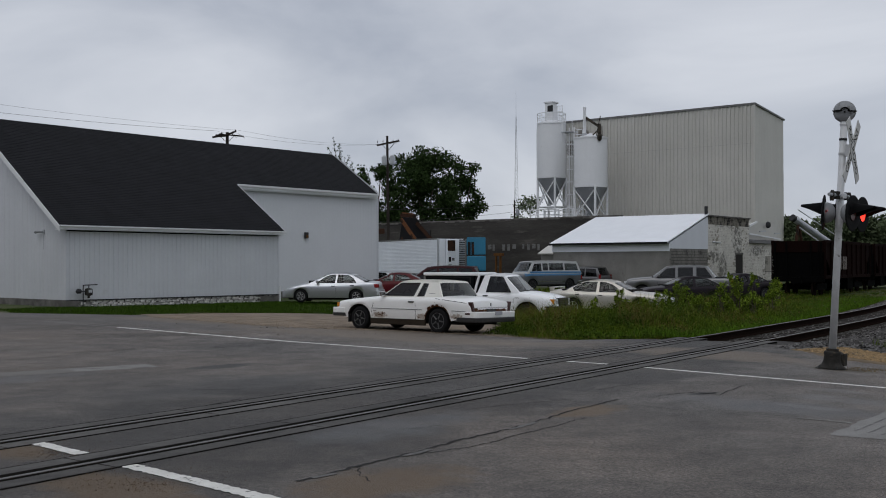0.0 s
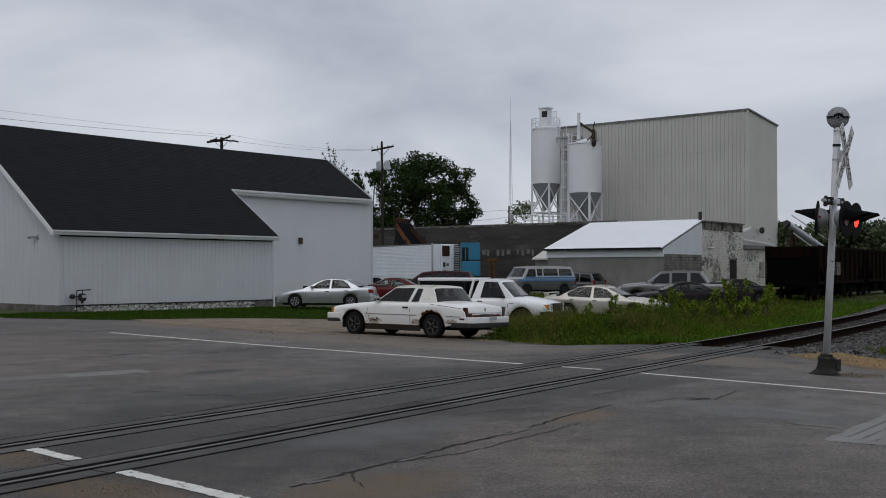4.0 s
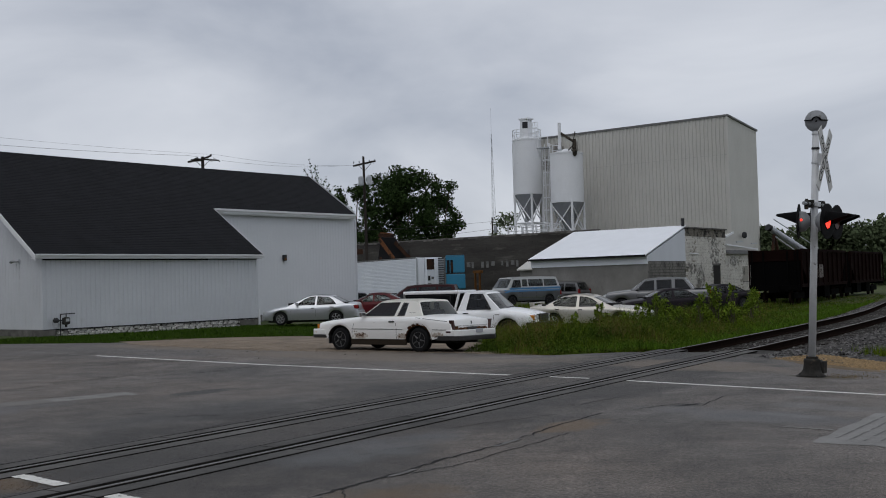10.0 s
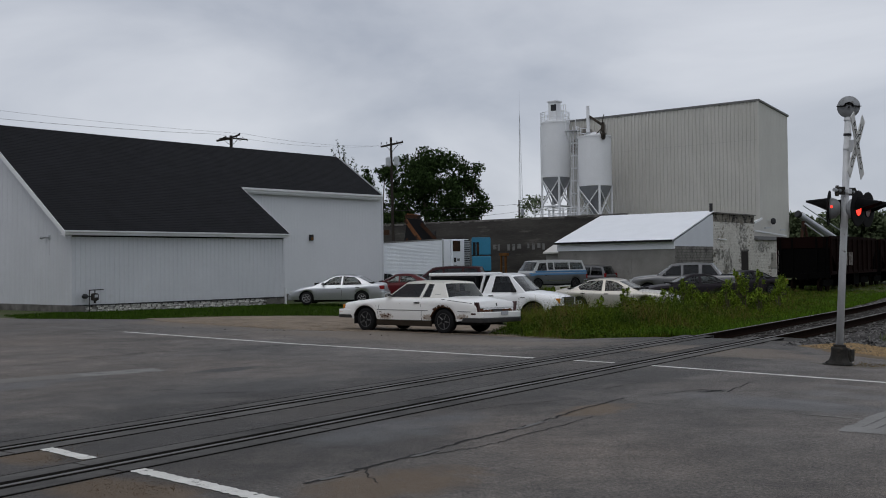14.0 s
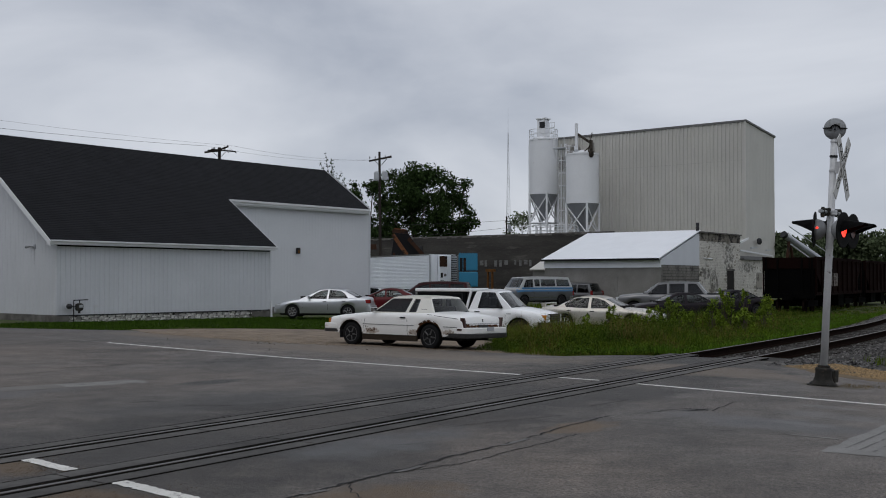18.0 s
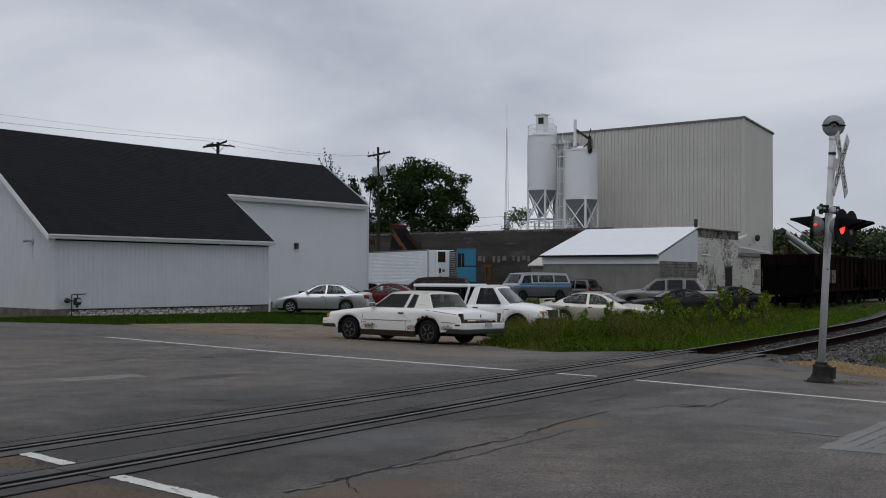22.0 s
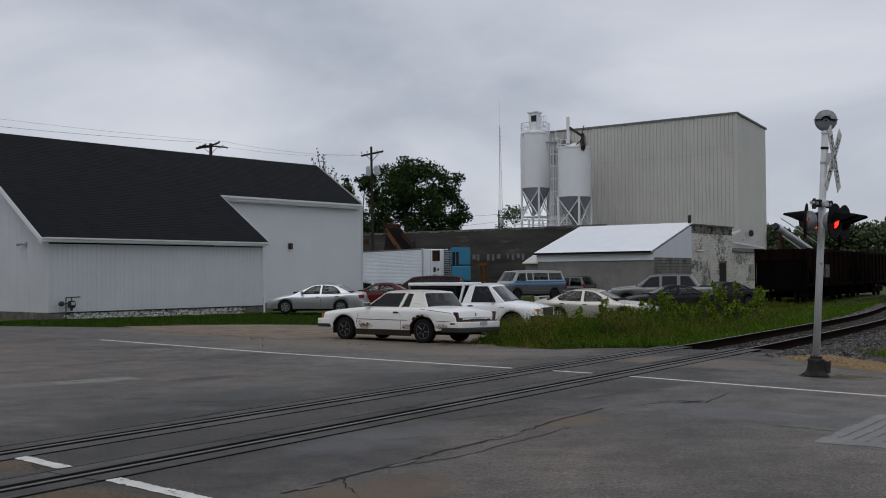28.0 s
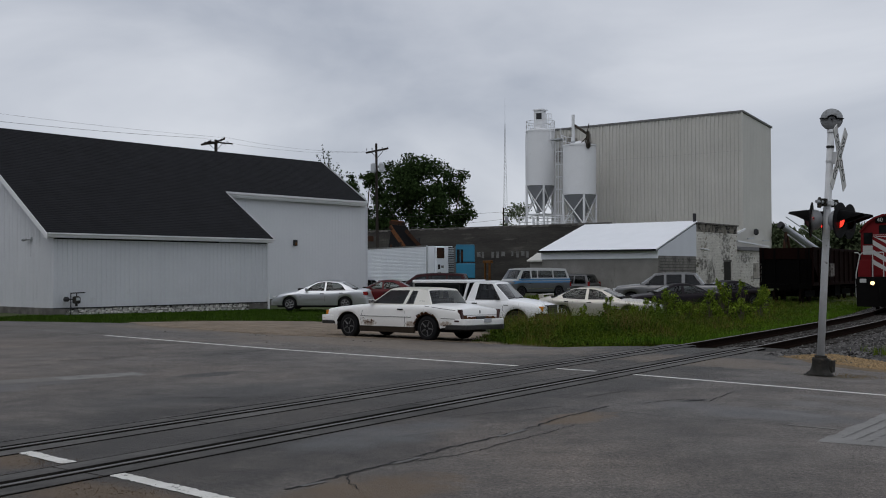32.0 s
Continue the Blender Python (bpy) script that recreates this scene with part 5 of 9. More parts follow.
def fit_cabin(car, S):
    """Dark cabin with dashboard, wheel, seats and headrests, as far as it shows over the belt line."""
    g, P = S.gh, S.P
    zb, w = g["zb"], g["wb"] - 0.06
    yf, yr = g["yb_f"], g["yb_r"]
    part("cabin_tray", box(-w, w, yr + 0.10, yf - 0.10, zb - 0.12, max(S.crest(y) for y in np.linspace(yr + 0.1, yf - 0.1, 9)) + P.get("crown", 0.012) * 1.5 + 0.008), M["cabin"], car, "dark cabin trim")
    part("dashboard", box(-w + 0.02, w - 0.02, yf - 0.55, yf - 0.22, zb - 0.05, zb + 0.065, 0.03), M["cabin"], car)
    bm = bmesh.new()
    for k in range(16):
        a, b = k * math.tau / 16, (k + 1) * math.tau / 16
        rod((-0.36 + 0.18 * math.cos(a), yf - 0.62 - 0.05 * math.sin(a), zb + 0.02 + 0.17 * math.sin(a)), (-0.36 + 0.18 * math.cos(b), yf - 0.62 - 0.05 * math.sin(b), zb + 0.02 + 0.17 * math.sin(b)), 0.014, seg=6, bm=bm)
    part("steering_wheel", bm, M["cabin"], car)
    top = zb + 0.50 * (g["zr"] - zb)
    for y in P.get("seats", (yf - 1.40,)):
        for x in (-0.36, 0.36):
            seat = part("seat", box(x - 0.23, x + 0.23, y - 0.09, y + 0.05, zb - 0.05, top, 0.045), M["seat_cloth"], car)
            part("headrest", box(x - 0.12, x + 0.12, y - 0.11, y - 0.02, top + 0.02, top + 0.17, 0.035), M["seat_cloth"], seat)
    for y in P.get("bench", ()):
        part("rear_bench", box(-w + 0.1, w - 0.1, y - 0.09, y + 0.06, zb - 0.05, top - 0.06, 0.05), M["seat_cloth"], car)


def vehicle(name, x, y, yaw, label, category, P, paint, tilt=(0, 0), dz=0.0):
    """A vehicle in parts: body, roof, pillars, glass, cabin, wheels, lamps, bumpers, seams. Its front looks along +y."""
    z = lie(x, y) + dz
    car = thing(name, heading(x, y, z, yaw) @ pose(0, 0, 0, tilt[0], tilt[1], 0), label, category, group="parked vehicles in the yard")
    S = Shell(P)
    sharp(part("body", S.body(), M[paint], car), 38)
    # the underbody reaches below the sills to deepen the shade under the car
    part("underbody", box(-P["tw"] + 0.14, P["tw"] - 0.14, S.tail + 0.25, S.nose - 0.25, P["sill"] - 0.10, P.get("under", 0.66)), M["black_trim"], car, "dark underbody")
    tyre, rim = wheel_meshes(P["wr"], P.get("ww", 0.20), P.get("rim", "star"))
    for sx in (-1, 1):
        for yy in (P["yf"], P["yr"]):
            w = share("wheel", tyre, car, pose(sx * P["tw"], yy, P["wr"], 0, 0, 180 if sx < 0 else 0))
            share("rim", rim, w, Matrix())
            part("wheel_well", S.well(yy, sx), M["dark_in"], car)
    if S.gh:
        g = S.gh
        cover = M[g.get("paint", paint)]
        sharp(part("roof", S.roof_panel(), cover, car, g.get("label", "")), 50)
        for front, nm in ((True, "windshield"), (False, "rear_window")):
            rim_bm, glass_bm = S.screen(front)
            o = part(nm, glass_bm, M[P.get("glass_f" if front else "glass_r", "auto_glass")], car, smooth=True)
            o.visible_shadow = False
            part("frame", rim_bm, cover, o, smooth=True)
        for sx in (-1, 1):
            part("window_frame", S.flank(sx), cover, car)
            for pts in P["windows"]:
                o = part("side_window", S.pane(pts, sx), M[P.get("glass", "auto_glass")], car)
                o.visible_shadow = False
                for (ya, za), (yb, zb) in zip(pts, pts[1:] + pts[:1]):
                    part("window_seal", bar((sx * (S.roof_x(za) + 0.001), ya, za), (sx * (S.roof_x(zb) + 0.001), yb, zb), 0.012, P.get("seal", 0.022)), M[P.get("seal_mat", "black_trim")], o)
        fit_cabin(car, S)
    for sx in (-1, 1):
        for pts in P.get("seams", ()):
            part("door_seam", S.strip(pts, sx, 0.012, 0.001), M["black_trim"], car)
        for pts, w, m, nm in P.get("strips", ()):
            part(nm, S.strip(pts, sx, w, 0.008), M[m], car)
        for yy, zz in P.get("handles", ()):
            xx = S.side(yy, zz)
            part("door_handle", box(sx * xx - 0.01 if sx > 0 else -xx - 0.022, sx * xx + 0.022 if sx > 0 else -xx + 0.01, yy - 0.09, yy + 0.09, zz - 0.018, zz + 0.018, 0.006), M[P.get("handle", "black_trim")], car)
        if P.get("mirror"):
            yy, zz = P["mirror"]
            xx = S.roof_x(zz)
            a, b = sorted((sx * (xx + 0.03), sx * (xx + 0.2)))
            mirror = part("side_mirror", box(a, b, yy - 0.05, yy + 0.05, zz - 0.055, zz + 0.075, 0.025), M[P.get("mirror_mat", paint)], car)
            part("mirror_arm", bar((sx * (xx - 0.01), yy, zz - 0.02), (sx * (xx + 0.06), yy, zz - 0.01), 0.05, 0.04), M["black_trim"], mirror)
    return car, S


def lamp_box(car, name, x0, x1, y0, y1, z0, z1, m, both=True, bevel=0.012, label=""):
    for sx in ((-1, 1) if both else (1,)):
        a, b = sorted((sx * x0, sx * x1))
        part(name, box(a, b, y0, y1, z0, z1, bevel), M[m], car, label)


def bumper(car, S, name, front, reach, z0, z1, m, width=None, label="", wrap=0.30):
    """A bumper that bends round the corners of the body."""
    w = (width or S.W) - 0.01
    y0 = S.nose if front else S.tail
    sg = 1 if front else -1
    line = [(-w, y0 - sg * wrap), (-w, y0 + sg * (reach - 0.14)), (-w * 0.93, y0 + sg * (reach - 0.05)), (-w * 0.8, y0 + sg * (reach - 0.015)), (0, y0 + sg * reach)]
    line += [(-x, y) for x, y in line[-2::-1]]
    inner = [(x * 0.9, y - sg * 0.16) for x, y in line]
    bm = slab(line + inner[::-1], z0, z1)
    fixed(bm)
    bmesh.ops.bevel(bm, geom=[e for e in bm.edges if abs(e.verts[0].co.z - e.verts[1].co.z) < 1e-5], offset=min(0.02, (z1 - z0) * 0.25), segments=2, affect="EDGES", profile=0.6)
    return part(name, bm, M[m], car, label)


COUPE = dict(nose=2.21, tail=-2.46, yf=1.37, yr=-1.37, tw=0.76, wr=0.325, ww=0.21, W=0.905, sill=0.33, arch=1.28, arch_high=0.88, tn=0.05, tt=0.03, up=0.18, crown=0.016, smooth=False, shoulder=0.085, rim="rally",
             top=[(-2.46, 0.62), (-2.43, 0.80), (-2.40, 0.842), (-1.98, 0.905), (-1.5, 0.955), (-1.2, 0.945), (0.60, 0.925), (0.78, 0.925), (1.3, 0.885), (1.8, 0.835), (2.15, 0.785), (2.21, 0.74)],
             gh=dict(yb_r=-1.52, yt_r=-1.24, yt_f=0.06, yb_f=0.72, zb=0.94, zr=1.40, wb=0.81, wr=0.62, paint="vinyl", label="cream vinyl-covered roof", drop=0.055, end_r=0.035, end_f=0.05, arc=0.03, arc_low=0.06, sill_r=0.16, sill_f=0.18, head=0.90),
             windows=[[(0.53, 0.95), (0.03, 1.295), (-0.64, 1.305), (-0.52, 0.95)], [(-0.635, 0.95), (-0.75, 1.295), (-0.93, 1.285), (-0.885, 0.955)]],
             seams=[[(0.93, 0.37), (0.80, 0.88)], [(-0.62, 0.915), (-0.66, 0.60), (-0.64, 0.32)], [(-1.30, 0.90), (-2.30, 0.80)]],
             strips=[([(0.90, 0.605), (-0.88, 0.60)], 0.016, "trim_grey", "side_moulding"), ([(-1.86, 0.595), (-2.30, 0.585)], 0.016, "trim_grey", "side_moulding")],
             handles=[(-0.50, 0.80)], handle="black_trim", mirror=(0.50, 0.99), mirror_mat="chrome", seats=(-0.55,), bench=(-1.05,), seal_mat="chrome", seal=0.014, glass="auto_glass_dark")
coupe, CS = vehicle("white_coupe", -0.974, 28.70, -52.6, "rusty white two-door coupe with a cream vinyl roof", "car", COUPE, "paint_white", tilt=(0, 1.0))
t0, n0 = COUPE["tail"], COUPE["nose"]
for sx in (-1, 1):
    a, b = sorted((sx * 0.80, sx * 0.875))
    part("rocker_panel", box(a, b, -0.955, 0.955, 0.185, 0.345, 0.02), M["rocker"], coupe, "dirty rusted rocker panel")
bumper(coupe, CS, "rear_bumper", False, 0.23, 0.43, 0.58, "paint_white", label="white rear bumper pad")
bumper(coupe, CS, "bumper_strip", False, 0.245, 0.31, 0.43, "bumper_dark", label="dull chrome strip", wrap=0.42)
bumper(coupe, CS, "front_bumper", True, 0.24, 0.45, 0.60, "paint_white", label="white front bumper pad")
bumper(coupe, CS, "bumper_strip", True, 0.25, 0.36, 0.45, "bumper_dark", label="dull chrome strip")
for sx in (-1, 1):
    part("tail_light", fixed(side_slab([(sx * 0.745, 0.585), (sx * 0.835, 0.585), (sx * 0.885, 0.83), (sx * 0.82, 0.83)], t0 - 0.03, t0 + 0.08)), M["tail_dark"], coupe)
r2 = random.Random(23)
for k in range(16):
    xx = -0.72 + 0.09 * k
    part("trunk_rust", box(xx, xx + r2.uniform(0.05, 0.13), t0 - 0.010, t0 + 0.03, 0.585, 0.60 + r2.triangular(0.015, 0.085, 0.03), 0.004), M["rust"], coupe, "rusted trunk edge")
part("trunk_seam", box(-0.73, 0.73, t0 - 0.006, t0 + 0.02, 0.676, 0.684), M["trim_grey"], coupe)
plate = part("plate_recess", box(-0.20, 0.20, t0 - 0.03, t0 + 0.012, 0.555, 0.65, 0.006), M["bumper_dark"], coupe)
part("number_plate", box(-0.15, 0.15, t0 - 0.26, t0 - 0.24, 0.50, 0.60, 0.004), M["plate"], plate)
part("trunk_emblem", box(-0.012, 0.012, t0 - 0.006, t0 + 0.05, 0.72, 0.80, 0.003), M["trim_grey"], coupe)
part("lamp_recess", box(0.80, 0.868, n0 - 0.08, n0 + 0.004, 0.615, 0.735, 0.012), M["amber"], coupe, "amber corner lamp")
part("lamp_recess", box(-0.868, -0.80, n0 - 0.08, n0 + 0.004, 0.615, 0.735, 0.012), M["amber"], coupe, "amber corner lamp")
lamp_box(coupe, "headlight", 0.40, 0.78, n0 - 0.05, n0 + 0.012, 0.61, 0.73, "lamp_clear")
grille = part("grille", box(-0.36, 0.36, n0 - 0.05, n0 + 0.012, 0.60, 0.74, 0.006), M["bumper_dark"], coupe)
for k in range(12):
    part("grille_bar", box(-0.34 + 0.057 * k, -0.328 + 0.057 * k, n0 + 0.008, n0 + 0.02, 0.61, 0.73), M["chrome"], grille)
lamp_box(coupe, "side_marker", 0.885, 0.905, t0 + 0.02, t0 + 0.17, 0.51, 0.555, "tail_dark")
lamp_box(coupe, "side_marker", 0.86, 0.895, n0 - 0.02, n0 + 0.10, 0.50, 0.535, "amber")
lamp_box(coupe, "roof_badge", 0.755, 0.775, -1.22, -1.02, 1.02, 1.032, "black_trim", bevel=0.001)
for sx in (-1, 1):
    r2 = random.Random(17)
    hi = COUPE["arch_high"]

    def lip(c, q, a):
        return (c + q * math.cos(radians(a)), 0.325 + q * hi * math.sin(radians(a)))
    c, rr = COUPE["yr"], CS.arch + 0.012
    part("arch_edge", CS.strip([lip(c, rr, a) for a in range(0, 181, 9)], sx, 0.024, 0.004), M["rust"], coupe, "rusted edge of the wheel arch")
    for k in range(15):
        a = r2.uniform(40, 125)
        wide = r2.uniform(0.02, 0.07)
        q = rr + wide * 0.4
        part("rusty_arch_lip", CS.strip([lip(c, q, a + e) for e in range(0, int(r2.uniform(6, 16)), 3)], sx, wide, 0.006), M["rust"], coupe, "rust-eaten wheel arch")
    rr = CS.arch + 0.01
    part("arch_edge", CS.strip([lip(COUPE["yf"], rr, a) for a in range(0, 181, 9)], sx, 0.02, 0.004), M["rocker"], coupe)
    r2 = random.Random(3)
    for k in range(58):
        if k < 30:
            yy, zz = r2.uniform(0.42, 0.86), r2.triangular(0.37, 0.59, 0.42)
        elif k < 38:
            yy, zz = r2.uniform(-1.9, -2.2), r2.uniform(0.40, 0.44)
        elif k < 46:
            yy, zz = r2.uniform(-0.72, -0.90), r2.uniform(0.36, 0.50)
        else:
            yy, zz = r2.uniform(-2.2, 1.6), r2.uniform(0.46, 0.86)
        q = r2.uniform(0.006, 0.026) if k < 46 else r2.uniform(0.003, 0.008)
        part("rust_spot", CS.patch([(yy + q * r2.uniform(0.6, 1.5) * math.cos(a), zz + q * r2.uniform(0.4, 1.0) * math.sin(a)) for a in (0, 1.1, 2.2, 3.3, 4.4, 5.4)], sx), M["rust"], coupe)
    part("mud_flap", box(sx * 0.80 - 0.07, sx * 0.80 + 0.07, 1.76, 1.785, 0.20, 0.42, 0.004), M["black_trim"], coupe)

SEDAN = dict(nose=2.20, tail=-2.34, yf=1.31, yr=-1.31, tw=0.735, wr=0.30, ww=0.19, W=0.852, sill=0.22, tn=0.24, tt=0.12, crown=0.03, rim="light",
             top=[(-2.34, 0.56), (-2.31, 0.78), (-2.22, 0.93), (-2.0, 0.955), (-1.6, 0.955), (-1.2, 0.91), (0.6, 0.865), (1.0, 0.87), (1.45, 0.81), (1.85, 0.71), (2.12, 0.60), (2.20, 0.46)],
             gh=dict(yb_r=-1.95, yt_r=-1.06, yt_f=0.05, yb_f=1.05, zb=0.90, zr=1.385, wb=0.77, wr=0.55, arc=0.08, arc_low=0.16, end_f=0.06, end_r=0.06, sill_r=0.24),
             windows=[[(0.56, 0.905), (0.19, 1.16), (-0.06, 1.26), (-0.33, 1.285), (-0.30, 0.905)], [(-0.40, 0.905), (-0.43, 1.285), (-0.92, 1.255), (-1.14, 1.12), (-1.30, 0.925)]],
             seams=[[(0.78, 0.84), (0.82, 0.50), (0.74, 0.30)], [(-0.36, 0.88), (-0.36, 0.28)], [(-1.28, 0.90), (-1.02, 0.60), (-0.95, 0.30)]],
             strips=[([(0.92, 0.50), (-0.95, 0.52)], 0.035, "paint_silver", "side_moulding")], handles=[(-0.22, 0.76), (-1.12, 0.79)], mirror=(0.52, 0.96), seats=(-0.35,), bench=(-1.1,))
civic, S2 = vehicle("silver_sedan", -5.70, 49.31, -83.9, "silver four-door sedan parked on the grass beside the white wall", "car", SEDAN, "paint_silver", dz=0.08)
lamp_box(civic, "tail_light", 0.50, 0.795, -2.345, -2.06, 0.68, 0.86, "tail_red", bevel=0.03)
lamp_box(civic, "headlight", 0.40, 0.70, 1.90, 2.165, 0.53, 0.65, "lamp_clear", bevel=0.03)
bumper(civic, S2, "front_bumper", True, 0.06, 0.24, 0.48, "paint_silver", width=0.72)
bumper(civic, S2, "rear_bumper", False, 0.08, 0.32, 0.58, "paint_silver", width=0.80)
part("black_grille", box(-0.36, 0.36, 2.16, 2.205, 0.50, 0.57, 0.006), M["black_trim"], civic)

RED = dict(SEDAN, strips=[], W=0.88, tail=-2.40, nose=2.36, yf=1.38, yr=-1.34, gh=dict(SEDAN["gh"], zr=1.45, zb=0.95, yt_r=-0.98, yb_r=-2.0, yt_f=0.08, yb_f=1.12, wb=0.79), rim="star",
           top=[(-2.40, 0.56), (-2.37, 0.85), (-2.28, 1.0), (-2.0, 1.01), (-1.3, 0.96), (0.7, 0.91), (1.1, 0.92), (1.6, 0.85), (2.0, 0.76), (2.28, 0.64), (2.36, 0.5)],
           windows=[[(0.70, 0.965), (0.22, 1.29), (-0.10, 1.335), (-0.08, 0.96)], [(-0.18, 0.96), (-0.20, 1.335), (-0.75, 1.30), (-1.02, 1.14), (-1.14, 0.98)]])
red_car, S3 = vehicle("red_sedan", -3.42, 59.37, -88, "dark red sedan parked behind other cars", "car", RED, "paint_red", dz=0.02)
lamp_box(red_car, "tail_light", 0.5, 0.82, -2.41, -2.15, 0.70, 0.88, "tail_red", bevel=0.03)
lamp_box(red_car, "headlight", 0.42, 0.74, 2.08, 2.32, 0.58, 0.68, "lamp_clear", bevel=0.03)
bumper(red_car, S3, "rear_bumper", False, 0.07, 0.34, 0.58, "paint_red")

grey_car, S3b = vehicle("grey_hatchback", -4.95, 65.0, -80, "small pale grey car behind the red sedan", "car", dict(SEDAN, strips=[]), "paint_silver", dz=0.05)
lamp_box(grey_car, "tail_light", 0.5, 0.79, -2.34, -2.10, 0.66, 0.84, "tail_red")

BEIGE = dict(nose=2.52, tail=-2.52, yf=1.40, yr=-1.38, tw=0.78, wr=0.32, ww=0.20, W=0.915, sill=0.24, tn=0.20, tt=0.10, crown=0.035, rim="light",
             top=[(-2.52, 0.56), (-2.49, 0.80), (-2.40, 0.945), (-2.1, 0.975), (-1.7, 0.97), (-1.2, 0.94), (0.6, 0.885), (1.1, 0.895), (1.7, 0.855), (2.15, 0.76), (2.44, 0.62), (2.52, 0.46)],
             gh=dict(yb_r=-2.0, yt_r=-1.0, yt_f=0.20, yb_f=1.22, zb=0.92, zr=1.44, wb=0.83, wr=0.58, arc=0.10, arc_low=0.22, end_f=0.08, end_r=0.09, sill_r=0.22),
             windows=[[(0.70, 0.925), (0.24, 1.22), (-0.02, 1.30), (-0.28, 1.325), (-0.28, 0.92)], [(-0.42, 0.92), (-0.40, 1.33), (-0.85, 1.32), (-1.15, 1.25), (-1.42, 1.07), (-1.34, 0.965)]],
             seams=[[(0.92, 0.86), (0.96, 0.5), (0.9, 0.32)], [(-0.35, 0.90), (-0.35, 0.30)], [(-1.42, 0.93), (-1.10, 0.60), (-1.0, 0.32)]], strips=[([(1.0, 0.52), (-1.0, 0.54)], 0.05, "paint_beige", "side_moulding")], handles=[(-0.22, 0.79), (-1.2, 0.82)], mirror=(0.55, 0.99), seats=(-0.32,), bench=(-1.15,))
beige, S4 = vehicle("beige_sedan", 6.585, 43.51, 114.9, "pale beige sedan with a rear spoiler, half hidden by tall weeds", "car", BEIGE, "paint_beige", dz=-0.064)
lamp_box(beige, "headlight", 0.36, 0.74, 2.24, 2.49, 0.57, 0.69, "lamp_clear", bevel=0.03)
lamp_box(beige, "tail_light", 0.40, 0.83, -2.53, -2.28, 0.68, 0.86, "tail_red", bevel=0.03)
wing = part("rear_spoiler", box(-0.72, 0.72, -2.50, -2.26, 1.075, 1.115, 0.018), M["paint_beige"], beige)
for sx in (-1, 1):
    part("spoiler_post", box(sx * 0.66 - 0.06, sx * 0.66 + 0.06, -2.46, -2.28, 0.95, 1.08, 0.02), M["paint_beige"], wing)
bumper(beige, S4, "front_bumper", True, 0.06, 0.28, 0.50, "paint_beige", width=0.80)

dark_car, S5 = vehicle("plum_sedan", 11.66, 52.97, -92, "dark plum-coloured sedan behind saplings", "car", dict(BEIGE, strips=[], rim="star"), "paint_dark", dz=-0.09)
lamp_box(dark_car, "tail_light", 0.40, 0.84, -2.53, -2.30, 0.66, 0.86, "tail_red", bevel=0.03)
lamp_box(dark_car, "headlight", 0.36, 0.74, 2.24, 2.49, 0.57, 0.69, "lamp_clear", bevel=0.03)
red_back, S5b = vehicle("black_sedan", 15.75, 58.6, -112, "black sedan with red tail lights behind the saplings", "car", dict(BEIGE, strips=[], rim="star"), "paint_dark")
lamp_box(red_back, "tail_light", 0.40, 0.86, -2.54, -2.30, 0.72, 0.92, "tail_red", bevel=0.03)

MINI = dict(nose=2.40, tail=-2.38, yf=1.45, yr=-1.40, tw=0.79, wr=0.33, W=0.93, sill=0.26, tn=0.2, tt=0.05, crown=0.03,
            top=[(-2.38, 0.94), (-2.2, 0.985), (0.9, 0.97), (1.4, 0.99), (1.9, 0.90), (2.25, 0.76), (2.40, 0.55)],
            gh=dict(yb_r=-2.40, yt_r=-2.05, yt_f=0.62, yb_f=1.72, zb=1.0, zr=1.74, wb=0.86, wr=0.68, arc=0.10, arc_low=0.2, end_f=0.09, end_r=0.06),
            windows=[[(1.25, 1.02), (0.66, 1.50), (0.10, 1.565), (0.10, 1.02)], [(-0.02, 1.02), (-0.02, 1.57), (-1.05, 1.58), (-1.05, 1.02)], [(-1.17, 1.02), (-1.17, 1.58), (-1.94, 1.55), (-2.10, 1.02)]],
            seams=[[(1.25, 0.95), (1.25, 0.36)], [(0.05, 0.96), (0.05, 0.36)], [(-1.1, 0.96), (-1.1, 0.6)]], handles=[(0.25, 0.84), (-0.9, 0.86)], mirror=(1.15, 1.08), seats=(0.1,), bench=(-0.8, -1.7), glass="auto_glass_dark", seal_mat="black_trim")
maroon, S6 = vehicle("maroon_minivan", -0.72, 61.6, -82, "dark maroon minivan behind the white pickup", "van", dict(MINI, gh=dict(MINI["gh"], zr=1.88, yt_f=0.66, yb_f=1.85), windows=[[(1.35, 1.06), (0.68, 1.60), (0.10, 1.70), (0.10, 1.06)], [(-0.02, 1.06), (-0.02, 1.71), (-1.05, 1.72), (-1.05, 1.06)], [(-1.17, 1.06), (-1.17, 1.72), (-1.92, 1.68), (-2.10, 1.06)]]), "paint_maroon")
lamp_box(maroon, "tail_light", 0.74, 0.915, -2.40, -2.28, 0.9, 1.25, "tail_red")
lamp_box(maroon, "headlight", 0.42, 0.8, 2.14, 2.36, 0.62, 0.76, "lamp_clear", bevel=0.03)
for yy in (-0.6, -1.5):
    part("roof_rack", box(-0.55, 0.55, yy, yy + 0.06, 1.895, 1.93, 0.01), M["black_trim"], maroon)
tan_suv, S7 = vehicle("silver_minivan", 9.27, 78.2, -54.4, "silver minivan standing behind the passenger van", "van", MINI, "paint_silver2", dz=-0.10)
lamp_box(tan_suv, "tail_light", 0.78, 0.915, -2.41, -2.27, 0.85, 1.15, "tail_red")
bumper(tan_suv, S7, "rear_bumper", False, 0.08, 0.36, 0.60, "paint_silver2")

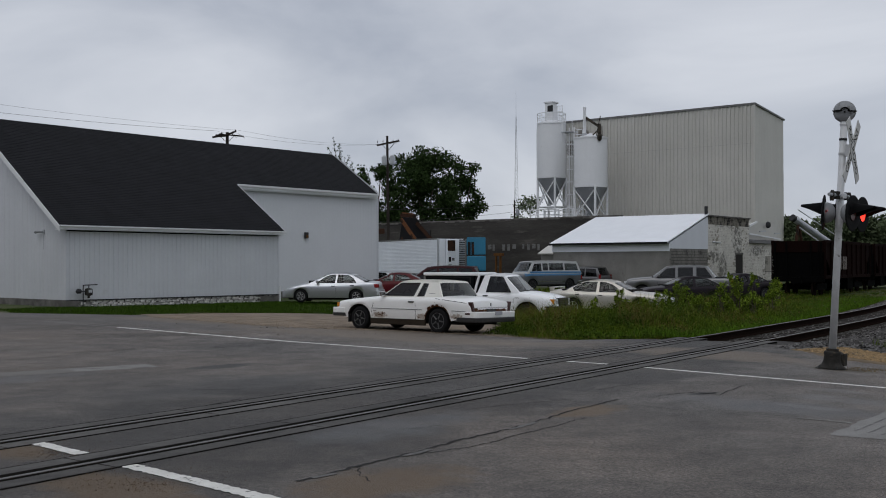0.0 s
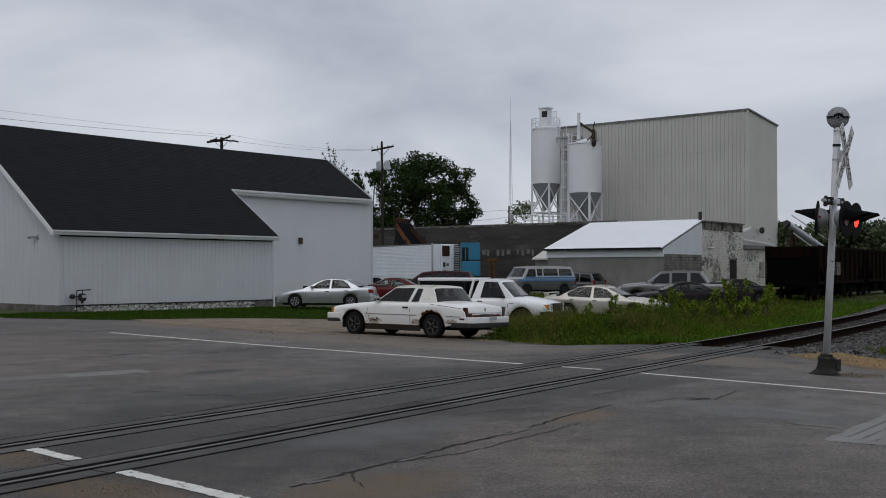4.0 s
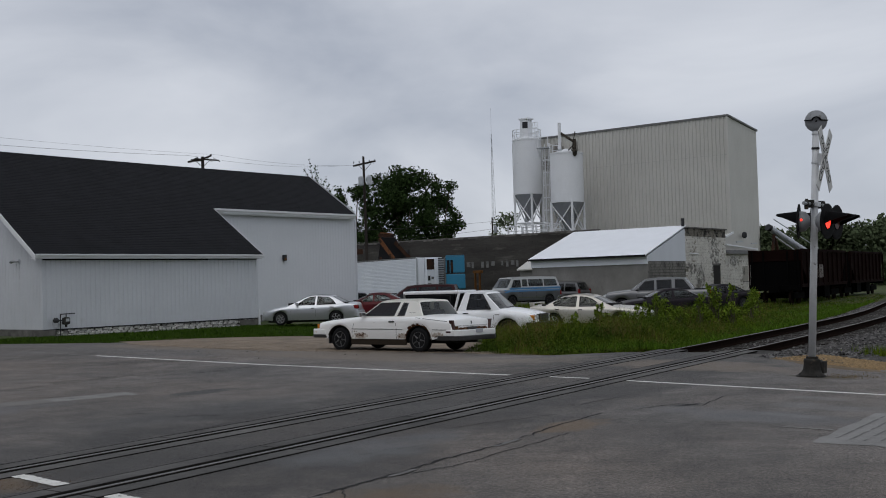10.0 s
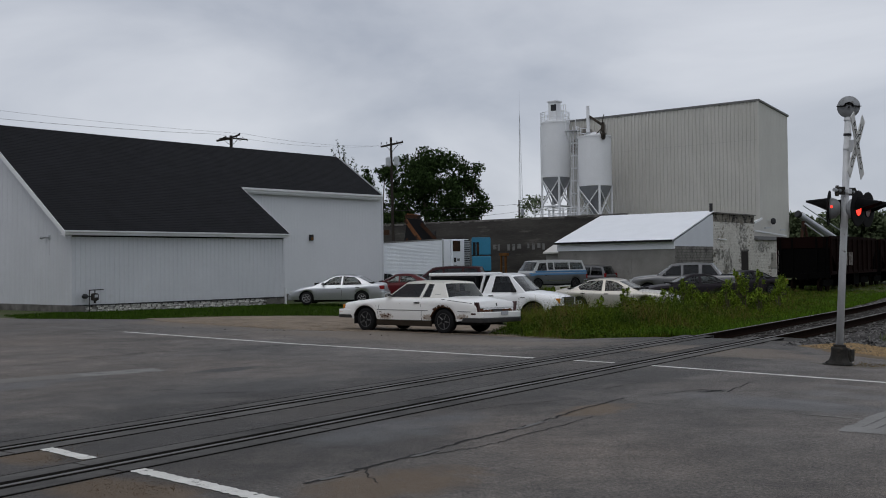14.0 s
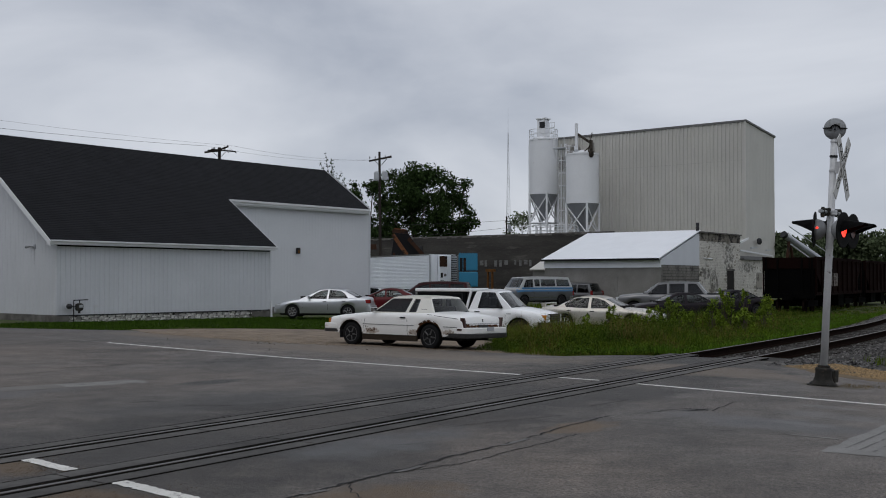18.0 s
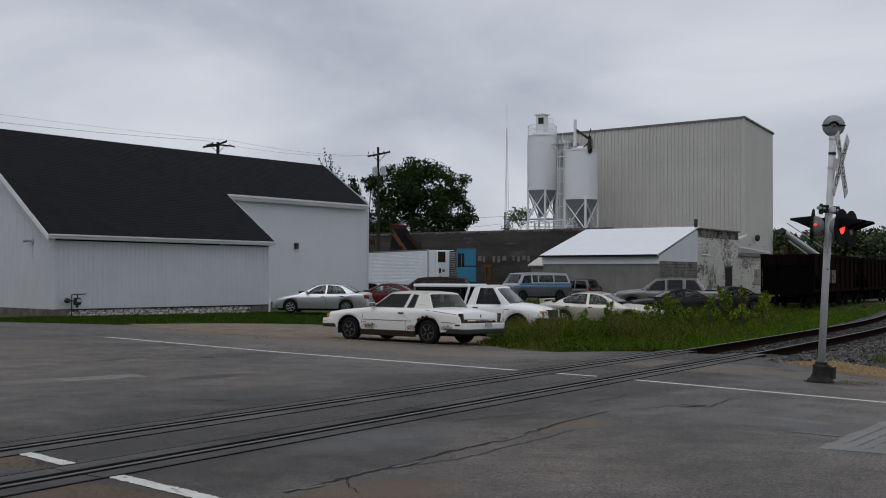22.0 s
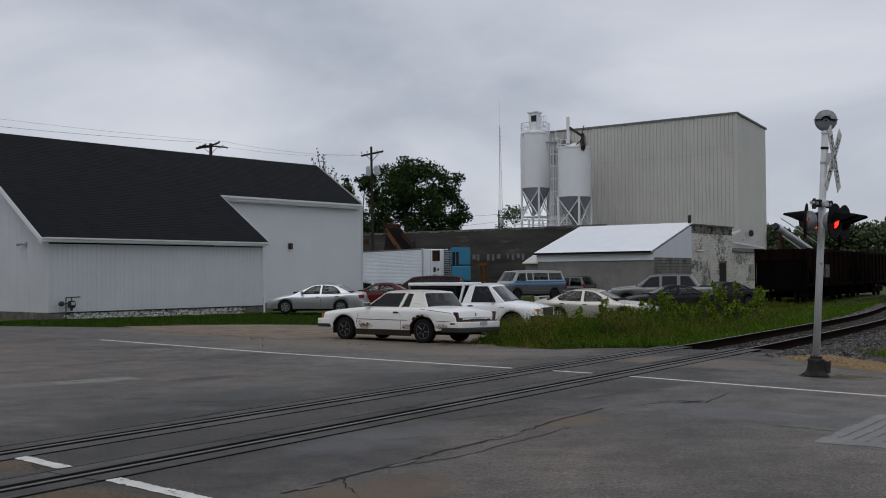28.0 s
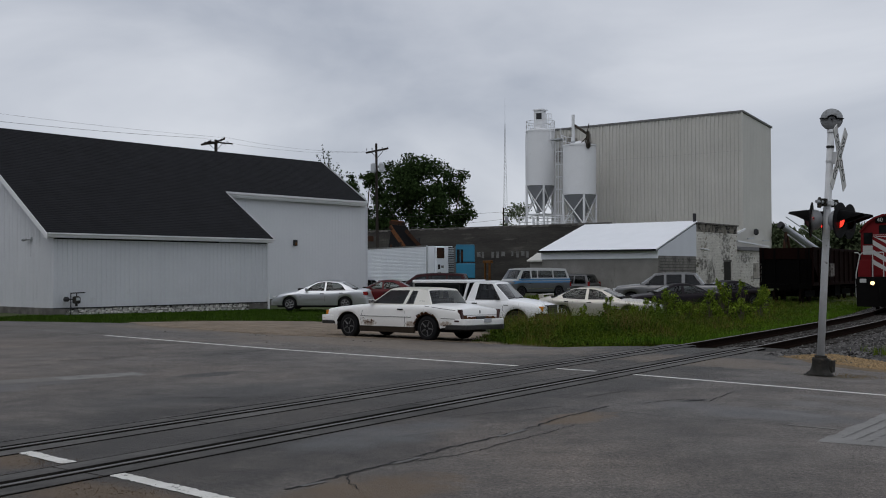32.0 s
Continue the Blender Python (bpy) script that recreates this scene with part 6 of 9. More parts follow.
VAN = dict(nose=2.36, tail=-2.76, yf=1.50, yr=-1.73, tw=0.84, wr=0.36, W=0.98, sill=0.36, tn=0.08, tt=0.03, crown=0.02, shoulder=0.06, smooth=False,
           top=[(-2.76, 1.16), (1.62, 1.16), (1.85, 1.15), (2.22, 1.06), (2.34, 0.98), (2.36, 0.86)],
           gh=dict(yb_r=-2.76, yt_r=-2.46, yt_f=1.42, yb_f=1.98, zb=1.19, zr=2.05, wb=0.945, wr=0.79, paint="van_roof", label="faded pale grey upper body", arc=0.05, arc_low=0.16, end_f=0.07, end_r=0.05, drop=0.08, sill_f=0.17, sill_r=0.25, head=0.93),
           windows=[[(1.56, 1.30), (1.30, 1.80), (0.74, 1.83), (0.74, 1.30)], [(0.60, 1.36), (0.60, 1.83), (0.17, 1.83), (0.17, 1.36)], [(0.05, 1.36), (0.05, 1.83), (-1.18, 1.83), (-1.18, 1.36)], [(-1.31, 1.36), (-1.31, 1.83), (-2.34, 1.81), (-2.46, 1.36)]],
           seams=[[(1.62, 1.1), (1.62, 0.80), (1.1, 0.42)], [(0.67, 1.1), (0.67, 0.42)], [(-0.55, 1.1), (-0.55, 0.42)]], strips=[([(2.15, 1.03), (1.5, 1.09), (-2.70, 1.09)], 0.20, "paint_blue", "blue_stripe"), ([(1.05, 0.58), (-1.25, 0.58)], 0.03, "chrome", "side_moulding")], handles=[(0.85, 0.96)], mirror=(1.45, 1.40), mirror_mat="black_trim", seats=(0.55,), bench=(-0.5, -1.5), rim="steel")
van, S8 = vehicle("passenger_van", 6.36, 74.44, -120.9, "old silver passenger van with a blue stripe", "van", VAN, "paint_van", dz=0.03)
part("stripe_band", fixed((lambda b: b)(box(-0.965, 0.965, -2.72, 1.72, 1.15, 1.275, 0.02))), M["paint_blue"], van, "blue band under the windows")
lamp_box(van, "tail_light", 0.86, 0.965, -2.79, -2.68, 0.72, 1.0, "tail_red")
lamp_box(van, "headlight", 0.50, 0.86, 2.26, 2.375, 0.68, 0.86, "lamp_clear")
part("grille", box(-0.48, 0.48, 2.30, 2.378, 0.68, 0.90, 0.01), M["chrome"], van)
part("hood_stripe", box(-0.80, 0.80, 2.345, 2.37, 0.915, 0.965, 0.006), M["paint_blue"], van)
bumper(van, S8, "front_bumper", True, 0.16, 0.42, 0.60, "chrome")
bumper(van, S8, "rear_bumper", False, 0.14, 0.44, 0.60, "chrome")

PICK = dict(nose=2.22, tail=-2.52, yf=1.26, yr=-1.57, tw=0.75, wr=0.35, W=0.885, sill=0.34, arch=1.20, tn=0.14, tt=0.0, crown=0.03, shoulder=0.12,
            top=[(-2.52, 1.02), (-0.62, 1.02), (-0.5, 1.03), (0.80, 1.04), (1.02, 1.065), (1.5, 1.01), (1.9, 0.94), (2.14, 0.86), (2.22, 0.70)],
            gh=dict(yb_r=-0.53, yt_r=-0.30, yt_f=0.44, yb_f=1.06, zb=1.05, zr=1.69, wb=0.80, wr=0.64, arc=0.06, arc_low=0.18, end_f=0.06, end_r=0.04, sill_f=0.15),
            windows=[[(0.68, 1.065), (0.36, 1.565), (-0.08, 1.575), (-0.19, 1.065)]],
            seams=[[(0.80, 1.0), (0.80, 0.44)], [(-0.33, 1.0), (-0.36, 0.44)], [(-0.55, 1.0), (-0.55, 0.44)]], handles=[(-0.20, 0.94)], mirror=(0.60, 1.13), mirror_mat="black_trim", seats=(-0.12,), rim="steel", glass="auto_glass_dark")
truck, S9 = vehicle("white_pickup", 1.608, 35.40, 114.5, "white pickup truck with a white ladder-framed bed cap", "truck", PICK, "paint_white2")
for xx in (-0.5, 0.12):
    part("wiper", bar((xx, 1.16, 1.075), (xx + 0.5, 1.08, 1.13), 0.02, 0.025), M["black_trim"], truck)
cap = part("cap_roof", box(-0.80, 0.80, -2.52, -0.46, 1.60, 1.71, 0.035), M["paint_white2"], truck, "white bed-cap roof")
part("cap_back_panel", box(-0.76, 0.76, -2.50, -2.47, 1.02, 1.60), M["cabin"], cap)
part("cap_front_panel", box(-0.74, 0.74, -0.62, -0.59, 1.02, 1.60), M["cabin"], cap)
for sx in (-1, 1):
    a, b = sorted((sx * 0.735, sx * 0.765))
    part("cap_side_window", box(a, b, -2.44, -0.66, 1.06, 1.59, 0.004), M["window_dark"], cap, "dark side window of the cap")
    a, b = sorted((sx * 0.765, sx * 0.775))
    part("window_frame", box(a, b, -2.40, -0.78, 1.535, 1.56), M["black_trim"], cap)
    part("window_frame", box(a, b, -0.80, -0.765, 1.08, 1.56), M["black_trim"], cap)
    part("window_frame", box(a, b, -1.86, -1.84, 1.08, 1.56), M["black_trim"], cap)
    part("cap_post", bar((sx * 0.775, -2.47, 1.0), (sx * 0.775, -2.47, 1.62), 0.05, 0.06), M["trim_grey"], cap)
    part("cap_post", bar((sx * 0.785, -0.62, 1.02), (sx * 0.775, -0.44, 1.64), 0.07, 0.07), M["paint_white2"], cap)
lamp_box(truck, "headlight", 0.46, 0.70, 2.06, 2.215, 0.68, 0.85, "lamp_clear")
lamp_box(truck, "turn_lamp", 0.68, 0.79, 1.98, 2.17, 0.68, 0.85, "amber")
grille = part("grille", box(-0.48, 0.48, 2.10, 2.245, 0.62, 0.88, 0.03), M["black_trim"], truck)
for z in (0.68, 0.75, 0.82):
    part("grille_bar", box(-0.44, 0.44, 2.235, 2.255, z, z + 0.02), M["bumper_dark"], grille)
bumper(truck, S9, "front_bumper", True, 0.14, 0.44, 0.62, "black_trim", width=0.86)
part("rear_bumper", box(-0.84, 0.84, -2.66, -2.52, 0.48, 0.62, 0.03), M["chrome"], truck)
lamp_box(truck, "tail_light", 0.80, 0.895, -2.55, -2.46, 0.72, 0.98, "tail_red")
lamp_box(truck, "fender_badge", 0.874, 0.884, 0.84, 1.0, 0.87, 0.895, "trim_grey", bevel=0.001)

CREW = dict(nose=2.82, tail=-2.80, yf=1.85, yr=-1.72, tw=0.85, wr=0.40, W=0.99, sill=0.42, arch=1.2, tn=0.10, tt=0.0, crown=0.03,
            top=[(-2.80, 1.22), (-1.3, 1.22), (-1.1, 1.20), (0.9, 1.20), (1.3, 1.24), (2.2, 1.17), (2.65, 1.10), (2.80, 0.90)],
            gh=dict(yb_r=-2.0, yt_r=-1.50, yt_f=0.55, yb_f=1.45, zb=1.20, zr=1.91, wb=0.91, wr=0.74, arc=0.08, arc_low=0.18, end_f=0.08, end_r=0.05),
            windows=[[(1.10, 1.225), (0.58, 1.70), (0.12, 1.755), (0.12, 1.225)], [(-0.02, 1.225), (-0.02, 1.765), (-0.80, 1.77), (-0.80, 1.225)], [(-0.98, 1.24), (-0.98, 1.77), (-1.42, 1.755), (-1.80, 1.24)]],
            seams=[[(1.05, 1.16), (1.05, 0.56)], [(0.05, 1.17), (0.05, 0.56)], [(-0.9, 1.17), (-0.9, 0.75)]], handles=[(0.2, 1.05), (-0.7, 1.05)], mirror=(0.95, 1.32), seats=(0.1,), bench=(-0.75,), rim="light", glass="auto_glass_dark")
crew, S10 = vehicle("silver_pickup", 12.2, 56.8, -76, "silver crew-cab pickup truck with a dark sloping rear window", "truck", CREW, "paint_silver2")
part("bed_cover", box(-0.86, 0.86, -2.72, -1.95, 1.22, 1.27, 0.015), M["black_trim"], crew, "dark bed cover")
lamp_box(crew, "headlight", 0.5, 0.9, 2.62, 2.83, 0.86, 1.04, "lamp_clear")
bumper(crew, S10, "front_bumper", True, 0.16, 0.5, 0.72, "chrome")
lamp_box(crew, "tail_light", 0.86, 1.0, -2.83, -2.72, 0.8, 1.2, "tail_red")


# ---- crossing signal ----
SX, SY = 5.8, 16.1
M["cast"] = mat("weathered_cast_base", (0.050, 0.047, 0.042), 0.8, 0.1, var=0.35, scale=5, color2=(0.018, 0.017, 0.015), spots=(0.085, 0.065, 0.045), spot_at=0.6, spot_scale=7)
signal = thing("crossing_signal", heading(SX, SY, lie(SX, SY), -47.8) @ pose(0, 0, 0, 3.1, 0.5, 0), "silver railway crossing signal with crossbuck, bell and flashing red lamps", "signal")
part("base_plate", slab([(0.235 * math.cos(a) * q, 0.235 * math.sin(a) * q) for a, q in [(k * math.tau / 16, 1.0 if k % 4 else 0.93) for k in range(16)]], -0.06, 0.018), M["cast"], signal, "wide rusty foot plate")
part("base", fixed(lathe([(0.205, 0.015), (0.195, 0.04), (0.150, 0.075), (0.128, 0.13), (0.120, 0.22), (0.128, 0.255), (0.118, 0.275), (0.085, 0.285)], 20)), M["cast"], signal, "flared cast metal base", smooth=True)
for k in range(4):
    a = radians(45 + 90 * k)
    part("anchor_bolt", lathe([(0.022, 0.015), (0.022, 0.04), (0.010, 0.042), (0.010, 0.06)], 6), M["steel_dark"], signal).matrix_basis = pose(0.185 * math.cos(a), 0.185 * math.sin(a), 0)
junction = part("junction_box", fixed((lambda b: (b.transform(Matrix.Translation((0.115, -0.05, 0.155)) @ Matrix.Rotation(radians(90), 4, "Y") @ Matrix.Rotation(radians(90), 4, "Z")), b)[1])(lathe([(0.105, -0.075), (0.110, -0.05), (0.110, 0.05), (0.095, 0.07), (0.04, 0.078)], 18))), M["cast"], signal, "rounded cast junction box", smooth=True)
part("box_lid", box(0.05, 0.19, -0.165, -0.13, 0.06, 0.25, 0.02), M["cast"], junction, "bolted lid")
part("collar", lathe([(0.070, 0.27), (0.092, 0.275), (0.092, 0.315), (0.070, 0.32)], 18), M["cast"], signal, "clamped collar ring")
part("pole", rod((0, 0, 0.03), (0, 0, 3.82), 0.056, 0.052, 18), M["signal_silver"], signal, smooth=True)
for z in (2.12, 3.30, 3.52):
    part("pole_band", lathe([(0.058, z - 0.018), (0.060, z), (0.058, z + 0.018)], 18), M["steel_dark"] if z > 3.4 else M["signal_silver"], signal)
# bell: a round gong that looks towards the road
bell = part("bell", (lambda b: (b.transform(Matrix.Translation((0, 0, 3.92)) @ Matrix.Rotation(radians(90), 4, "X")), fixed(b))[1])(lathe([(0.02, -0.13), (0.10, -0.12), (0.150, -0.075), (0.165, -0.01), (0.165, 0.03), (0.150, 0.055), (0.08, 0.085), (0.02, 0.10)], 30)), M["housing_grey"], signal, "round dull silver warning bell", smooth=True)
bell.matrix_basis = Matrix.Translation((0, 0, 3.942)) @ Matrix.Rotation(radians(-66), 4, "Z") @ Matrix.Translation((0, 0, -3.92))
lip = [(-0.165, 0.0), (-0.06, 0.0), (-0.05, 0.03), (0.0, 0.05), (0.05, 0.03), (0.06, 0.0), (0.165, 0.0)]
bm = bmesh.new()
for (xa, za), (xb, zb) in zip(lip, lip[1:]):
    bar((xa, -0.045 - 0.075 * (1 - min(1, abs(xa) / 0.165) ** 2), 3.925 + za), (xb, -0.045 - 0.075 * (1 - min(1, abs(xb) / 0.165) ** 2), 3.925 + zb), 0.05, 0.012, bm)
o = part("bell_rim", bm, M["signal_black"], bell)
part("bell_bolt", rod((0, -0.10, 3.905), (0, -0.145, 3.905), 0.012, seg=8), M["signal_black"], bell)
part("pole_cap", lathe([(0.064, 3.74), (0.05, 3.80), (0.03, 3.84)], 14), M["signal_silver"], signal)


def lettered(text, size, material, parent, m):
    cu = bpy.data.curves.new("lettering", "FONT")
    cu.body, cu.size, cu.align_x, cu.align_y, cu.extrude = text, size, "CENTER", "CENTER", 0.001
    tmp = new("lettering", cu)
    me = bpy.data.meshes.new_from_object(tmp)
    bpy.data.objects.remove(tmp)
    me.materials.clear()
    me.materials.append(material)
    ob = new("lettering", me)
    ob.parent, ob.matrix_basis = parent, m
    return ob


M["letter_black"] = mat("faded_black_letter_paint", (0.045, 0.044, 0.043), 0.7, var=0.3, scale=9)
M["sign_white"] = mat("weathered_sign_white", (0.60, 0.60, 0.585), 0.6, var=0.1, scale=6, spots=(0.3, 0.29, 0.27), spot_at=0.62, spot_scale=9)
for k, (word, ang) in enumerate((("CROSSING", 56), ("RAILROAD", -56))):
    blade = part("crossbuck_blade", box(-0.54, 0.54, -0.012, 0.0, -0.088, 0.088, 0.004), M["sign_white"], signal, "white crossbuck blade with black letters")
    blade.matrix_basis = pose(-0.04, -0.150 - 0.016 * k, 3.34, 0, 0, 4.7) @ Matrix.Rotation(radians(-ang), 4, "Y")
    lettered(word, 0.17, M["letter_black"], blade, pose(0, -0.0135, 0, 90, 0, 0))
part("sign_bracket", box(-0.03, 0.03, -0.15, -0.04, 3.26, 3.44, 0.004), M["signal_silver"], signal)
part("cross_arm", rod((-0.42, 0, 2.66), (0.42, 0, 2.66), 0.027, seg=12), M["galv"], signal)
part("arm_clamp", box(-0.07, 0.07, -0.075, 0.075, 2.62, 2.70, 0.012), M["signal_silver"], signal)
for x in (-0.16, 0.14):
    part("arm_bracket", box(x - 0.035, x + 0.035, -0.05, 0.05, 2.60, 2.72, 0.01), M["cast"], signal, "dark bolted bracket")
    part("bolt", rod((x, -0.05, 2.66), (x, -0.075, 2.66), 0.014, seg=6), M["galv"], signal)
for x in (-0.31, 0.34):
    part("arm_end", lathe([(0.028, 2.57), (0.034, 2.61), (0.034, 2.69), (0.02, 2.73)], 12), M["cast"], signal).matrix_basis = pose(x, 0, 0)

M["red_off"] = mat("unlit_red_lens", (0.10, 0.008, 0.007), 0.3)
FLASH_A, FLASH_B = [], []


def lamp_unit(x, y, face, beats, peep=False):
    """One flasher: black target disc, silver housing, hood, and a lens that turns its lit side out."""
    u = part("target_disc", (lambda b: (b.transform(Matrix.Rotation(radians(90), 4, "X")), fixed(b))[1])(lathe([(0.27, -0.006), (0.27, 0.006), (0.25, 0.012), (0.168, 0.012), (0.122, 0.004)], 36)), M["signal_black"], signal, "round black target disc")
    u.matrix_basis = pose(x, y, 2.39, 0, 0, 0 if face < 0 else 197)
    part("housing", (lambda b: (b.transform(Matrix.Rotation(radians(90), 4, "X")), fixed(b))[1])(lathe([(0.158, -0.012), (0.158, -0.05), (0.145, -0.10), (0.09, -0.15), (0.04, -0.16)], 24)), M["housing_grey"], u, "grey lamp housing", smooth=True)
    bm = bmesh.new()
    n, deep = 16, 0.33
    rows = []
    for j in range(7):
        t = j / 6
        ring = []
        for i in range(n + 1):
            spread_ = radians(112) * (1 - 0.62 * t)
            a = radians(90) - spread_ + 2 * spread_ * i / n
            q = 0.150 - 0.01 * t
            ring.append(bm.verts.new((q * math.cos(a), -deep * t, q * math.sin(a) + 0.01 - 0.035 * t)))
        rows.append(ring)
    for a, b in zip(rows, rows[1:]):
        for i in range(n):
            bm.faces.new((a[i], a[i + 1], b[i + 1], b[i]))
    bmesh.ops.solidify(bm, geom=bm.faces[:], thickness=0.004)
    part("hood", fixed(bm), M["signal_black"], u, "long black visor", smooth=True)
    # a flat lens in a black rim: one face lit, the other dark
    bm = bmesh.new()
    n = 28
    for y, back in ((-0.005, 0), (0.005, 1)):
        ring = [bm.verts.new((0.11 * math.cos(k * math.tau / n), y, 0.11 * math.sin(k * math.tau / n))) for k in range(n)]
        f = bm.faces.new(ring if back == 0 else ring[::-1])
        f.material_index = 1 - back
    rim = [[bm.verts.new((q * math.cos(k * math.tau / n), y, q * math.sin(k * math.tau / n))) for k in range(n)] for q, y in ((0.109, -0.005), (0.110, -0.012), (0.120, -0.012), (0.120, 0.012), (0.110, 0.012), (0.109, 0.005))]
    for p, q in zip(rim, rim[1:]):
        for k in range(n):
            bm.faces.new((p[k], p[(k + 1) % n], q[(k + 1) % n], q[k])).material_index = 2
    bm.normal_update()
    lens = part("lens", bm, [M["red_off"], M["red_lit"], M["signal_black"]], u, "round red lens")
    beats.append((lens, Vector((0, -0.004, 0))))
    if peep:
        bm = lathe([(0.019, 0.001), (0.015, 0.006), (0.004, 0.008)], 12)
        for f in bm.faces:
            f.material_index = 1
        b2 = lathe([(0.019, -0.001), (0.015, -0.006), (0.004, -0.008)][::-1], 12)
        me = bpy.data.meshes.new("tmp")
        b2.to_mesh(me)
        b2.free()
        bm.from_mesh(me)
        bpy.data.meshes.remove(me)
        bm.transform(Matrix.Rotation(radians(90), 4, "X"))
        e = part("peephole", fixed(bm), [M["red_off"], M["red_lit"]], u, "small red side indicator")
        beats.append((e, Vector((0.160, 0.05, 0.02)), 90))
    return u


lamp_unit(-0.20, -0.28, -1, FLASH_B)
lamp_unit(0.30, -0.23, -1, FLASH_A)
lamp_unit(-0.20, 0.16, 1, FLASH_B, peep=True)
lamp_unit(0.30, 0.16, 1, FLASH_A)


def flash_rows(place, first_on, on_for, every, turn=0.0):
    """Rows for a lens that turns half round about its upright axis: lit side out while on."""
    out = []
    base = pose(*place, 0, 0, turn)
    edges, t = [], first_on
    while t < 33:
        edges.append((t, 0, 180))
        edges.append((t + on_for, 180, 360))
        t += every
    now = 180.0 if first_on < 0 else 0.0
    out.append((0.0, base @ pose(0, 0, 0, 0, 0, 180 + now)))
    for t, a, b in edges:
        for k in range(4):
            q = (math.floor((t - 0.05) * 30 + 0.5) + k) / 30
            if 0.04 < q < 31.96:
                out.append((q, base @ pose(0, 0, 0, 0, 0, 180 + a + (b - a) * k / 3)))
                now = a + (b - a) * k / 3
    out.append((32.0, base @ pose(0, 0, 0, 0, 0, 180 + now)))
    return out


# ---- locomotive ----
M["loco_red"] = mat("red_engine_paint", (0.125, 0.006, 0.008), 0.6, var=0.12, scale=1.2, spots=(0.09, 0.012, 0.012), spot_at=0.64, spot_scale=3, spec=0.12)
M["loco_white"] = mat("dirty_white_engine_paint", (0.42, 0.42, 0.41), 0.5, var=0.1, scale=2)
M["loco_black"] = mat("black_underframe", (0.006, 0.0056, 0.0055), 0.9, var=0.25, scale=3, spec=0.05)
M["loco_grey"] = mat("grey_engine_panel", (0.22, 0.23, 0.24), 0.5, var=0.1, scale=2)
engine = thing("locomotive", heading(0, 0, 0, 180), "red diesel locomotive with white-striped nose and lit headlights", "locomotive")
# own space: +y ahead, rail top at z = 0, front end at y = 0
part("frame", box(-1.45, 1.45, -16.6, -0.25, 1.0, 1.42, 0.03), M["loco_black"], engine, "black underframe")
part("pilot", fixed(side_slab([(-1.4, 0.16), (1.4, 0.16), (1.45, 1.35), (-1.45, 1.35)], -0.32, -0.06)), M["loco_black"], engine, "black pilot plate")
part("coupler", box(-0.14, 0.14, -0.2, 0.55, 0.74, 1.0, 0.04), M["loco_black"], engine)
for x in (-0.5, 0.5):
    part("air_hose", rod((x, 0.0, 1.0), (x * 0.9, 0.18, 0.45), 0.03, seg=8), M["loco_black"], engine)
for side in (-1, 1):
    for k in range(3):
        a, b = sorted((side * 0.95, side * 1.43))
        part("step", box(a, b, -0.55, -0.12, 0.35 + 0.36 * k, 0.38 + 0.36 * k, 0.004), M["loco_black"], engine)
    part("ditch_light_housing", box(side * 0.78 - 0.13, side * 0.78 + 0.13, -0.12, 0.02, 1.04, 1.28, 0.02), M["loco_black"], engine)
    part("ditch_light", (lambda b: (b.transform(Matrix.Translation((side * 0.78, 0.02, 1.16)) @ Matrix.Rotation(radians(-90), 4, "X")), fixed(b))[1])(lathe([(0.085, 0.0), (0.07, 0.025), (0.02, 0.035)], 18)), M["head_lit"], engine, "lit ditch light")
    part("marker_plate", box(side * 1.16 - 0.13, side * 1.16 + 0.13, -0.07, -0.045, 1.18, 1.34, 0.004), M["loco_white"], engine)
    # white handrail that bends out at the corner
    bm = rod((side * 1.44, -0.15, 0.55), (side * 1.44, -0.15, 1.55), 0.022, seg=8)
    rod((side * 1.44, -0.15, 1.55), (side * 1.28, -0.15, 2.36), 0.022, seg=8, bm=bm)
    rod((side * 1.28, -0.15, 2.36), (side * 1.34, -0.15, 2.44), 0.022, seg=8, bm=bm)
    rod((side * 1.34, -0.15, 2.44), (side * 1.50, -0.15, 2.46), 0.022, seg=8, bm=bm)
    part("corner_handrail", bm, M["loco_white"], engine, "white corner handrail")
    bm = rod((side * 1.26, -0.15, 2.36), (side * 1.18, -0.15, 2.46), 0.022, seg=8)
    rod((side * 1.18, -0.15, 2.46), (side * 0.35, -0.15, 2.46), 0.022, seg=8, bm=bm)
    part("front_handrail", bm, M["loco_white"], engine, "white front handrail")
    for x in (0.35, 0.78):
        part("handrail_post", rod((side * x, -0.15, 1.42), (side * x, -0.15, 2.46), 0.02, seg=8), M["loco_white"], engine)
    for k in range(9):
        part("handrail_post", rod((side * 1.42, -4.4 - k * 1.45, 1.42), (side * 1.42, -4.4 - k * 1.45, 2.4), 0.02, seg=8), M["loco_white"], engine)
    part("side_handrail", rod((side * 1.42, -4.4, 2.4), (side * 1.42, -16.2, 2.4), 0.02, seg=8), M["loco_white"], engine)
    # trucks and wheels
    for yc in (-3.3, -13.3):
        a, b = sorted((side * 0.92, side * 1.12))
        part("truck_frame", box(a, b, yc - 1.9, yc + 1.9, 0.42, 0.82, 0.05), M["loco_black"], engine)
        for dy in (-1.3, 1.3):
            w = part("wheel", (lambda q: (q.transform(Matrix.Translation((side * 0.76, yc + dy, 0.51)) @ Matrix.Rotation(radians(90), 4, "Y")), fixed(q))[1])(lathe([(0.51, -0.06), (0.51, 0.06), (0.42, 0.05), (0.1, 0.07)], 28)), M["rail_rust"], engine)
part("fuel_tank", box(-1.2, 1.2, -10.6, -6.0, 0.3, 1.0, 0.08), M["loco_black"], engine)
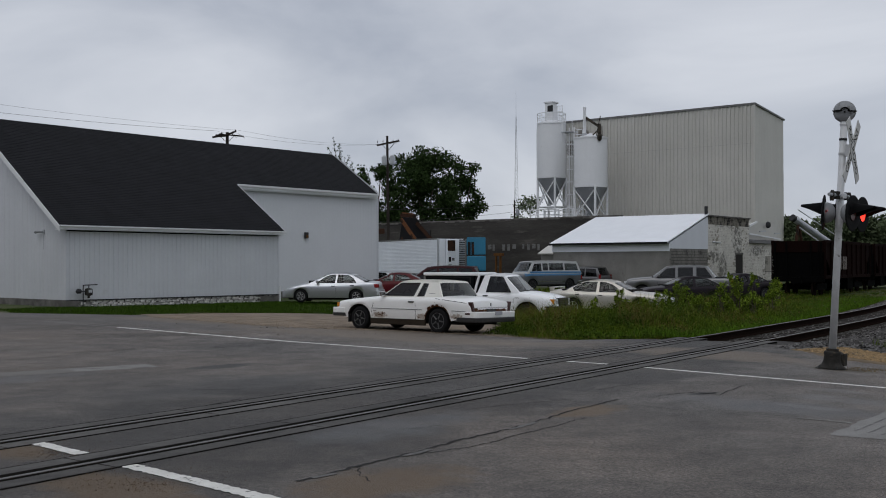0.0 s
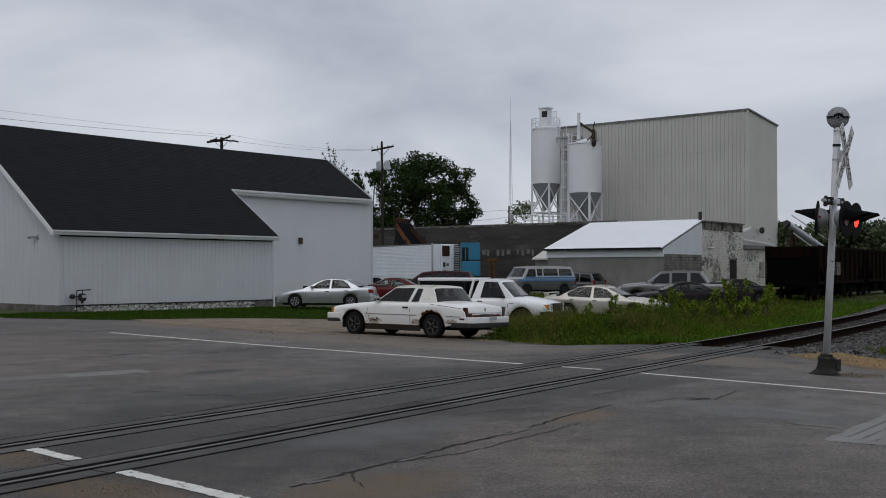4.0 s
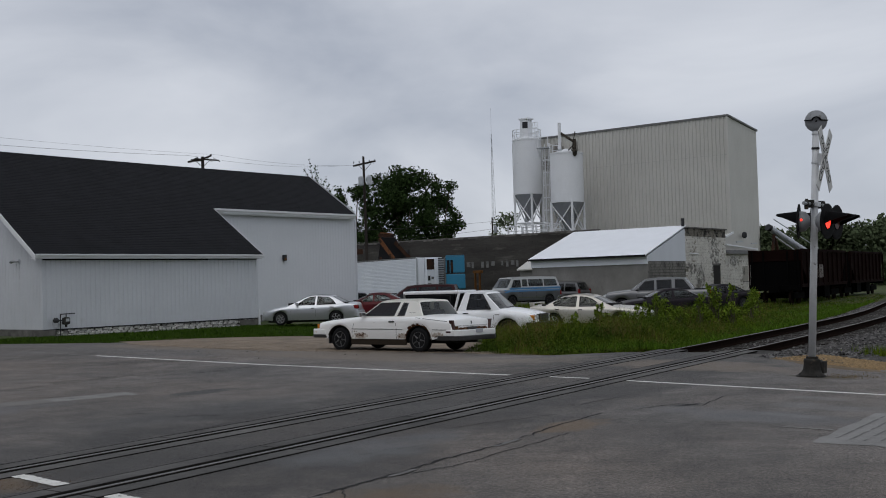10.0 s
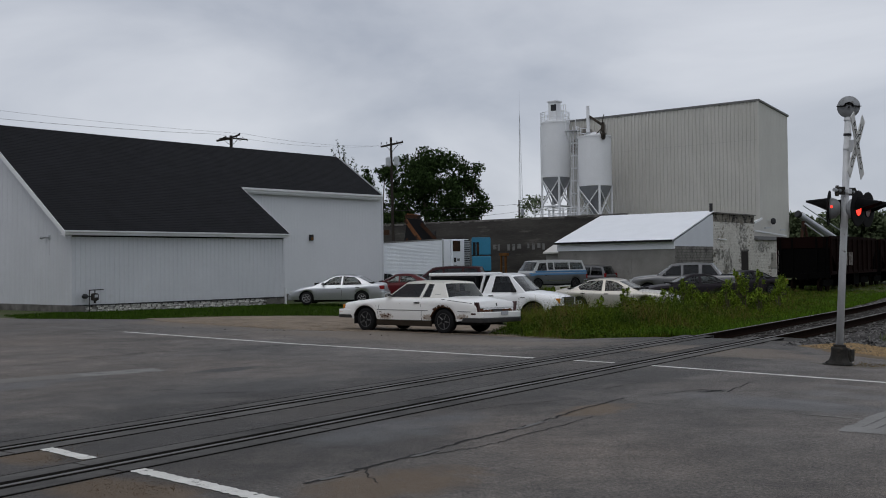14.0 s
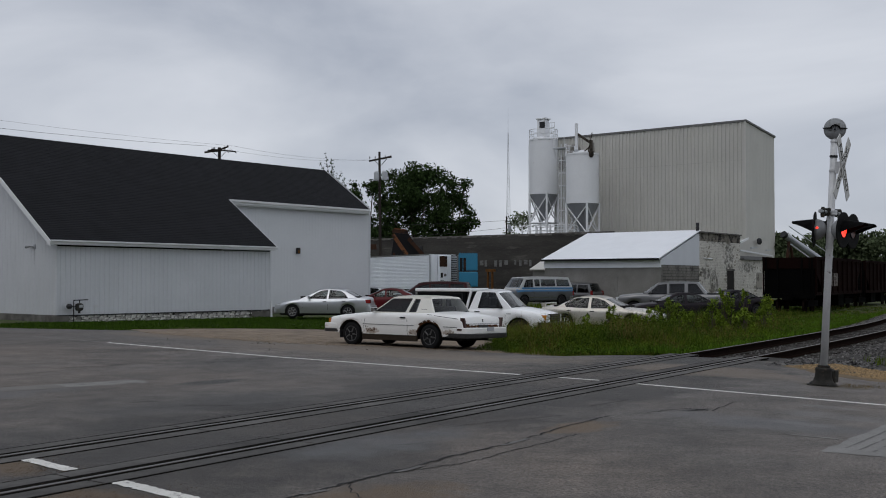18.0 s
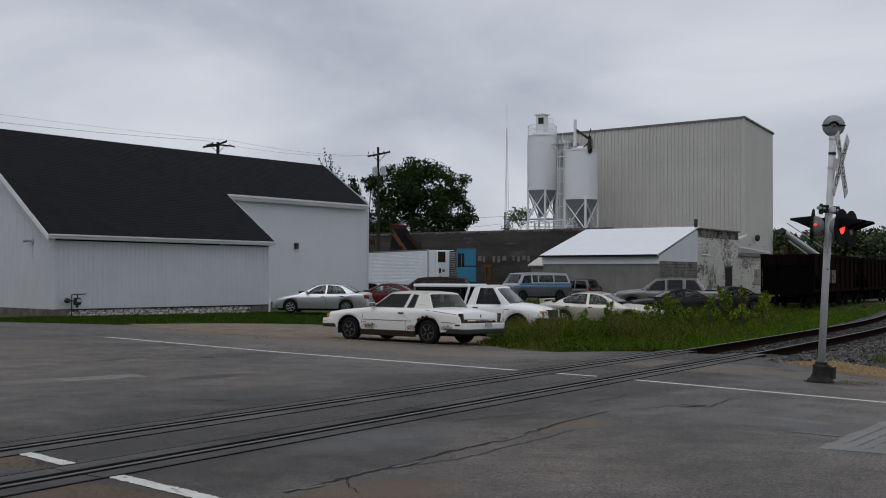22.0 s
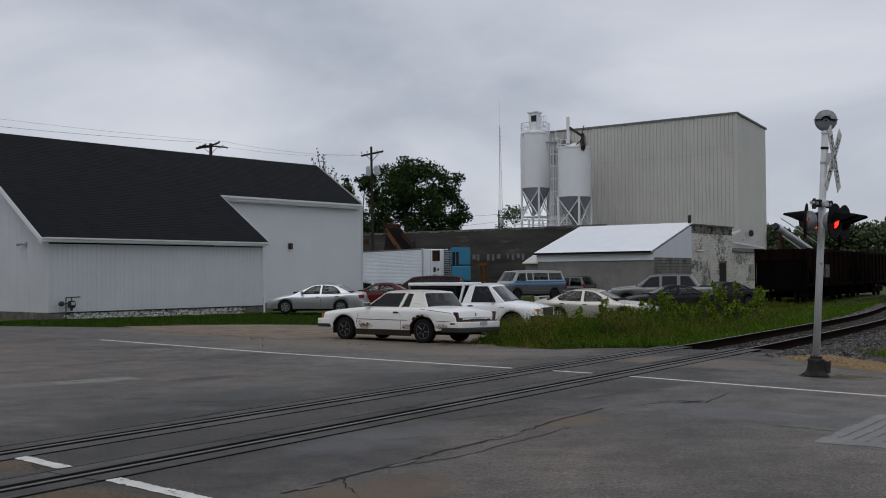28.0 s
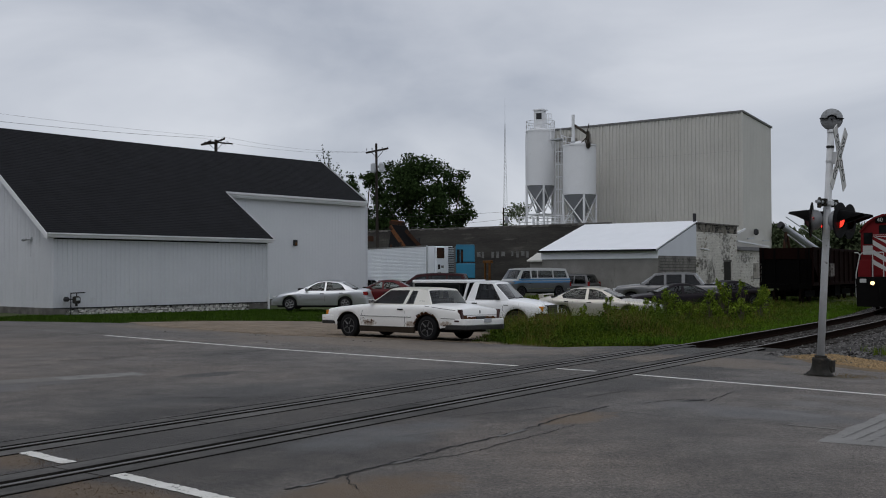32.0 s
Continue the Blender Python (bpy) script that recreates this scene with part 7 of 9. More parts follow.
nose = part("short_hood", box(-0.86, 0.86, -2.55, -1.15, 1.42, 3.22, 0.06), M["loco_red"], engine, "red short hood")
for k in range(5):
    z = 1.35 + k * 0.42
    pts = [(-0.855, z + 0.62), (0.0, z + 0.06), (0.0, z + 0.27), (-0.855, z + 0.83)]
    for sgn in (1, -1):
        q = []
        for px, pz in pts:
            q.append((px * sgn, min(3.17, max(1.46, pz))))
        if abs(q[0][1] - q[3][1]) + abs(q[1][1] - q[2][1]) > 0.05:
            part("nose_stripe", fixed(side_slab(q, -1.152, -1.144)), M["loco_white"], nose, "white diagonal nose stripe")
part("nose_top", box(-0.84, 0.84, -2.5, -1.2, 3.215, 3.235), M["loco_white"], nose)
for side in (-1, 1):
    a, b = sorted((side * 0.862, side * 0.868))
    for k in range(3):
        bmq = fixed(slab([(a, -2.5 + 0.45 * k), (b, -2.5 + 0.45 * k), (b, -2.28 + 0.45 * k), (a, -2.28 + 0.45 * k)], 1.5, 3.1))
        part("side_stripe", bmq, M["loco_white"], nose)
    a, b = sorted((side * 0.90, side * 1.42))
    part("front_locker", box(a, b, -1.35, -0.75, 1.42, 2.15, 0.02), M["loco_red"], engine)
cab = part("cab", fixed((lambda b: b)(side_slab([(-1.46, 1.42), (1.46, 1.42), (1.46, 3.46), (1.15, 3.82), (0.85, 4.02), (0.5, 4.14), (-0.5, 4.14), (-0.85, 4.02), (-1.15, 3.82), (-1.46, 3.46)], -4.5, -2.5))), M["loco_red"], engine, "red driver's cab")
part("cab_roof", fixed(side_slab([(-1.53, 3.40), (-1.46, 3.42), (-1.15, 3.80), (-0.85, 4.0), (-0.5, 4.12), (0.5, 4.12), (0.85, 4.0), (1.15, 3.80), (1.46, 3.42), (1.53, 3.40), (1.20, 3.86), (0.88, 4.07), (0.52, 4.19), (-0.52, 4.19), (-0.88, 4.07), (-1.20, 3.86)], -4.6, -2.38)), M["loco_red"], cab)
for side in (-1, 1):
    a, b = sorted((side * 0.93, side * 1.38))
    part("cab_sill_panel", box(a, b, -2.5, -2.488, 2.40, 2.80), M["loco_white"], cab, "pale panel under the cab window")
    part("cab_front_window", box(side * 1.16 - 0.19, side * 1.16 + 0.19, -2.5, -2.485, 2.86, 3.38, 0.01), M["window_dark"], cab)
    part("cab_front_window", box(side * 0.42 - 0.30, side * 0.42 + 0.30, -2.5, -2.485, 3.32, 3.70, 0.01), M["window_dark"], cab)
    a, b = sorted((side * 1.45, side * 1.472))
    part("cab_side_window", box(a, b, -4.1, -2.9, 2.85, 3.5, 0.008), M["window_dark"], cab)
    part("number_board", box(side * 0.55 - 0.30, side * 0.55 + 0.30, -2.5, -2.42, 3.80, 4.06, 0.01), M["loco_black"], cab)
part("headlight", box(-0.2, 0.2, -2.5, -2.4, 3.78, 4.04, 0.02), M["loco_black"], cab)
lettered("40", 0.24, M["loco_white"], cab, pose(0.66, -2.415, 3.93, 90, 0, 180))
part("long_hood", box(-0.88, 0.88, -16.0, -4.5, 1.42, 3.95, 0.06), M["loco_red"], engine, "red long hood")
for k in range(3):
    part("roof_fan", (lambda b: (b.transform(Matrix.Translation((0, -10.2 - 1.6 * k, 3.95))), b)[1])(lathe([(0.6, 0), (0.6, 0.18), (0.5, 0.2)], 20)), M["loco_grey"], engine)
LOCO = (46.6, 5.5)


def train_pose(t):
    s = LOCO[0] + LOCO[1] * (32.0 - t)
    p, yw = track(s)
    q, _ = track(s + 10)
    d = p - q
    return heading(p.x, p.y, p.z + 0.02, math.degrees(math.atan2(d.x, d.y)))


def motions():
    """All that moves: the train rolls towards the road, the signal's lamps flash by turns."""
    walk(engine, [(float(t), train_pose(t)) for t in range(33)])
    for rows, on, hold in ((FLASH_B, 0.45, 0.60), (FLASH_A, -0.2625, 0.7125)):
        for ob, place, *turn in rows:
            walk(ob, flash_rows(place, on, hold, 1.3125, turn[0] if turn else 0.0))


# ---- details of the yard's buildings ----
M["brick_isl"] = mat("flaking_white_brick_face", (0.66, 0.64, 0.59), 0.9, var=0.14, scale=1.2, color2=(0.50, 0.48, 0.43), spots=(0.13, 0.12, 0.10), spot_at=0.575, spot_scale=3.6, soft=0.10, stretch=(1, 1, 0.8), bump=0.4, bscale=14)


def flaked(m, dark, lean):
    """Single bricks that have lost their paint, more of them where the wall is worn."""
    nt, nk = m.node_tree.nodes, m.node_tree.links
    b = nt["Principled BSDF"]
    old = b.inputs["Base Color"].links[0].from_socket
    g, n, co = nt.new("ShaderNodeNewGeometry"), nt.new("ShaderNodeTexNoise"), nt.new("ShaderNodeTexCoord")
    n.inputs["Scale"].default_value, n.inputs["Detail"].default_value = 0.55, 3
    nk.new(co.outputs["Object"], n.inputs["Vector"])
    q = nt.new("ShaderNodeMath")
    q.operation = "MULTIPLY_ADD"
    q.inputs[1].default_value = 0.42
    nk.new(g.outputs["Random Per Island"], q.inputs[0])
    nk.new(n.outputs["Fac"], q.inputs[2])
    r = nt.new("ShaderNodeMapRange")
    r.inputs["From Min"].default_value, r.inputs["From Max"].default_value = lean, lean + 0.10
    nk.new(q.outputs["Value"], r.inputs["Value"])
    x = nt.new("ShaderNodeMix")
    x.data_type = "RGBA"
    x.inputs["B"].default_value = (*dark, 1)
    nk.new(r.outputs["Result"], x.inputs["Factor"])
    nk.new(old, x.inputs["A"])
    nk.new(x.outputs["Result"], b.inputs["Base Color"])


flaked(M["brick_isl"], (0.27, 0.25, 0.21), 0.90)
stain(M["brick_isl"], (0.045, 0.042, 0.036), [(0, 10.5, 5.2, 3, 5.5, 0.9, 0), (0, 12.2, 3.6, 3, 1.6, 3.0, 0), (0, 7.6, 2.4, 3, 2.2, 1.0, 0), (0, 9.2, 1.6, 3, 1.6, 2.0, 0), (0, 16.0, 2.9, 3, 2.5, 0.7, 0)], 2.6, 0.75, 0.55, 0.68, 0.13)
M["soot_brick"] = mat("sooty_brick", (0.24, 0.22, 0.185), 0.95, var=0.3, scale=1.5, spots=(0.03, 0.028, 0.026), spot_at=0.47, spot_scale=1.6, soft=0.12)


def blocks(y0, y1, z0, z1, w, h, holes, seed, x=0.0, depth=0.06, gap=0.012):
    """Courses of blocks on the wall plane x, facing +x, leaving the openings free; one mesh."""
    r = random.Random(seed)
    vs, fs = [], []
    z, row = z0, 0
    while z < z1 - h * 0.5:
        y = y0 - (w / 2 if row % 2 else 0)
        while y < y1:
            a, b = max(y, y0) + gap / 2, min(y + w, y1) - gap / 2
            y += w
            for q in holes:
                if a < q[1] and b > q[0] and z + h > q[2] and z < q[3]:
                    if a < q[0]:
                        b = q[0]
                    else:
                        a = q[1]
            if b - a < 0.05:
                continue
            o = x + r.uniform(-0.012, 0.012)
            n = len(vs)
            for xx in (x - depth, o):
                vs += [(xx, a, z + gap / 2), (xx, b, z + gap / 2), (xx, b, z + h - gap / 2), (xx, a, z + h - gap / 2)]
            fs += [(n + 4, n + 5, n + 6, n + 7), (n, n + 4, n + 7, n + 3), (n + 5, n + 1, n + 2, n + 6), (n + 7, n + 6, n + 2, n + 3), (n, n + 1, n + 5, n + 4)]
        z += h
        row += 1
    me = bpy.data.meshes.new("blocks")
    me.from_pydata(vs, [], fs)
    return me


def wall_of(name, me, material, parent, label=""):
    me.materials.append(material)
    ob = new(name, me)
    ob.parent = parent
    return tagged(ob, label, kind="stuff")


M["door_wood"] = mat("weathered_door_wood", (0.030, 0.027, 0.024), 0.85, var=0.3, scale=3, stretch=(1, 1, 0.2))
DOOR, PANE = (11.8, 13.2, 0.0, 2.6), (18.0, 19.3, 1.2, 2.4)
wall_of("brick_face", blocks(6.5, 14.5, 0, 4.875, 0.32, 0.125, [DOOR], 1), M["brick_isl"], brick_house, "flaking white-painted brick courses")
wall_of("brick_face", blocks(6.5, 14.5, 4.875, 5.5, 0.32, 0.125, [], 5), M["soot_brick"], brick_house, "sooty bare brick under the roof edge")
wall_of("brick_face", blocks(14.5, 20.1, 0, 3.5, 0.32, 0.125, [PANE], 2), M["brick_isl"], brick_house, "flaking white-painted brick courses")
wall_of("block_face", blocks(0.0, 6.4, 0, 2.95, 0.42, 0.21, [], 3, 0.012, 0.02, 0.03), M["block_grey"], shed, "weathered block courses")
part("door", box(-0.05, -0.015, 11.8, 13.2, 0, 2.6), M["door_wood"], brick_house, "weathered dark wooden door")
part("door_lintel", box(-0.05, 0.03, 11.70, 13.30, 2.6, 2.74, 0.005), M["concrete"], brick_house)
part("door_post", box(-0.05, 0.012, 13.2, 13.27, 0, 2.6, 0.005), M["brick_joint"], brick_house)
part("door_post", box(-0.05, 0.01, 11.74, 11.80, 0, 2.66, 0.005), M["concrete"], brick_house)
part("window_glass", box(-0.06, -0.03, 18.05, 19.25, 1.25, 2.35), M["glass"], brick_house)
part("window_frame", box(-0.06, 0.005, 18.0, 18.06, 1.2, 2.4), M["concrete"], brick_house)
part("window_sill", box(-0.04, 0.05, 17.95, 19.35, 1.14, 1.2), M["concrete"], brick_house)
part("corner_post", box(-0.05, 0.06, 20.0, 20.25, 0, 3.5, 0.01), M["concrete"], brick_house)
part("white_pipe", rod((0.06, 7.2, 3.55), (0.06, 8.8, 3.5), 0.045, seg=8), M["white_board"], brick_house)
part("awning_edge", bar((0.02, 14.55, 4.32), (0.02, 21.6, 3.98), 0.12, 0.12), M["white_board"], brick_house, "white roof edge")
part("awning_slope", fixed(slab([(-4.0, 14.55), (0.0, 14.55), (0.0, 21.6), (-4.0, 21.6)], 3.72, 3.86)), M["plant_trim"], brick_house)
part("rake_trim", bar((0.02, 14.55, 4.95), (0.02, 16.2, 5.35), 0.10, 0.16), M["white_board"], brick_house)
part("upper_gable", fixed((lambda b: (bmesh.ops.rotate(b, verts=b.verts[:], cent=(0, 0, 0), matrix=Euler((0, 0, radians(90))).to_matrix()), b)[1])(side_slab([(14.5, 3.7), (21.4, 3.7), (21.4, 5.3), (16.2, 5.3), (14.55, 4.9)], 0.3, 0.5))), M["plant_panel"], brick_house, "pale metal wall above the low roof")
part("flood_lamp", lathe([(0.10, 4.7), (0.22, 4.85), (0.20, 5.15), (0.08, 5.25)], 12), M["steel_dark"], brick_house).matrix_basis = pose(0.05, 18.6, 0.2)
part("wall_pipe", bar((0.1, 16.6, 4.55), (0.1, 17.9, 4.62), 0.1, 0.12), M["galv"], brick_house)
part("wall_pipe", bar((0.1, 20.0, 4.45), (0.1, 21.3, 4.5), 0.1, 0.10), M["galv"], brick_house)

annex = thing("small_white_shed", heading(7.6, 84.0, -0.28, GRID), "small white-roofed lean-to beside the grey shed", "shed")
part("wall", box(-0.65, 0.5, 0, 2.5, 0, 2.7), M["shed_block"], annex)
part("roof", fixed((lambda b: (bmesh.ops.rotate(b, verts=b.verts[:], cent=(0, 0, 0), matrix=Euler((0, 0, radians(90))).to_matrix()), b)[1])(side_slab([(-0.3, 2.66), (2.6, 3.8), (2.6, 3.9), (-0.3, 2.76)], -0.7, 0.75))), M["plant_panel"], annex)

M["pale_block"] = mat("dusty_glass_block", (0.17, 0.17, 0.165), 0.7, var=0.3, scale=3, spots=(0.08, 0.08, 0.075), spot_at=0.55, spot_scale=4)
# pale openings and stains on the long dark wall
wall_of("block_face", (lambda me: me)(blocks(-45.0, 7.0, 0, 5.9, 0.6, 0.3, [], 9, 0.10, 0.09, 0.007)), M["block_dark"], dark_wall, "weathered dark block courses").matrix_basis = Matrix.Rotation(radians(-90), 4, "Z") @ Matrix.Identity(4)
for k in (0, 1, 3, 4, 5, 7, 8, 9, 10):
    part("glass_block", box(-7.1 + k * 0.56, -6.78 + k * 0.56 + random.uniform(-0.1, 0.1), -0.14, -0.10, 3.2 + random.uniform(-0.1, 0.1), 3.7), M["pale_block"], dark_wall, "pale glass-block opening")
part("wall_vent", box(-14.6, -14.1, -0.25, -0.1, 4.6, 5.2, 0.02), M["steel_dark"], dark_wall)

# silo fittings
M["duct_grime"] = mat("grimy_brown_duct", (0.085, 0.07, 0.055), 0.85, 0.2, var=0.35, scale=2, spots=(0.02, 0.017, 0.014), spot_at=0.5, spot_scale=3)
for s_, top, rad in ((silo_a, 17.6, 1.60), (silo_b, 15.2, 1.76)):
    for k in range(14 if s_ is silo_a else 4):
        a = k * math.tau / 14 + (0 if s_ is silo_a else 2.6)
        part("rail_post", rod((rad * math.cos(a), rad * math.sin(a), top), (rad * math.cos(a), rad * math.sin(a), top + 1.1), 0.035, seg=6), M["silo_white"], s_)
    for dz in (0.55, 1.1):
        bm = bmesh.new()
        for k in range(28) if s_ is silo_a else range(11, 18):
            a, b = k * math.tau / 28, (k + 1) * math.tau / 28
            rod((rad * math.cos(a), rad * math.sin(a), top + dz), (rad * math.cos(b), rad * math.sin(b), top + dz), 0.035, seg=6, bm=bm)
        part("guard_rail", bm, M["silo_white"], s_)
    bm = bmesh.new()
    for k in range(24):
        a, b = k * math.tau / 24, (k + 1) * math.tau / 24
        bar((rad * 1.01 * math.cos(a), rad * 1.01 * math.sin(a), top - 0.05), (rad * 1.01 * math.cos(b), rad * 1.01 * math.sin(b), top - 0.05), 0.08, 0.16, bm)
    part("top_ring", bm, M["silo_white"], s_)
part("vent_house", box(-0.55, 0.45, -0.5, 0.5, 17.9, 19.9, 0.04), M["silo_white"], silo_a)
part("vent_louvre", box(-0.2, 0.5, -0.53, -0.5, 18.9, 19.6), M["steel_dark"], silo_a)
part("vent_cap", box(-0.65, 0.6, -0.6, 0.6, 19.9, 20.05, 0.02), M["silo_white"], silo_a)
part("fill_pipe", (lambda b: (rod((-1.68, -0.35, 16.2), (-1.55, -0.5, 17.3), 0.09, seg=8, bm=b), rod((-1.55, -0.5, 17.3), (-0.6, -0.7, 17.9), 0.09, seg=8, bm=b), b)[2])(rod((-1.70, -0.3, 0.5), (-1.68, -0.35, 16.2), 0.09, seg=8)), M["silo_white"], silo_a)
part("exhaust_pipe", rod((-0.20, -0.9, 15.4), (-0.20, -0.9, 18.4), 0.17, seg=14), M["silo_white"], silo_b, "white exhaust stack")
part("dust_duct", bar((-0.1, -0.8, 17.3), (1.55, -0.9, 16.2), 0.22, 0.22), M["duct_grime"], silo_b, "dark sloping dust duct")
part("duct_drop", box(1.48, 1.72, -1.1, -0.8, 15.2, 16.5, 0.03), M["duct_grime"], silo_b, "grimy brown duct")
part("duct_elbow", lathe([(0.10, 14.7), (0.24, 14.9), (0.26, 15.3), (0.12, 15.5)], 10), M["duct_grime"], silo_b).matrix_basis = pose(1.62, -0.95, 0)
part("duct_strut", rod((1.2, -0.9, 15.2), (1.7, -0.9, 17.3), 0.05, seg=6), M["duct_grime"], silo_b)
part("duct_strut", rod((0.8, -0.9, 15.4), (1.6, -0.9, 16.0), 0.06, seg=6), M["duct_grime"], silo_b)
part("pipe_collar", lathe([(0.20, 15.35), (0.24, 15.4), (0.24, 15.6), (0.19, 15.65)], 14), M["galv"], silo_b).matrix_basis = pose(-0.20, -0.9, 0)
ladder = thing("silo_ladder", heading(12.75, 112.5, -0.3, GRID), "white caged ladder standing between the silos", "ladder")
for x in (-0.24, 0.24):
    part("stile", rod((x, 0, 0), (x, 0, 16.6), 0.05, seg=6), M["silo_white"], ladder)
for k in range(40):
    part("rung", rod((-0.24, 0, 0.4 + 0.40 * k), (0.24, 0, 0.4 + 0.40 * k), 0.018, seg=5), M["galv"], ladder)
for k in range(11):
    bm = bmesh.new()
    for i in range(8):
        a, b = math.pi * i / 8, math.pi * (i + 1) / 8
        bar((0.42 * math.cos(a), -0.60 * math.sin(a), 2.6 + k * 1.35), (0.42 * math.cos(b), -0.60 * math.sin(b), 2.6 + k * 1.35), 0.03, 0.12, bm=bm)
    part("cage_hoop", bm, M["silo_white"], ladder)
for i in range(1, 8):
    a = math.pi * i / 8
    part("cage_strip", bar((0.42 * math.cos(a), -0.60 * math.sin(a), 2.6), (0.42 * math.cos(a), -0.60 * math.sin(a), 16.1), 0.03, 0.03), M["silo_white"], ladder)
part("landing", box(-0.7, 0.7, -0.9, 0.3, 16.0, 16.12, 0.01), M["galv"], ladder)
part("landing_brace", bar((-0.6, -0.3, 14.9), (-0.6, -0.8, 16.0), 0.10, 0.10), M["silo_white"], ladder)
for x in (-0.65, 0.65):
    part("landing_post", rod((x, -0.85, 16.1), (x, -0.85, 17.2), 0.035, seg=6), M["silo_white"], ladder)
part("landing_rail", rod((-0.65, -0.85, 17.2), (0.65, -0.85, 17.2), 0.035, seg=6), M["silo_white"], ladder)
top_cage = thing("silo_top_ladder", silo_a.matrix_world @ pose(1.45, -0.6, 0), "white hooped ladder top rising over the silo roof", "ladder")
for x in (-0.25, 0.05, 0.35):
    part("stile", rod((x, 0, 16.2), (x, 0, 19.4), 0.035, seg=6), M["silo_white"], top_cage)
for z in (18.2, 18.8, 19.4):
    part("hoop", bar((-0.25, 0, z), (0.35, 0, z), 0.04, 0.06), M["silo_white"], top_cage)
walkway = thing("silo_walkway", heading(11.9, 113.5, -0.3, GRID), "white steel walkway under the silos", "walkway")
part("deck", box(-3.4, 3.6, -1.6, 1.6, 6.6, 6.72), M["galv"], walkway)
for x in (-3.2, -1.4, 0.4, 2.2, 3.4):
    for y in (-1.5, 1.5):
        part("post", rod((x, y, 0), (x, y, 7.8), 0.07, seg=6), M["silo_white"], walkway)
for y in (-1.5, 1.5):
    for z in (7.25, 7.8):
        part("hand_rail", rod((-3.4, y, z), (3.6, y, z), 0.05, seg=6), M["silo_white"], walkway)

# ---- parked trailer, blue cab, rusty frame, forklift ----
M["trailer_white"] = mat("white_trailer_skin", (0.80, 0.83, 0.87), 0.45, var=0.05, scale=0.6, color2=(0.72, 0.75, 0.80))
M["teal"] = mat("teal_blue_paint", (0.016, 0.175, 0.30), 0.45, var=0.12, scale=1)
M["rust_steel"] = mat("rusty_brown_steel", (0.050, 0.024, 0.014), 0.9, var=0.35, scale=2, spots=(0.016, 0.012, 0.010), spot_at=0.52, spot_scale=2)
M["rust_bright"] = mat("bright_rusty_steel", (0.15, 0.062, 0.026), 0.9, var=0.4, scale=2, spots=(0.03, 0.018, 0.012), spot_at=0.51, spot_scale=2)
M["ochre"] = mat("rusty_ochre_paint", (0.14, 0.06, 0.016), 0.8, var=0.3, scale=3)
trailer = thing("box_trailer", heading(-1.25, 88.0, -0.3, 60), "long white ribbed box trailer with a cooling unit", "trailer")
part("box_body", box(-13.0, 0, 0, 2.5, 1.1, 4.05, 0.03), M["trailer_white"], trailer)
for k in range(22):
    part("side_rib", box(-12.9, -0.2, -0.05, 0.0, 1.25 + k * 0.125, 1.31 + k * 0.125, 0.012), M["trailer_white"], trailer)
part("top_rail", box(-13.0, 0.02, -0.05, 0.0, 3.98, 4.1), M["plant_trim"], trailer)
part("corner_rail", box(-0.10, 0.06, -0.06, 0.02, 1.0, 4.1, 0.02), M["galv"], trailer)
part("front_panel", box(0.0, 0.10, 0.06, 0.66, 1.2, 4.05, 0.02), M["trailer_white"], trailer, "white front panel")
cooler = part("cooler_unit", box(0.0, 0.34, 0.70, 1.86, 1.4, 4.0, 0.03), M["trailer_white"], trailer, "white cooling unit")
part("cooler_grille", box(0.34, 0.36, 0.74, 1.46, 3.02, 3.92), M["rust_steel"], cooler, "dark rusty radiator opening")
part("cooler_rim", box(0.34, 0.40, 1.50, 1.84, 1.45, 3.98, 0.02), M["trailer_white"], cooler)
part("cooler_mark", box(0.34, 0.352, 0.84, 1.06, 2.1, 2.5), M["black_trim"], cooler, "dark faded mark")
part("cooler_mark", box(0.34, 0.352, 1.16, 1.40, 2.2, 2.42), M["plant_trim"], cooler, "grey faded mark")
vent = part("vent_box", box(0.0, 0.22, 1.92, 2.46, 1.4, 4.0, 0.02), M["steel_dark"], trailer)
for k in range(13):
    part("vent_slat", box(0.20, 0.30, 1.94, 2.44, 1.5 + k * 0.19, 1.62 + k * 0.19, 0.01), M["galv"], vent)
part("chassis", box(-12.5, -0.3, 0.7, 1.8, 0.8, 1.1), M["steel_dark"], trailer)
for x in (-11.5, -10.2, -1.6):
    for y in (0.2, 2.3):
        share("wheel", wheel_meshes(0.5, 0.28, "star")[0], trailer, pose(x, y, 0.5, 0, 0, 90))
cabx = thing("blue_truck_cab", heading(1.12, 86.0, -0.3, 1.0), "faded teal-blue truck cab without doors", "truck cab")
part("cab_shell", box(0.0, 1.58, 0, 1.7, 2.66, 4.08, 0.10), M["teal"], cabx)
part("lower_shell", box(0.02, 1.60, -0.05, 1.7, 1.35, 2.58, 0.08), M["teal"], cabx)
part("belt_groove", box(0.02, 1.56, -0.01, 1.6, 2.56, 2.68), M["steel_dark"], cabx)
# no hole is cut: a near-black panel paints the dark inside of the cab
opening = part("cab_window", box(0.10, 0.62, -0.03, 0.03, 2.62, 3.72, 0.01), M["dark_in"], cabx, "dark panel painted for the shade in the open window without glass")
part("window_post", box(0.34, 0.40, -0.05, -0.028, 2.64, 3.70), M["teal"], opening)
part("hanging_panel", box(0.42, 0.60, -0.06, -0.032, 2.75, 3.55, 0.01), M["rust_steel"], opening)
part("cab_side", box(-0.10, -0.02, 0.0, 1.6, 1.5, 3.95, 0.01), M["plant_trim"], cabx)
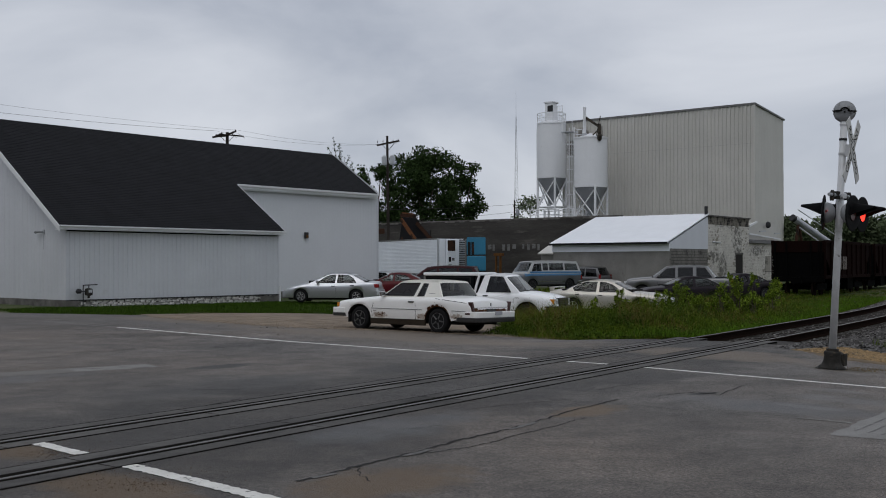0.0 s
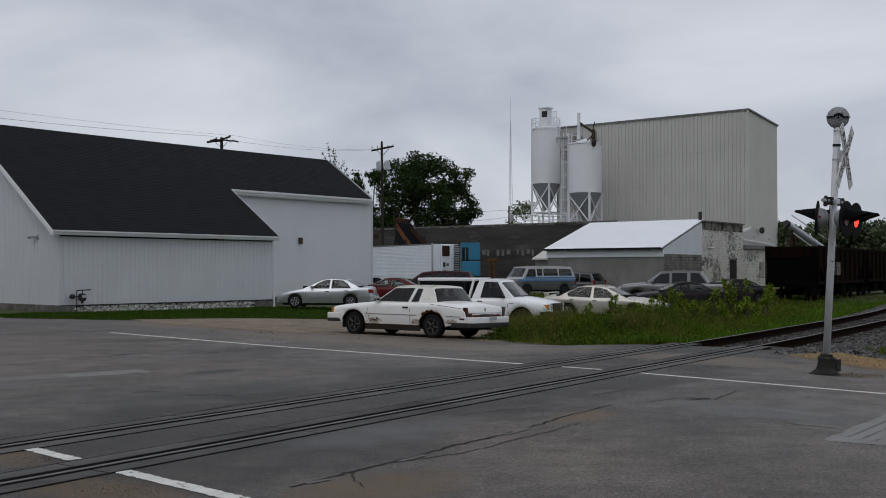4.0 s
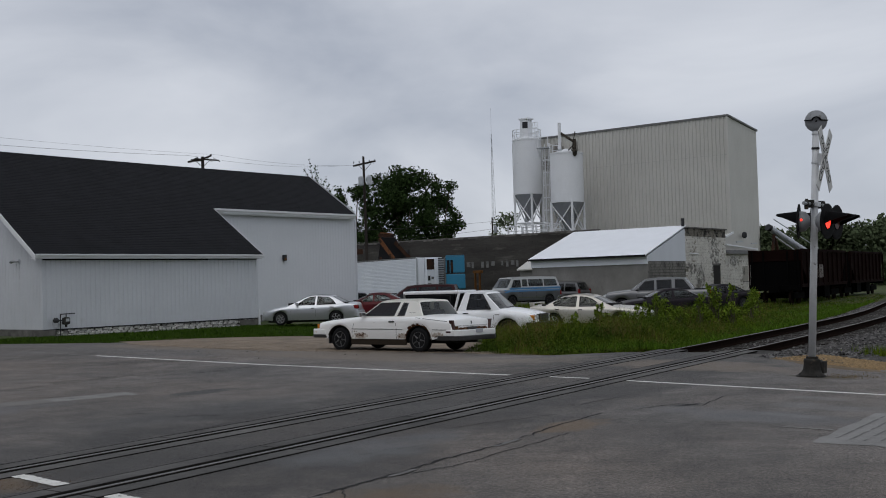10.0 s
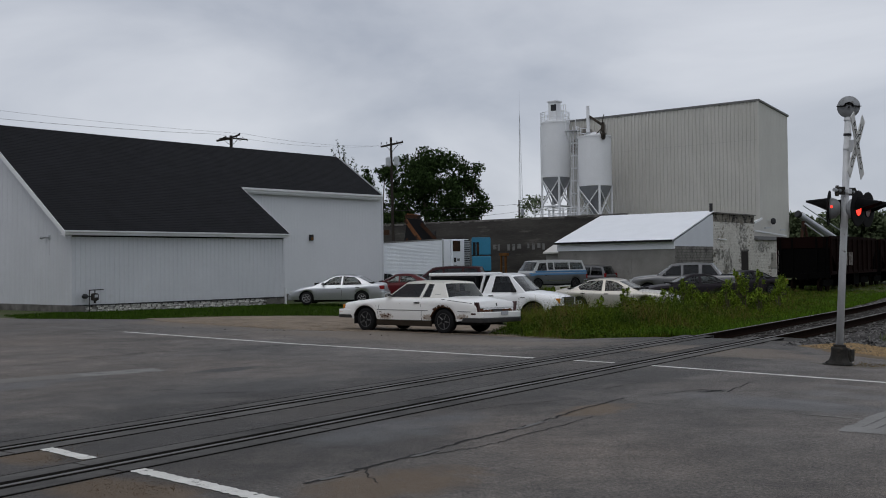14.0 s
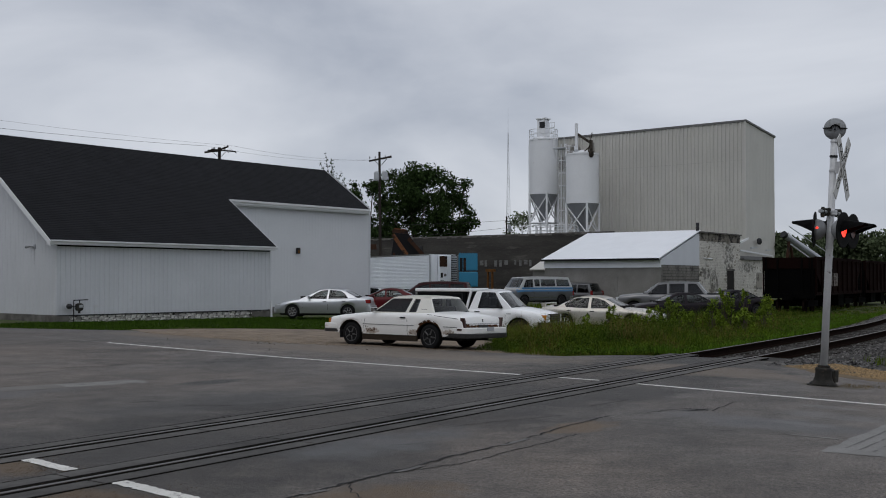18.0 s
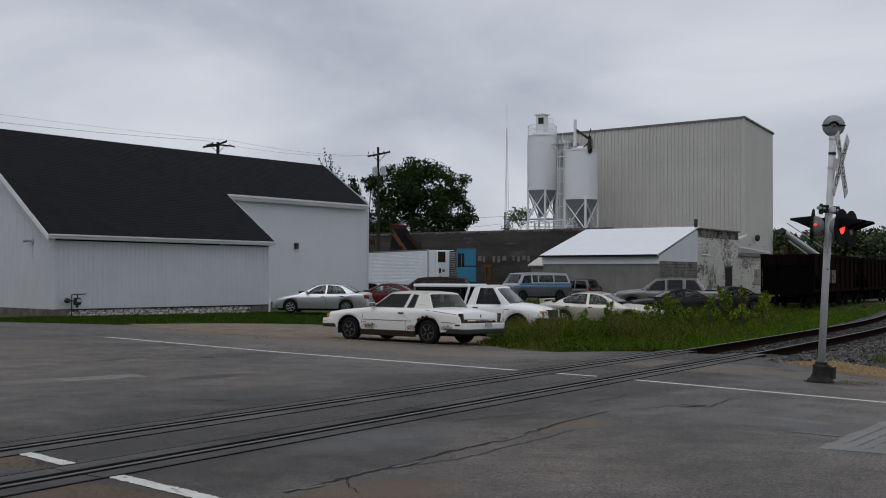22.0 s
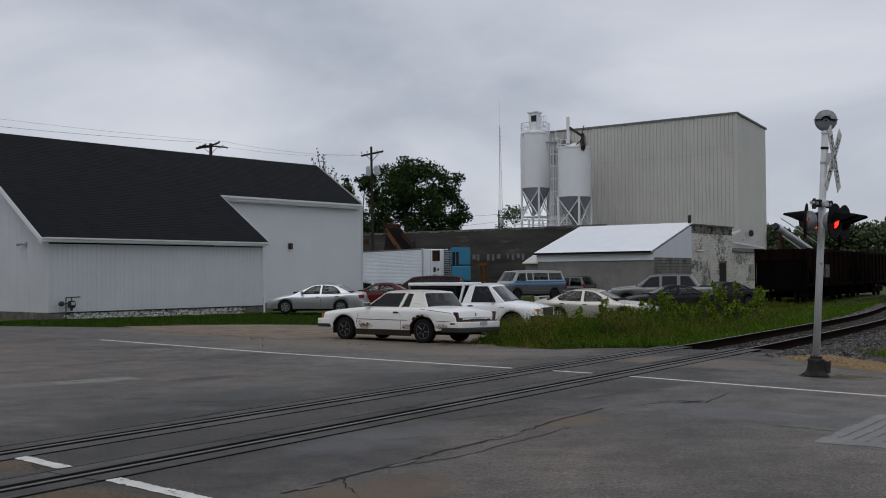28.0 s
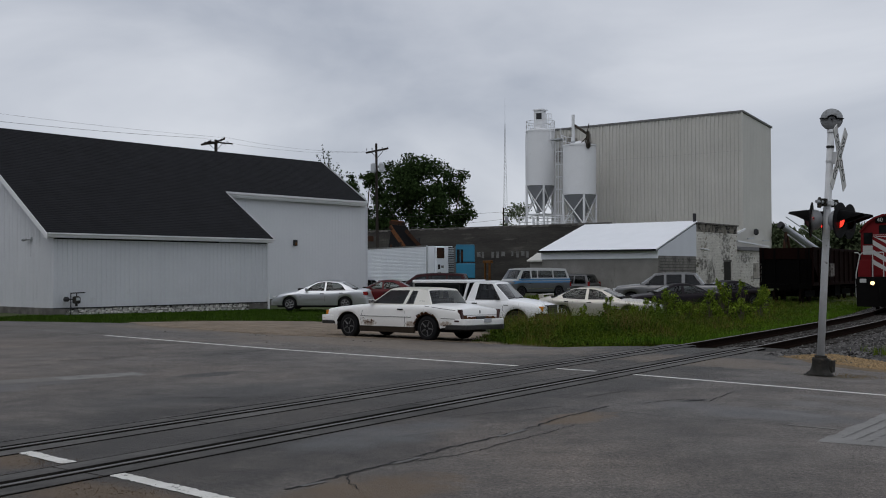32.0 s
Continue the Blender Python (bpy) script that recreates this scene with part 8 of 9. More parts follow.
part("roof_rim", box(0.04, 1.54, -0.03, 1.66, 4.06, 4.12, 0.02), M["teal"], cabx)
part("cab_chassis", box(-0.05, 1.6, 0.2, 1.5, 0.6, 1.4), M["steel_dark"], cabx)
for x in (0.15, 1.45):
    for y in (0.3, 1.4):
        share("wheel", wheel_meshes(0.5, 0.28, "star")[0], cabx, pose(x, y, 0.5))
frame_ = thing("rusty_hopper_frame", heading(-4.1, 96.0, -0.3, 0), "rusty brown steel hopper frame standing behind the trailer", "machine")
part("beam", bar((-0.70, 0, 6.1), (0.62, 0, 4.2), 0.30, 0.34), M["rust_bright"], frame_, "bare rusty slanting beam")
part("beam", bar((0.72, 0.6, 5.75), (2.10, 0.6, 4.2), 0.30, 0.34), M["rust_steel"], frame_)
part("top_beam", bar((-0.72, 0.1, 6.42), (0.72, 0.1, 6.28), 0.5, 0.30), M["rust_steel"], frame_)
part("top_lip", bar((-0.55, -0.05, 6.62), (0.60, -0.05, 6.50), 0.3, 0.10), M["rust_bright"], frame_)
# near-black sheet that paints the shade inside the hopper
part("hopper_back", fixed(side_slab([(-0.9, 4.0), (2.0, 4.0), (0.75, 6.2), (-0.55, 6.3)], 0.9, 1.0)), M["dark_in"], frame_)
part("motor_box", box(-2.9, -2.2, 0.2, 0.8, 4.7, 5.2, 0.05), M["rust_steel"], frame_)
for x in (-0.6, 0.6, 1.9):
    part("leg", bar((x, 0.5, 0), (x, 0.5, 4.4), 0.2, 0.2), M["rust_steel"], frame_)
fork = thing("forklift_mast", heading(3.95, 90.5, -0.3, GRID), "rusty ochre forklift mast standing by the dark wall", "forklift")
for x in (-0.42, 0.05):
    part("mast_rail", box(x + 0.02, x + 0.13, 0, 0.2, 0, 2.7, 0.01), M["ochre"], fork)
part("mast_top", box(-0.5, 0.35, -0.05, 0.3, 2.6, 2.85, 0.02), M["ochre"], fork)
part("carriage", box(-0.6, 0.4, -0.1, 0.0, 0.5, 1.0, 0.02), M["rust_steel"], fork)

# ---- hopper wagons on the siding, conveyor behind them ----
M["wagon_brown"] = mat("dark_brown_wagon_paint", (0.0095, 0.0040, 0.0034), 0.9, var=0.3, scale=0.8, spots=(0.012, 0.0048, 0.004), spot_at=0.6, spot_scale=1.5, spec=0.03)
# ends and running gear, coloured blacker than the sides
M["wagon_black"] = mat("black_wagon_parts", (0.003, 0.003, 0.003), 0.9, var=0.3, scale=1, spec=0.03)
M["chalk"] = mat("faded_stencil_paint", (0.20, 0.18, 0.165), 0.9, var=0.3, scale=8, spots=(0.03, 0.016, 0.013), spot_at=0.52, spot_scale=6)


def wagon(m, length, label):
    w = thing("hopper_wagon", m, label, "rail wagon", group="hopper wagons on the siding")
    prof = [(0.0, 3.25), (length, 3.25), (length, 2.6), (length - 1.9, 1.15), (1.9, 1.15), (0.0, 2.6)]
    bm = side_slab(prof, -1.5, 1.5)
    bmesh.ops.rotate(bm, verts=bm.verts[:], cent=(0, 0, 0), matrix=Euler((0, 0, radians(90))).to_matrix())
    part("hopper_body", fixed(bm), M["wagon_brown"], w, "dark brown open hopper body")
    for side in (-1, 1):
        a, b = sorted((side * 1.5, side * 1.56))
        part("top_chord", box(a, b, 0, length, 3.12, 3.30, 0.01), M["wagon_brown"], w)
        part("side_sill", box(a, b, 0.0, length, 1.02, 1.22, 0.01), M["wagon_brown"], w)
        n = 9
        for k in range(n + 1):
            y = 0.04 + (length - 0.14) * k / n
            part("side_stake", box(a, b + (0.03 if side > 0 else 0), y, y + 0.12, 1.1, 3.2), M["wagon_brown"], w)
    for y in (0.0, length):
        part("end_beam", box(-1.5, 1.5, y - 0.08, y + 0.08, 0.85, 1.15, 0.01), M["wagon_black"], w)
        for x in (-1.38, -0.7, 0.7, 1.3):
            part("end_post", box(x, x + 0.1, y - 0.06, y + 0.06, 1.1, 3.2), M["wagon_black"], w)
    # a plain black sheet closes the end below the slope
    part("end_sheet", box(-1.46, 1.46, 0.05, 0.09, 1.0, 3.2), M["wagon_black"], w)
    part("end_ladder", rod((1.2, -0.1, 1.0), (1.2, -0.1, 3.2), 0.03, seg=6), M["wagon_black"], w)
    part("centre_sill", box(-0.3, 0.3, -0.4, length + 0.4, 0.75, 1.1), M["wagon_black"], w)
    part("chute", box(-1.2, 1.2, length * 0.3, length * 0.42, 0.3, 1.2), M["wagon_black"], w)
    part("chute", box(-1.2, 1.2, length * 0.58, length * 0.70, 0.3, 1.2), M["wagon_black"], w)
    for yc in (1.4, length - 1.4):
        for side in (-1, 1):
            a, b = sorted((side * 0.9, side * 1.05))
            part("bogie_frame", box(a, b, yc - 1.2, yc + 1.2, 0.35, 0.72, 0.03), M["wagon_black"], w)
            for dy in (-0.85, 0.85):
                q = lathe([(0.42, -0.06), (0.42, 0.06), (0.34, 0.05), (0.1, 0.07)], 20)
                q.transform(Matrix.Translation((side * 0.76, yc + dy, 0.42)) @ Matrix.Rotation(radians(90), 4, "Y"))
                part("wheel", fixed(q), M["rail_rust"], w)
    return w


WZ = -0.32
wagon_a = wagon(heading(20.33, 61.84, WZ, 33), 12.5, "dark brown open hopper wagon with faded stencils")
part("stencil", box(1.535, 1.55, 3.4, 5.6, 1.55, 2.35), M["chalk"], wagon_a, "faded white stencilled marks")
f2 = Vector((math.sin(radians(33)), math.cos(radians(33)), 0)) * 13.9
wagon(heading(20.33 + f2.x, 61.84 + f2.y, WZ, 33), 12.5, "dark brown open hopper wagon with faded stencils")
siding = thing("siding_track", heading(20.33, 61.84, WZ, 33), "rusty siding rails under the hopper wagons", "railway track", kind="structure")
for x in (-0.76, 0.76):
    part("rail", box(x - 0.035, x + 0.035, -14, 60, -0.14, 0.0), M["rail_rust"], siding)
conveyor = thing("grain_conveyor", Matrix(), "galvanised tube conveyor on a rusty stand behind the wagons", "conveyor")
part("tube", rod((25.0, 77.05, 4.95), (29.0, 79.4, 2.8), 0.25, seg=18), M["galv"], conveyor)
part("tube_collar", rod((24.92, 77.0, 4.99), (25.12, 77.12, 4.885), 0.257, seg=18), M["steel_dark"], conveyor)
part("truss", bar((25.4, 76.8, 4.25), (29.0, 79.0, 2.2), 0.07, 0.07), M["galv"], conveyor)
part("stand", bar((25.5, 77.35, 4.6), (24.7, 76.6, -0.3), 0.18, 0.18), M["rust_steel"], conveyor)
part("stand", bar((25.5, 77.35, 4.6), (26.7, 78.6, -0.3), 0.16, 0.16), M["rust_steel"], conveyor)
part("hand_rail", rod((25.3, 76.8, 5.55), (29.5, 79.3, 3.35), 0.035, seg=6), M["galv"], conveyor)

# ---- gas meter, wall lamps ----
meter = thing("gas_meter", heading(-15.90, 43.62, -0.22, 40.1), "grey gas meter with pipes on the white wall", "gas meter")
part("meter_body", box(0.07, 0.31, 0.46, 0.76, 0.50, 0.82, 0.09), M["cast"], meter)
dial = part("meter_dial", box(0.31, 0.325, 0.53, 0.69, 0.64, 0.76, 0.004), M["galv"], meter)
part("meter_base", rod((0.19, 0.61, 0.40), (0.19, 0.61, 0.52), 0.05, seg=10), M["cast"], meter)
part("regulator", lathe([(0.07, 0.60), (0.13, 0.66), (0.13, 0.72), (0.07, 0.80)], 16), M["steel_dark"], meter).matrix_basis = pose(0.18, 0.16, 0)
part("pipe", rod((0.18, 0.36, 0.0), (0.18, 0.36, 0.95), 0.022, seg=8), M["steel_dark"], meter)
part("pipe", rod((0.18, 0.36, 0.95), (0.18, 1.02, 0.965), 0.022, seg=8), M["steel_dark"], meter)
part("pipe", rod((0.18, 0.62, 0.8), (0.18, 0.62, 0.96), 0.022, seg=8), M["steel_dark"], meter)
part("pipe", rod((0.18, 0.16, 0.69), (0.18, 0.50, 0.69), 0.022, seg=8), M["steel_dark"], meter)
part("pipe", rod((0.18, 1.0, 0.965), (-0.02, 1.0, 0.965), 0.022, seg=8), M["steel_dark"], meter)
lamp1 = thing("wall_lamp", barn.matrix_world @ pose(-1.85, -0.02, 3.22), "small grey wall light on the gable", "lamp")
part("back_plate", box(-0.03, 0.10, -0.03, 0.02, -0.09, 0.10, 0.01), M["galv"], lamp1)
part("bracket", rod((0.04, -0.02, 0.0), (-0.10, -0.14, 0.0), 0.032, seg=10), M["housing_grey"], lamp1)
part("lamp_head", rod((-0.10, -0.14, 0.01), (-0.34, -0.16, -0.01), 0.035, 0.055, seg=12), M["housing_grey"], lamp1)
part("lamp_lens", rod((-0.34, -0.16, -0.01), (-0.40, -0.165, -0.015), 0.06, 0.045, seg=12), M["steel_dark"], lamp1)
part("rust_streak", box(0.035, 0.055, -0.018, -0.014, -0.75, -0.09), M["silo_grey"], lamp1, "thin dirty streak below the light")

lamp2 = thing("wall_lamp", barn.matrix_world @ pose(-3.85, 16.75, 3.45), "bronze box wall light on the white siding", "lamp")
part("lamp_housing", box(0.0, 0.16, -0.11, 0.11, -0.17, 0.17, 0.03), M["steel_dark"], lamp2)
part("lamp_glass", box(0.145, 0.17, -0.08, 0.08, -0.13, 0.02, 0.01), M["ochre"], lamp2)

# ---- utility poles, cables, radio mast ----
def pole(x, y, z0, top, label, arm_yaw, pot=False, lean=0.0, arms=True):
    p = thing("utility_pole", heading(x, y, z0, arm_yaw) @ pose(0, 0, 0, 0, lean, 0), label, "utility pole", group="utility poles")
    part("shaft", rod((0, 0, 0), (0, 0, top), 0.17, 0.11, 12), M["pole_wood"], p)
    if not arms:
        return p
    part("cross_arm", bar((-1.2, 0.16, top - 0.80), (1.2, 0.16, top - 0.52), 0.14, 0.16), M["pole_wood"], p)
    for s_ in (-1, 1):
        part("arm_brace", bar((s_ * 0.7, 0.15, top - 0.72), (0, 0.12, top - 1.4), 0.04, 0.04), M["pole_wood"], p)
    for xx in (-1.15, -0.55, 0.55, 1.15):
        part("insulator", lathe([(0.03, top - 0.6), (0.05, top - 0.5), (0.06, top - 0.44), (0.03, top - 0.36)], 8), M["silo_grey"], p).matrix_basis = pose(xx, 0.16, 0)
    if pot:
        for xx in (-0.42, 0.42):
            part("transformer", lathe([(0.24, top - 2.4), (0.27, top - 2.3), (0.27, top - 1.65), (0.12, top - 1.5)], 14), M["can_grey"], p, "pale grey transformer can").matrix_basis = pose(xx * 1.05 + 0.18, -0.12, -0.36)
    return p


big_pole = pole(-6.15, 100.0, -0.3, 14.2, "dark wooden utility pole with transformers", 25, True, -0.6)
old_pole = pole(-16.45, 76.0, -0.3, 11.55, "wooden utility pole with crowded cross arms behind the barn roof", 8, arms=False)
for a, b, w in (((-1.15, 0.1, 11.22), (0.2, 0.0, 11.40), 0.13), ((-0.5, -0.35, 11.38), (1.15, 0.3, 11.26), 0.09), ((-0.2, 0.4, 11.42), (0.75, -0.3, 11.56), 0.10), ((-0.8, -0.2, 11.28), (-0.1, 0.3, 11.36), 0.18)):
    part("cross_arm", bar(a, b, w, w), M["pole_wood"], old_pole)
for a, b in (((-0.55, 0, 11.25), (0, 0, 10.8)), ((0.55, 0, 11.3), (0, 0, 10.75)), ((0.75, 0.2, 11.45), (1.2, 0.3, 11.15)), ((0.4, -0.2, 11.4), (0.85, -0.3, 11.1))):
    part("arm_brace", bar(a, b, 0.03, 0.03), M["pole_wood"], old_pole)
for xx, yy, zz in ((-0.6, 0.25, 11.42), (-0.3, -0.3, 11.42), (0.35, 0.2, 11.54), (0.7, -0.2, 11.6)):
    part("switch_can", lathe([(0.03, zz - 0.08), (0.05, zz - 0.04), (0.05, zz + 0.06), (0.03, zz + 0.10)], 8), M["steel_dark"], old_pole).matrix_basis = pose(xx, yy, 0)
low_pole = thing("utility_pole", heading(5.9, 100.0, -0.3, -70), "short wooden pole with a grey can behind the long wall", "utility pole", group="utility poles")
part("shaft", rod((0, 0, 0), (0, 0, 8.0), 0.085, 0.065, 10), M["pole_wood"], low_pole)
part("transformer", lathe([(0.14, 6.5), (0.17, 6.55), (0.17, 7.1), (0.08, 7.2)], 12), M["silo_grey"], low_pole, "grey transformer can").matrix_basis = pose(0.0, -0.32, 0)


def cable(p, q, sag, r=0.009):
    bm = bmesh.new()
    p, q = Vector(p), Vector(q)
    n = 18
    pts = [p.lerp(q, k / n) - Vector((0, 0, sag * 4 * (k / n) * (1 - k / n))) for k in range(n + 1)]
    across = (q - p).cross(Vector((0, 0, 1))).normalized()
    rings = [[bm.verts.new(c + r * (math.cos(k * math.tau / 5) * across + Vector((0, 0, math.sin(k * math.tau / 5))))) for k in range(5)] for c in pts]
    for a, b in zip(rings, rings[1:]):
        for k in range(5):
            bm.faces.new((a[k], a[(k + 1) % 5], b[(k + 1) % 5], b[k]))
    return tagged(add("power_cable", bm, M["wire"]), "thin dark power cable strung between poles", "cable")


for dx, dz, up in ((-0.9, -0.1, 10.92), (0.9, 0.0, 11.34)):
    cable((-16.45 + dx, 76.0 + dx * 0.4, 11.42 + dz), (-28.6 + dx * 0.3, 62, up + dz * 0.3), 0.12, 0.010 if dx < 0 else 0.006)
    cable((-28.6 + dx * 0.3, 62, up + dz * 0.3), (-46, 42, up + 0.6), 0.3, 0.009)
    cable((-16.45 + dx, 76.0 + dx * 0.4, 11.42 + dz), (-6.15 + dx, 100.0, 13.2 + dz), 0.45, 0.007)
cable((5.9, 100.0, 7.3), (-14.0, 118.0, 7.9), 0.25, 0.012)
cable((5.9, 100.0, 6.6), (-14.0, 118.0, 6.4), 0.35, 0.012)
cable((5.9, 100.0, 7.2), (13.5, 125.0, 8.0), 0.3, 0.012)
mast = thing("radio_mast", heading(15.9, 262.0, -0.3, 10), "thin lattice radio mast far behind the wall", "mast")
MW = 0.95
feet = [(MW * math.cos(a), MW * math.sin(a)) for a in (0.5, 0.5 + 2.094, 0.5 + 4.189)]
for x, y in feet:
    part("mast_leg", rod((x, y, 0), (x * 0.08, y * 0.08, 39), 0.052, 0.034, 5), M["galv"], mast)
for k in range(39):
    bm = bmesh.new()
    for i in range(3):
        (xa, ya), (xb, yb) = feet[i], feet[(i + 1) % 3]
        u, v = 1 - 0.92 * k / 39, 1 - 0.92 * (k + 1) / 39
        rod((xa * u, ya * u, k), (xb * v, yb * v, k + 1), 0.024, seg=4, bm=bm)
    part("lattice", bm, M["galv"], mast)
part("mast_tip", rod((0, 0, 39), (0, 0, 45.5), 0.035, 0.02, seg=5), M["galv"], mast)


# ---- trees, shrubs, weeds ----
def leaves(name, balls, count, size, material, parent=None, seed=1, flat=0.6, hollow=0.5):
    """A crown: many small leaf clumps, denser towards the skin of its boughs."""
    r = np.random.RandomState(seed)
    vol = np.array([b[3] * b[4] * b[5] for b in balls]) ** 0.8
    which = r.choice(len(balls), count, p=vol / vol.sum())
    d = r.normal(size=(count, 3))
    d /= np.linalg.norm(d, axis=1)[:, None]
    q = hollow + (1.08 - hollow) * r.rand(count) ** 0.7
    B = np.array(balls)[which]
    c = B[:, :3] + d * q[:, None] * B[:, 3:6]
    a = r.normal(size=(count, 3))
    a /= np.linalg.norm(a, axis=1)[:, None]
    b = np.cross(a, r.normal(size=(count, 3)))
    b /= np.linalg.norm(b, axis=1)[:, None]
    s = size * (0.5 + r.rand(count))[:, None]
    v = np.stack([c - a * s, c + b * s * flat, c + a * s * 1.1, c - b * s * flat], 1).reshape(-1, 3)
    f = np.arange(count * 4).reshape(-1, 4)
    me = bpy.data.meshes.new(name)
    me.from_pydata(v.tolist(), [], f.tolist())
    me.materials.append(material)
    ob = new(name, me)
    ob.parent = parent
    return ob


def tree(x, y, z, height, width, label, seed, leaf=0.34, count=7000, m="leaf_dark", trunk=0.4, low=0.25, boughs=26, fat=1.0, hollow=0.5):
    r = random.Random(seed)
    t = thing("tree", pose(x, y, z), label, "tree", group="trees behind the yard")
    part("trunk", rod((0, 0, 0), (0, 0, height * 0.55), trunk, trunk * 0.5, 10), M["bark"], t)
    balls = []
    for k in range(boughs):
        a, q = r.uniform(0, 6.28), r.random() ** 0.5
        hh = height * (low + (0.93 - low) * r.random())
        spread_ = width / 2 * (1 - 0.55 * abs((hh / height - 0.5) / 0.5) ** 1.8)
        cx, cy = spread_ * 0.72 * q * math.cos(a), spread_ * 0.72 * q * math.sin(a)
        rad = width * r.uniform(0.12, 0.20) * fat
        balls.append((cx, cy, hh, rad, rad, rad * 0.8))
        if k < 7:
            part("limb", rod((0, 0, height * 0.3), (cx, cy, hh), trunk * 0.35, trunk * 0.1, 7), M["bark"], t)
    leaves("crown", balls, count, leaf, M[m], t, seed, 0.6, hollow)
    return t


tree(-3.8, 128.0, -0.3, 16.7, 13.4, "large dark green broadleaf tree", 3, leaf=0.16, count=22000, boughs=60, fat=0.70, hollow=0.0)
tree(0.9, 131.0, -0.3, 15.2, 8.6, "dark green broadleaf tree", 5, leaf=0.16, count=8500, low=0.42, boughs=40, fat=0.72, hollow=0.0)
tree(-9.4, 126.0, -0.3, 14.6, 8.2, "dark green broadleaf tree", 8, leaf=0.15, count=9500, boughs=46, fat=0.62, hollow=0.0)


def sapling(x, y, z, whips, label, seed):
    """A bare young tree: a crooked stem with whips that carry small sprays of leaves."""
    r = random.Random(seed)
    t = thing("tree", pose(x, y, z), label, "tree", group="trees behind the yard")
    part("trunk", rod((0, 0, 0), (-0.2, 0, 10.2), 0.14, 0.06, 8), M["bark"], t)
    balls = []
    for tip_x, tip_z, root in whips:
        a, b = Vector((-0.2 * root / 10.2, 0, root)), Vector((tip_x, r.uniform(-0.6, 0.6), tip_z))
        part("limb", rod(a, b, 0.045, 0.012, 5), M["bark"], t)
        for k in range(9):
            u = 0.35 + 0.68 * k / 8
            c = a.lerp(b, u) + Vector((r.uniform(-0.28, 0.28), r.uniform(-0.28, 0.28), r.uniform(-0.1, 0.18))) * (1.25 - u)
            balls.append((c.x, c.y, c.z, 0.14, 0.14, 0.09))
            part("twig", rod(a.lerp(b, u), c, 0.014, 0.008, 4), M["bark"], t)
    leaves("crown", balls, len(balls) * 7, 0.075, M["leaf_dark"], t, seed)
    return t


sapling(-10.6, 100.0, -0.3, ((-0.85, 13.9, 10.0), (-1.4, 13.1, 10.8), (-0.25, 13.3, 11.0), (-0.1, 12.6, 9.6), (0.6, 12.3, 9.4), (0.95, 11.6, 9.0), (1.4, 11.3, 8.6), (0.3, 12.0, 9.0), (1.0, 10.9, 8.4)), "thin bare young tree showing over the barn roof", 12)
tree(11.0, 150.0, -0.3, 12.6, 6.2, "small open tree behind the silos", 15, leaf=0.17, count=2200, m="leaf_pale", trunk=0.16, hollow=0.0)
for k, (x, y, h, w) in enumerate(((41, 120, 6.3, 8), (48, 132, 7.6, 9), (55, 128, 8.0, 10), (61, 136, 8.8, 10), (68, 130, 8.4, 10), (75, 140, 9.0, 11), (36.5, 112, 7.0, 5), (84, 136, 8.5, 11), (92, 140, 9, 12), (45, 126, 6.7, 7), (50.5, 130, 8.2, 8), (53.5, 134, 8.4, 8), (38.5, 118, 6.6, 5), (57.5, 131, 8.0, 8))):
    tree(x, y, -0.3, h, w, "green tree in the wood beyond the siding", 30 + k, leaf=0.24, count=4600, m="leaf_far", trunk=0.25, low=0.12)
far = leaves("far_wood", [(x, 330 + 15 * math.sin(x * 0.7), 3.5 + 1.3 * math.sin(x * 0.37) + math.sin(x * 1.3), 7, 5, 4.6) for x in range(-140, 260, 7)], 9000, 0.9, M["leaf_far"], None, 77)
tagged(far, "low line of distant green trees", "wood", kind="stuff")


def shrub(x, y, height, width, seed, m="leaf_bright", count=620, leaf=0.055):
    r = random.Random(seed)
    z = lie(x, y)
    s = thing("shrub", pose(x, y, z), "bright green wild shrub growing in the weeds", "shrub", group="saplings along the track")
    balls = []
    for k in range(11):
        a, hh = r.uniform(0, 6.28), height * r.uniform(0.25, 0.95)
        q = width / 2 * r.uniform(0.2, 0.9) * (1.1 - 0.6 * hh / height)
        cx, cy = q * math.cos(a), q * math.sin(a)
        part("stem", rod((cx * 0.2, cy * 0.2, 0), (cx, cy, hh), 0.015, 0.006, 5), M["bark"], s)
        rad = r.uniform(0.08, 0.17) * max(width, 0.6)
        balls.append((cx, cy, hh, rad * 0.8, rad * 0.8, rad * 1.5))
    leaves("foliage", balls, count, leaf, M[m], s, seed, 0.5, 0.15)
    return s


rs = random.Random(44)
for k, (x, y, h, w) in enumerate(((6.05, 38.2, 1.15, 0.6), (6.25, 38.4, 0.8, 0.8), (5.0, 37.4, 0.85, 0.6), (7.3, 39.4, 0.75, 0.8), (8.0, 40.0, 1.0, 0.9), (8.55, 40.2, 1.35, 1.0), (9.0, 40.6, 1.2, 1.1), (9.4, 40.2, 0.9, 0.9),
                                 (10.5, 41.2, 1.3, 1.0), (11.0, 41.4, 1.75, 0.8), (11.3, 41.6, 1.45, 1.1), (12.1, 42.2, 1.65, 0.7), (10.3, 39.4, 0.8, 0.9), (11.4, 39.8, 0.85, 1.0),
                                 (13.5, 44.4, 0.85, 1.0), (14.4, 46.4, 1.3, 0.7), (16.2, 53.0, 1.1, 1.3))):
    shrub(x, y, h * 0.93, w * 1.1, 50 + k, count=300 + int(420 * w), leaf=0.042)


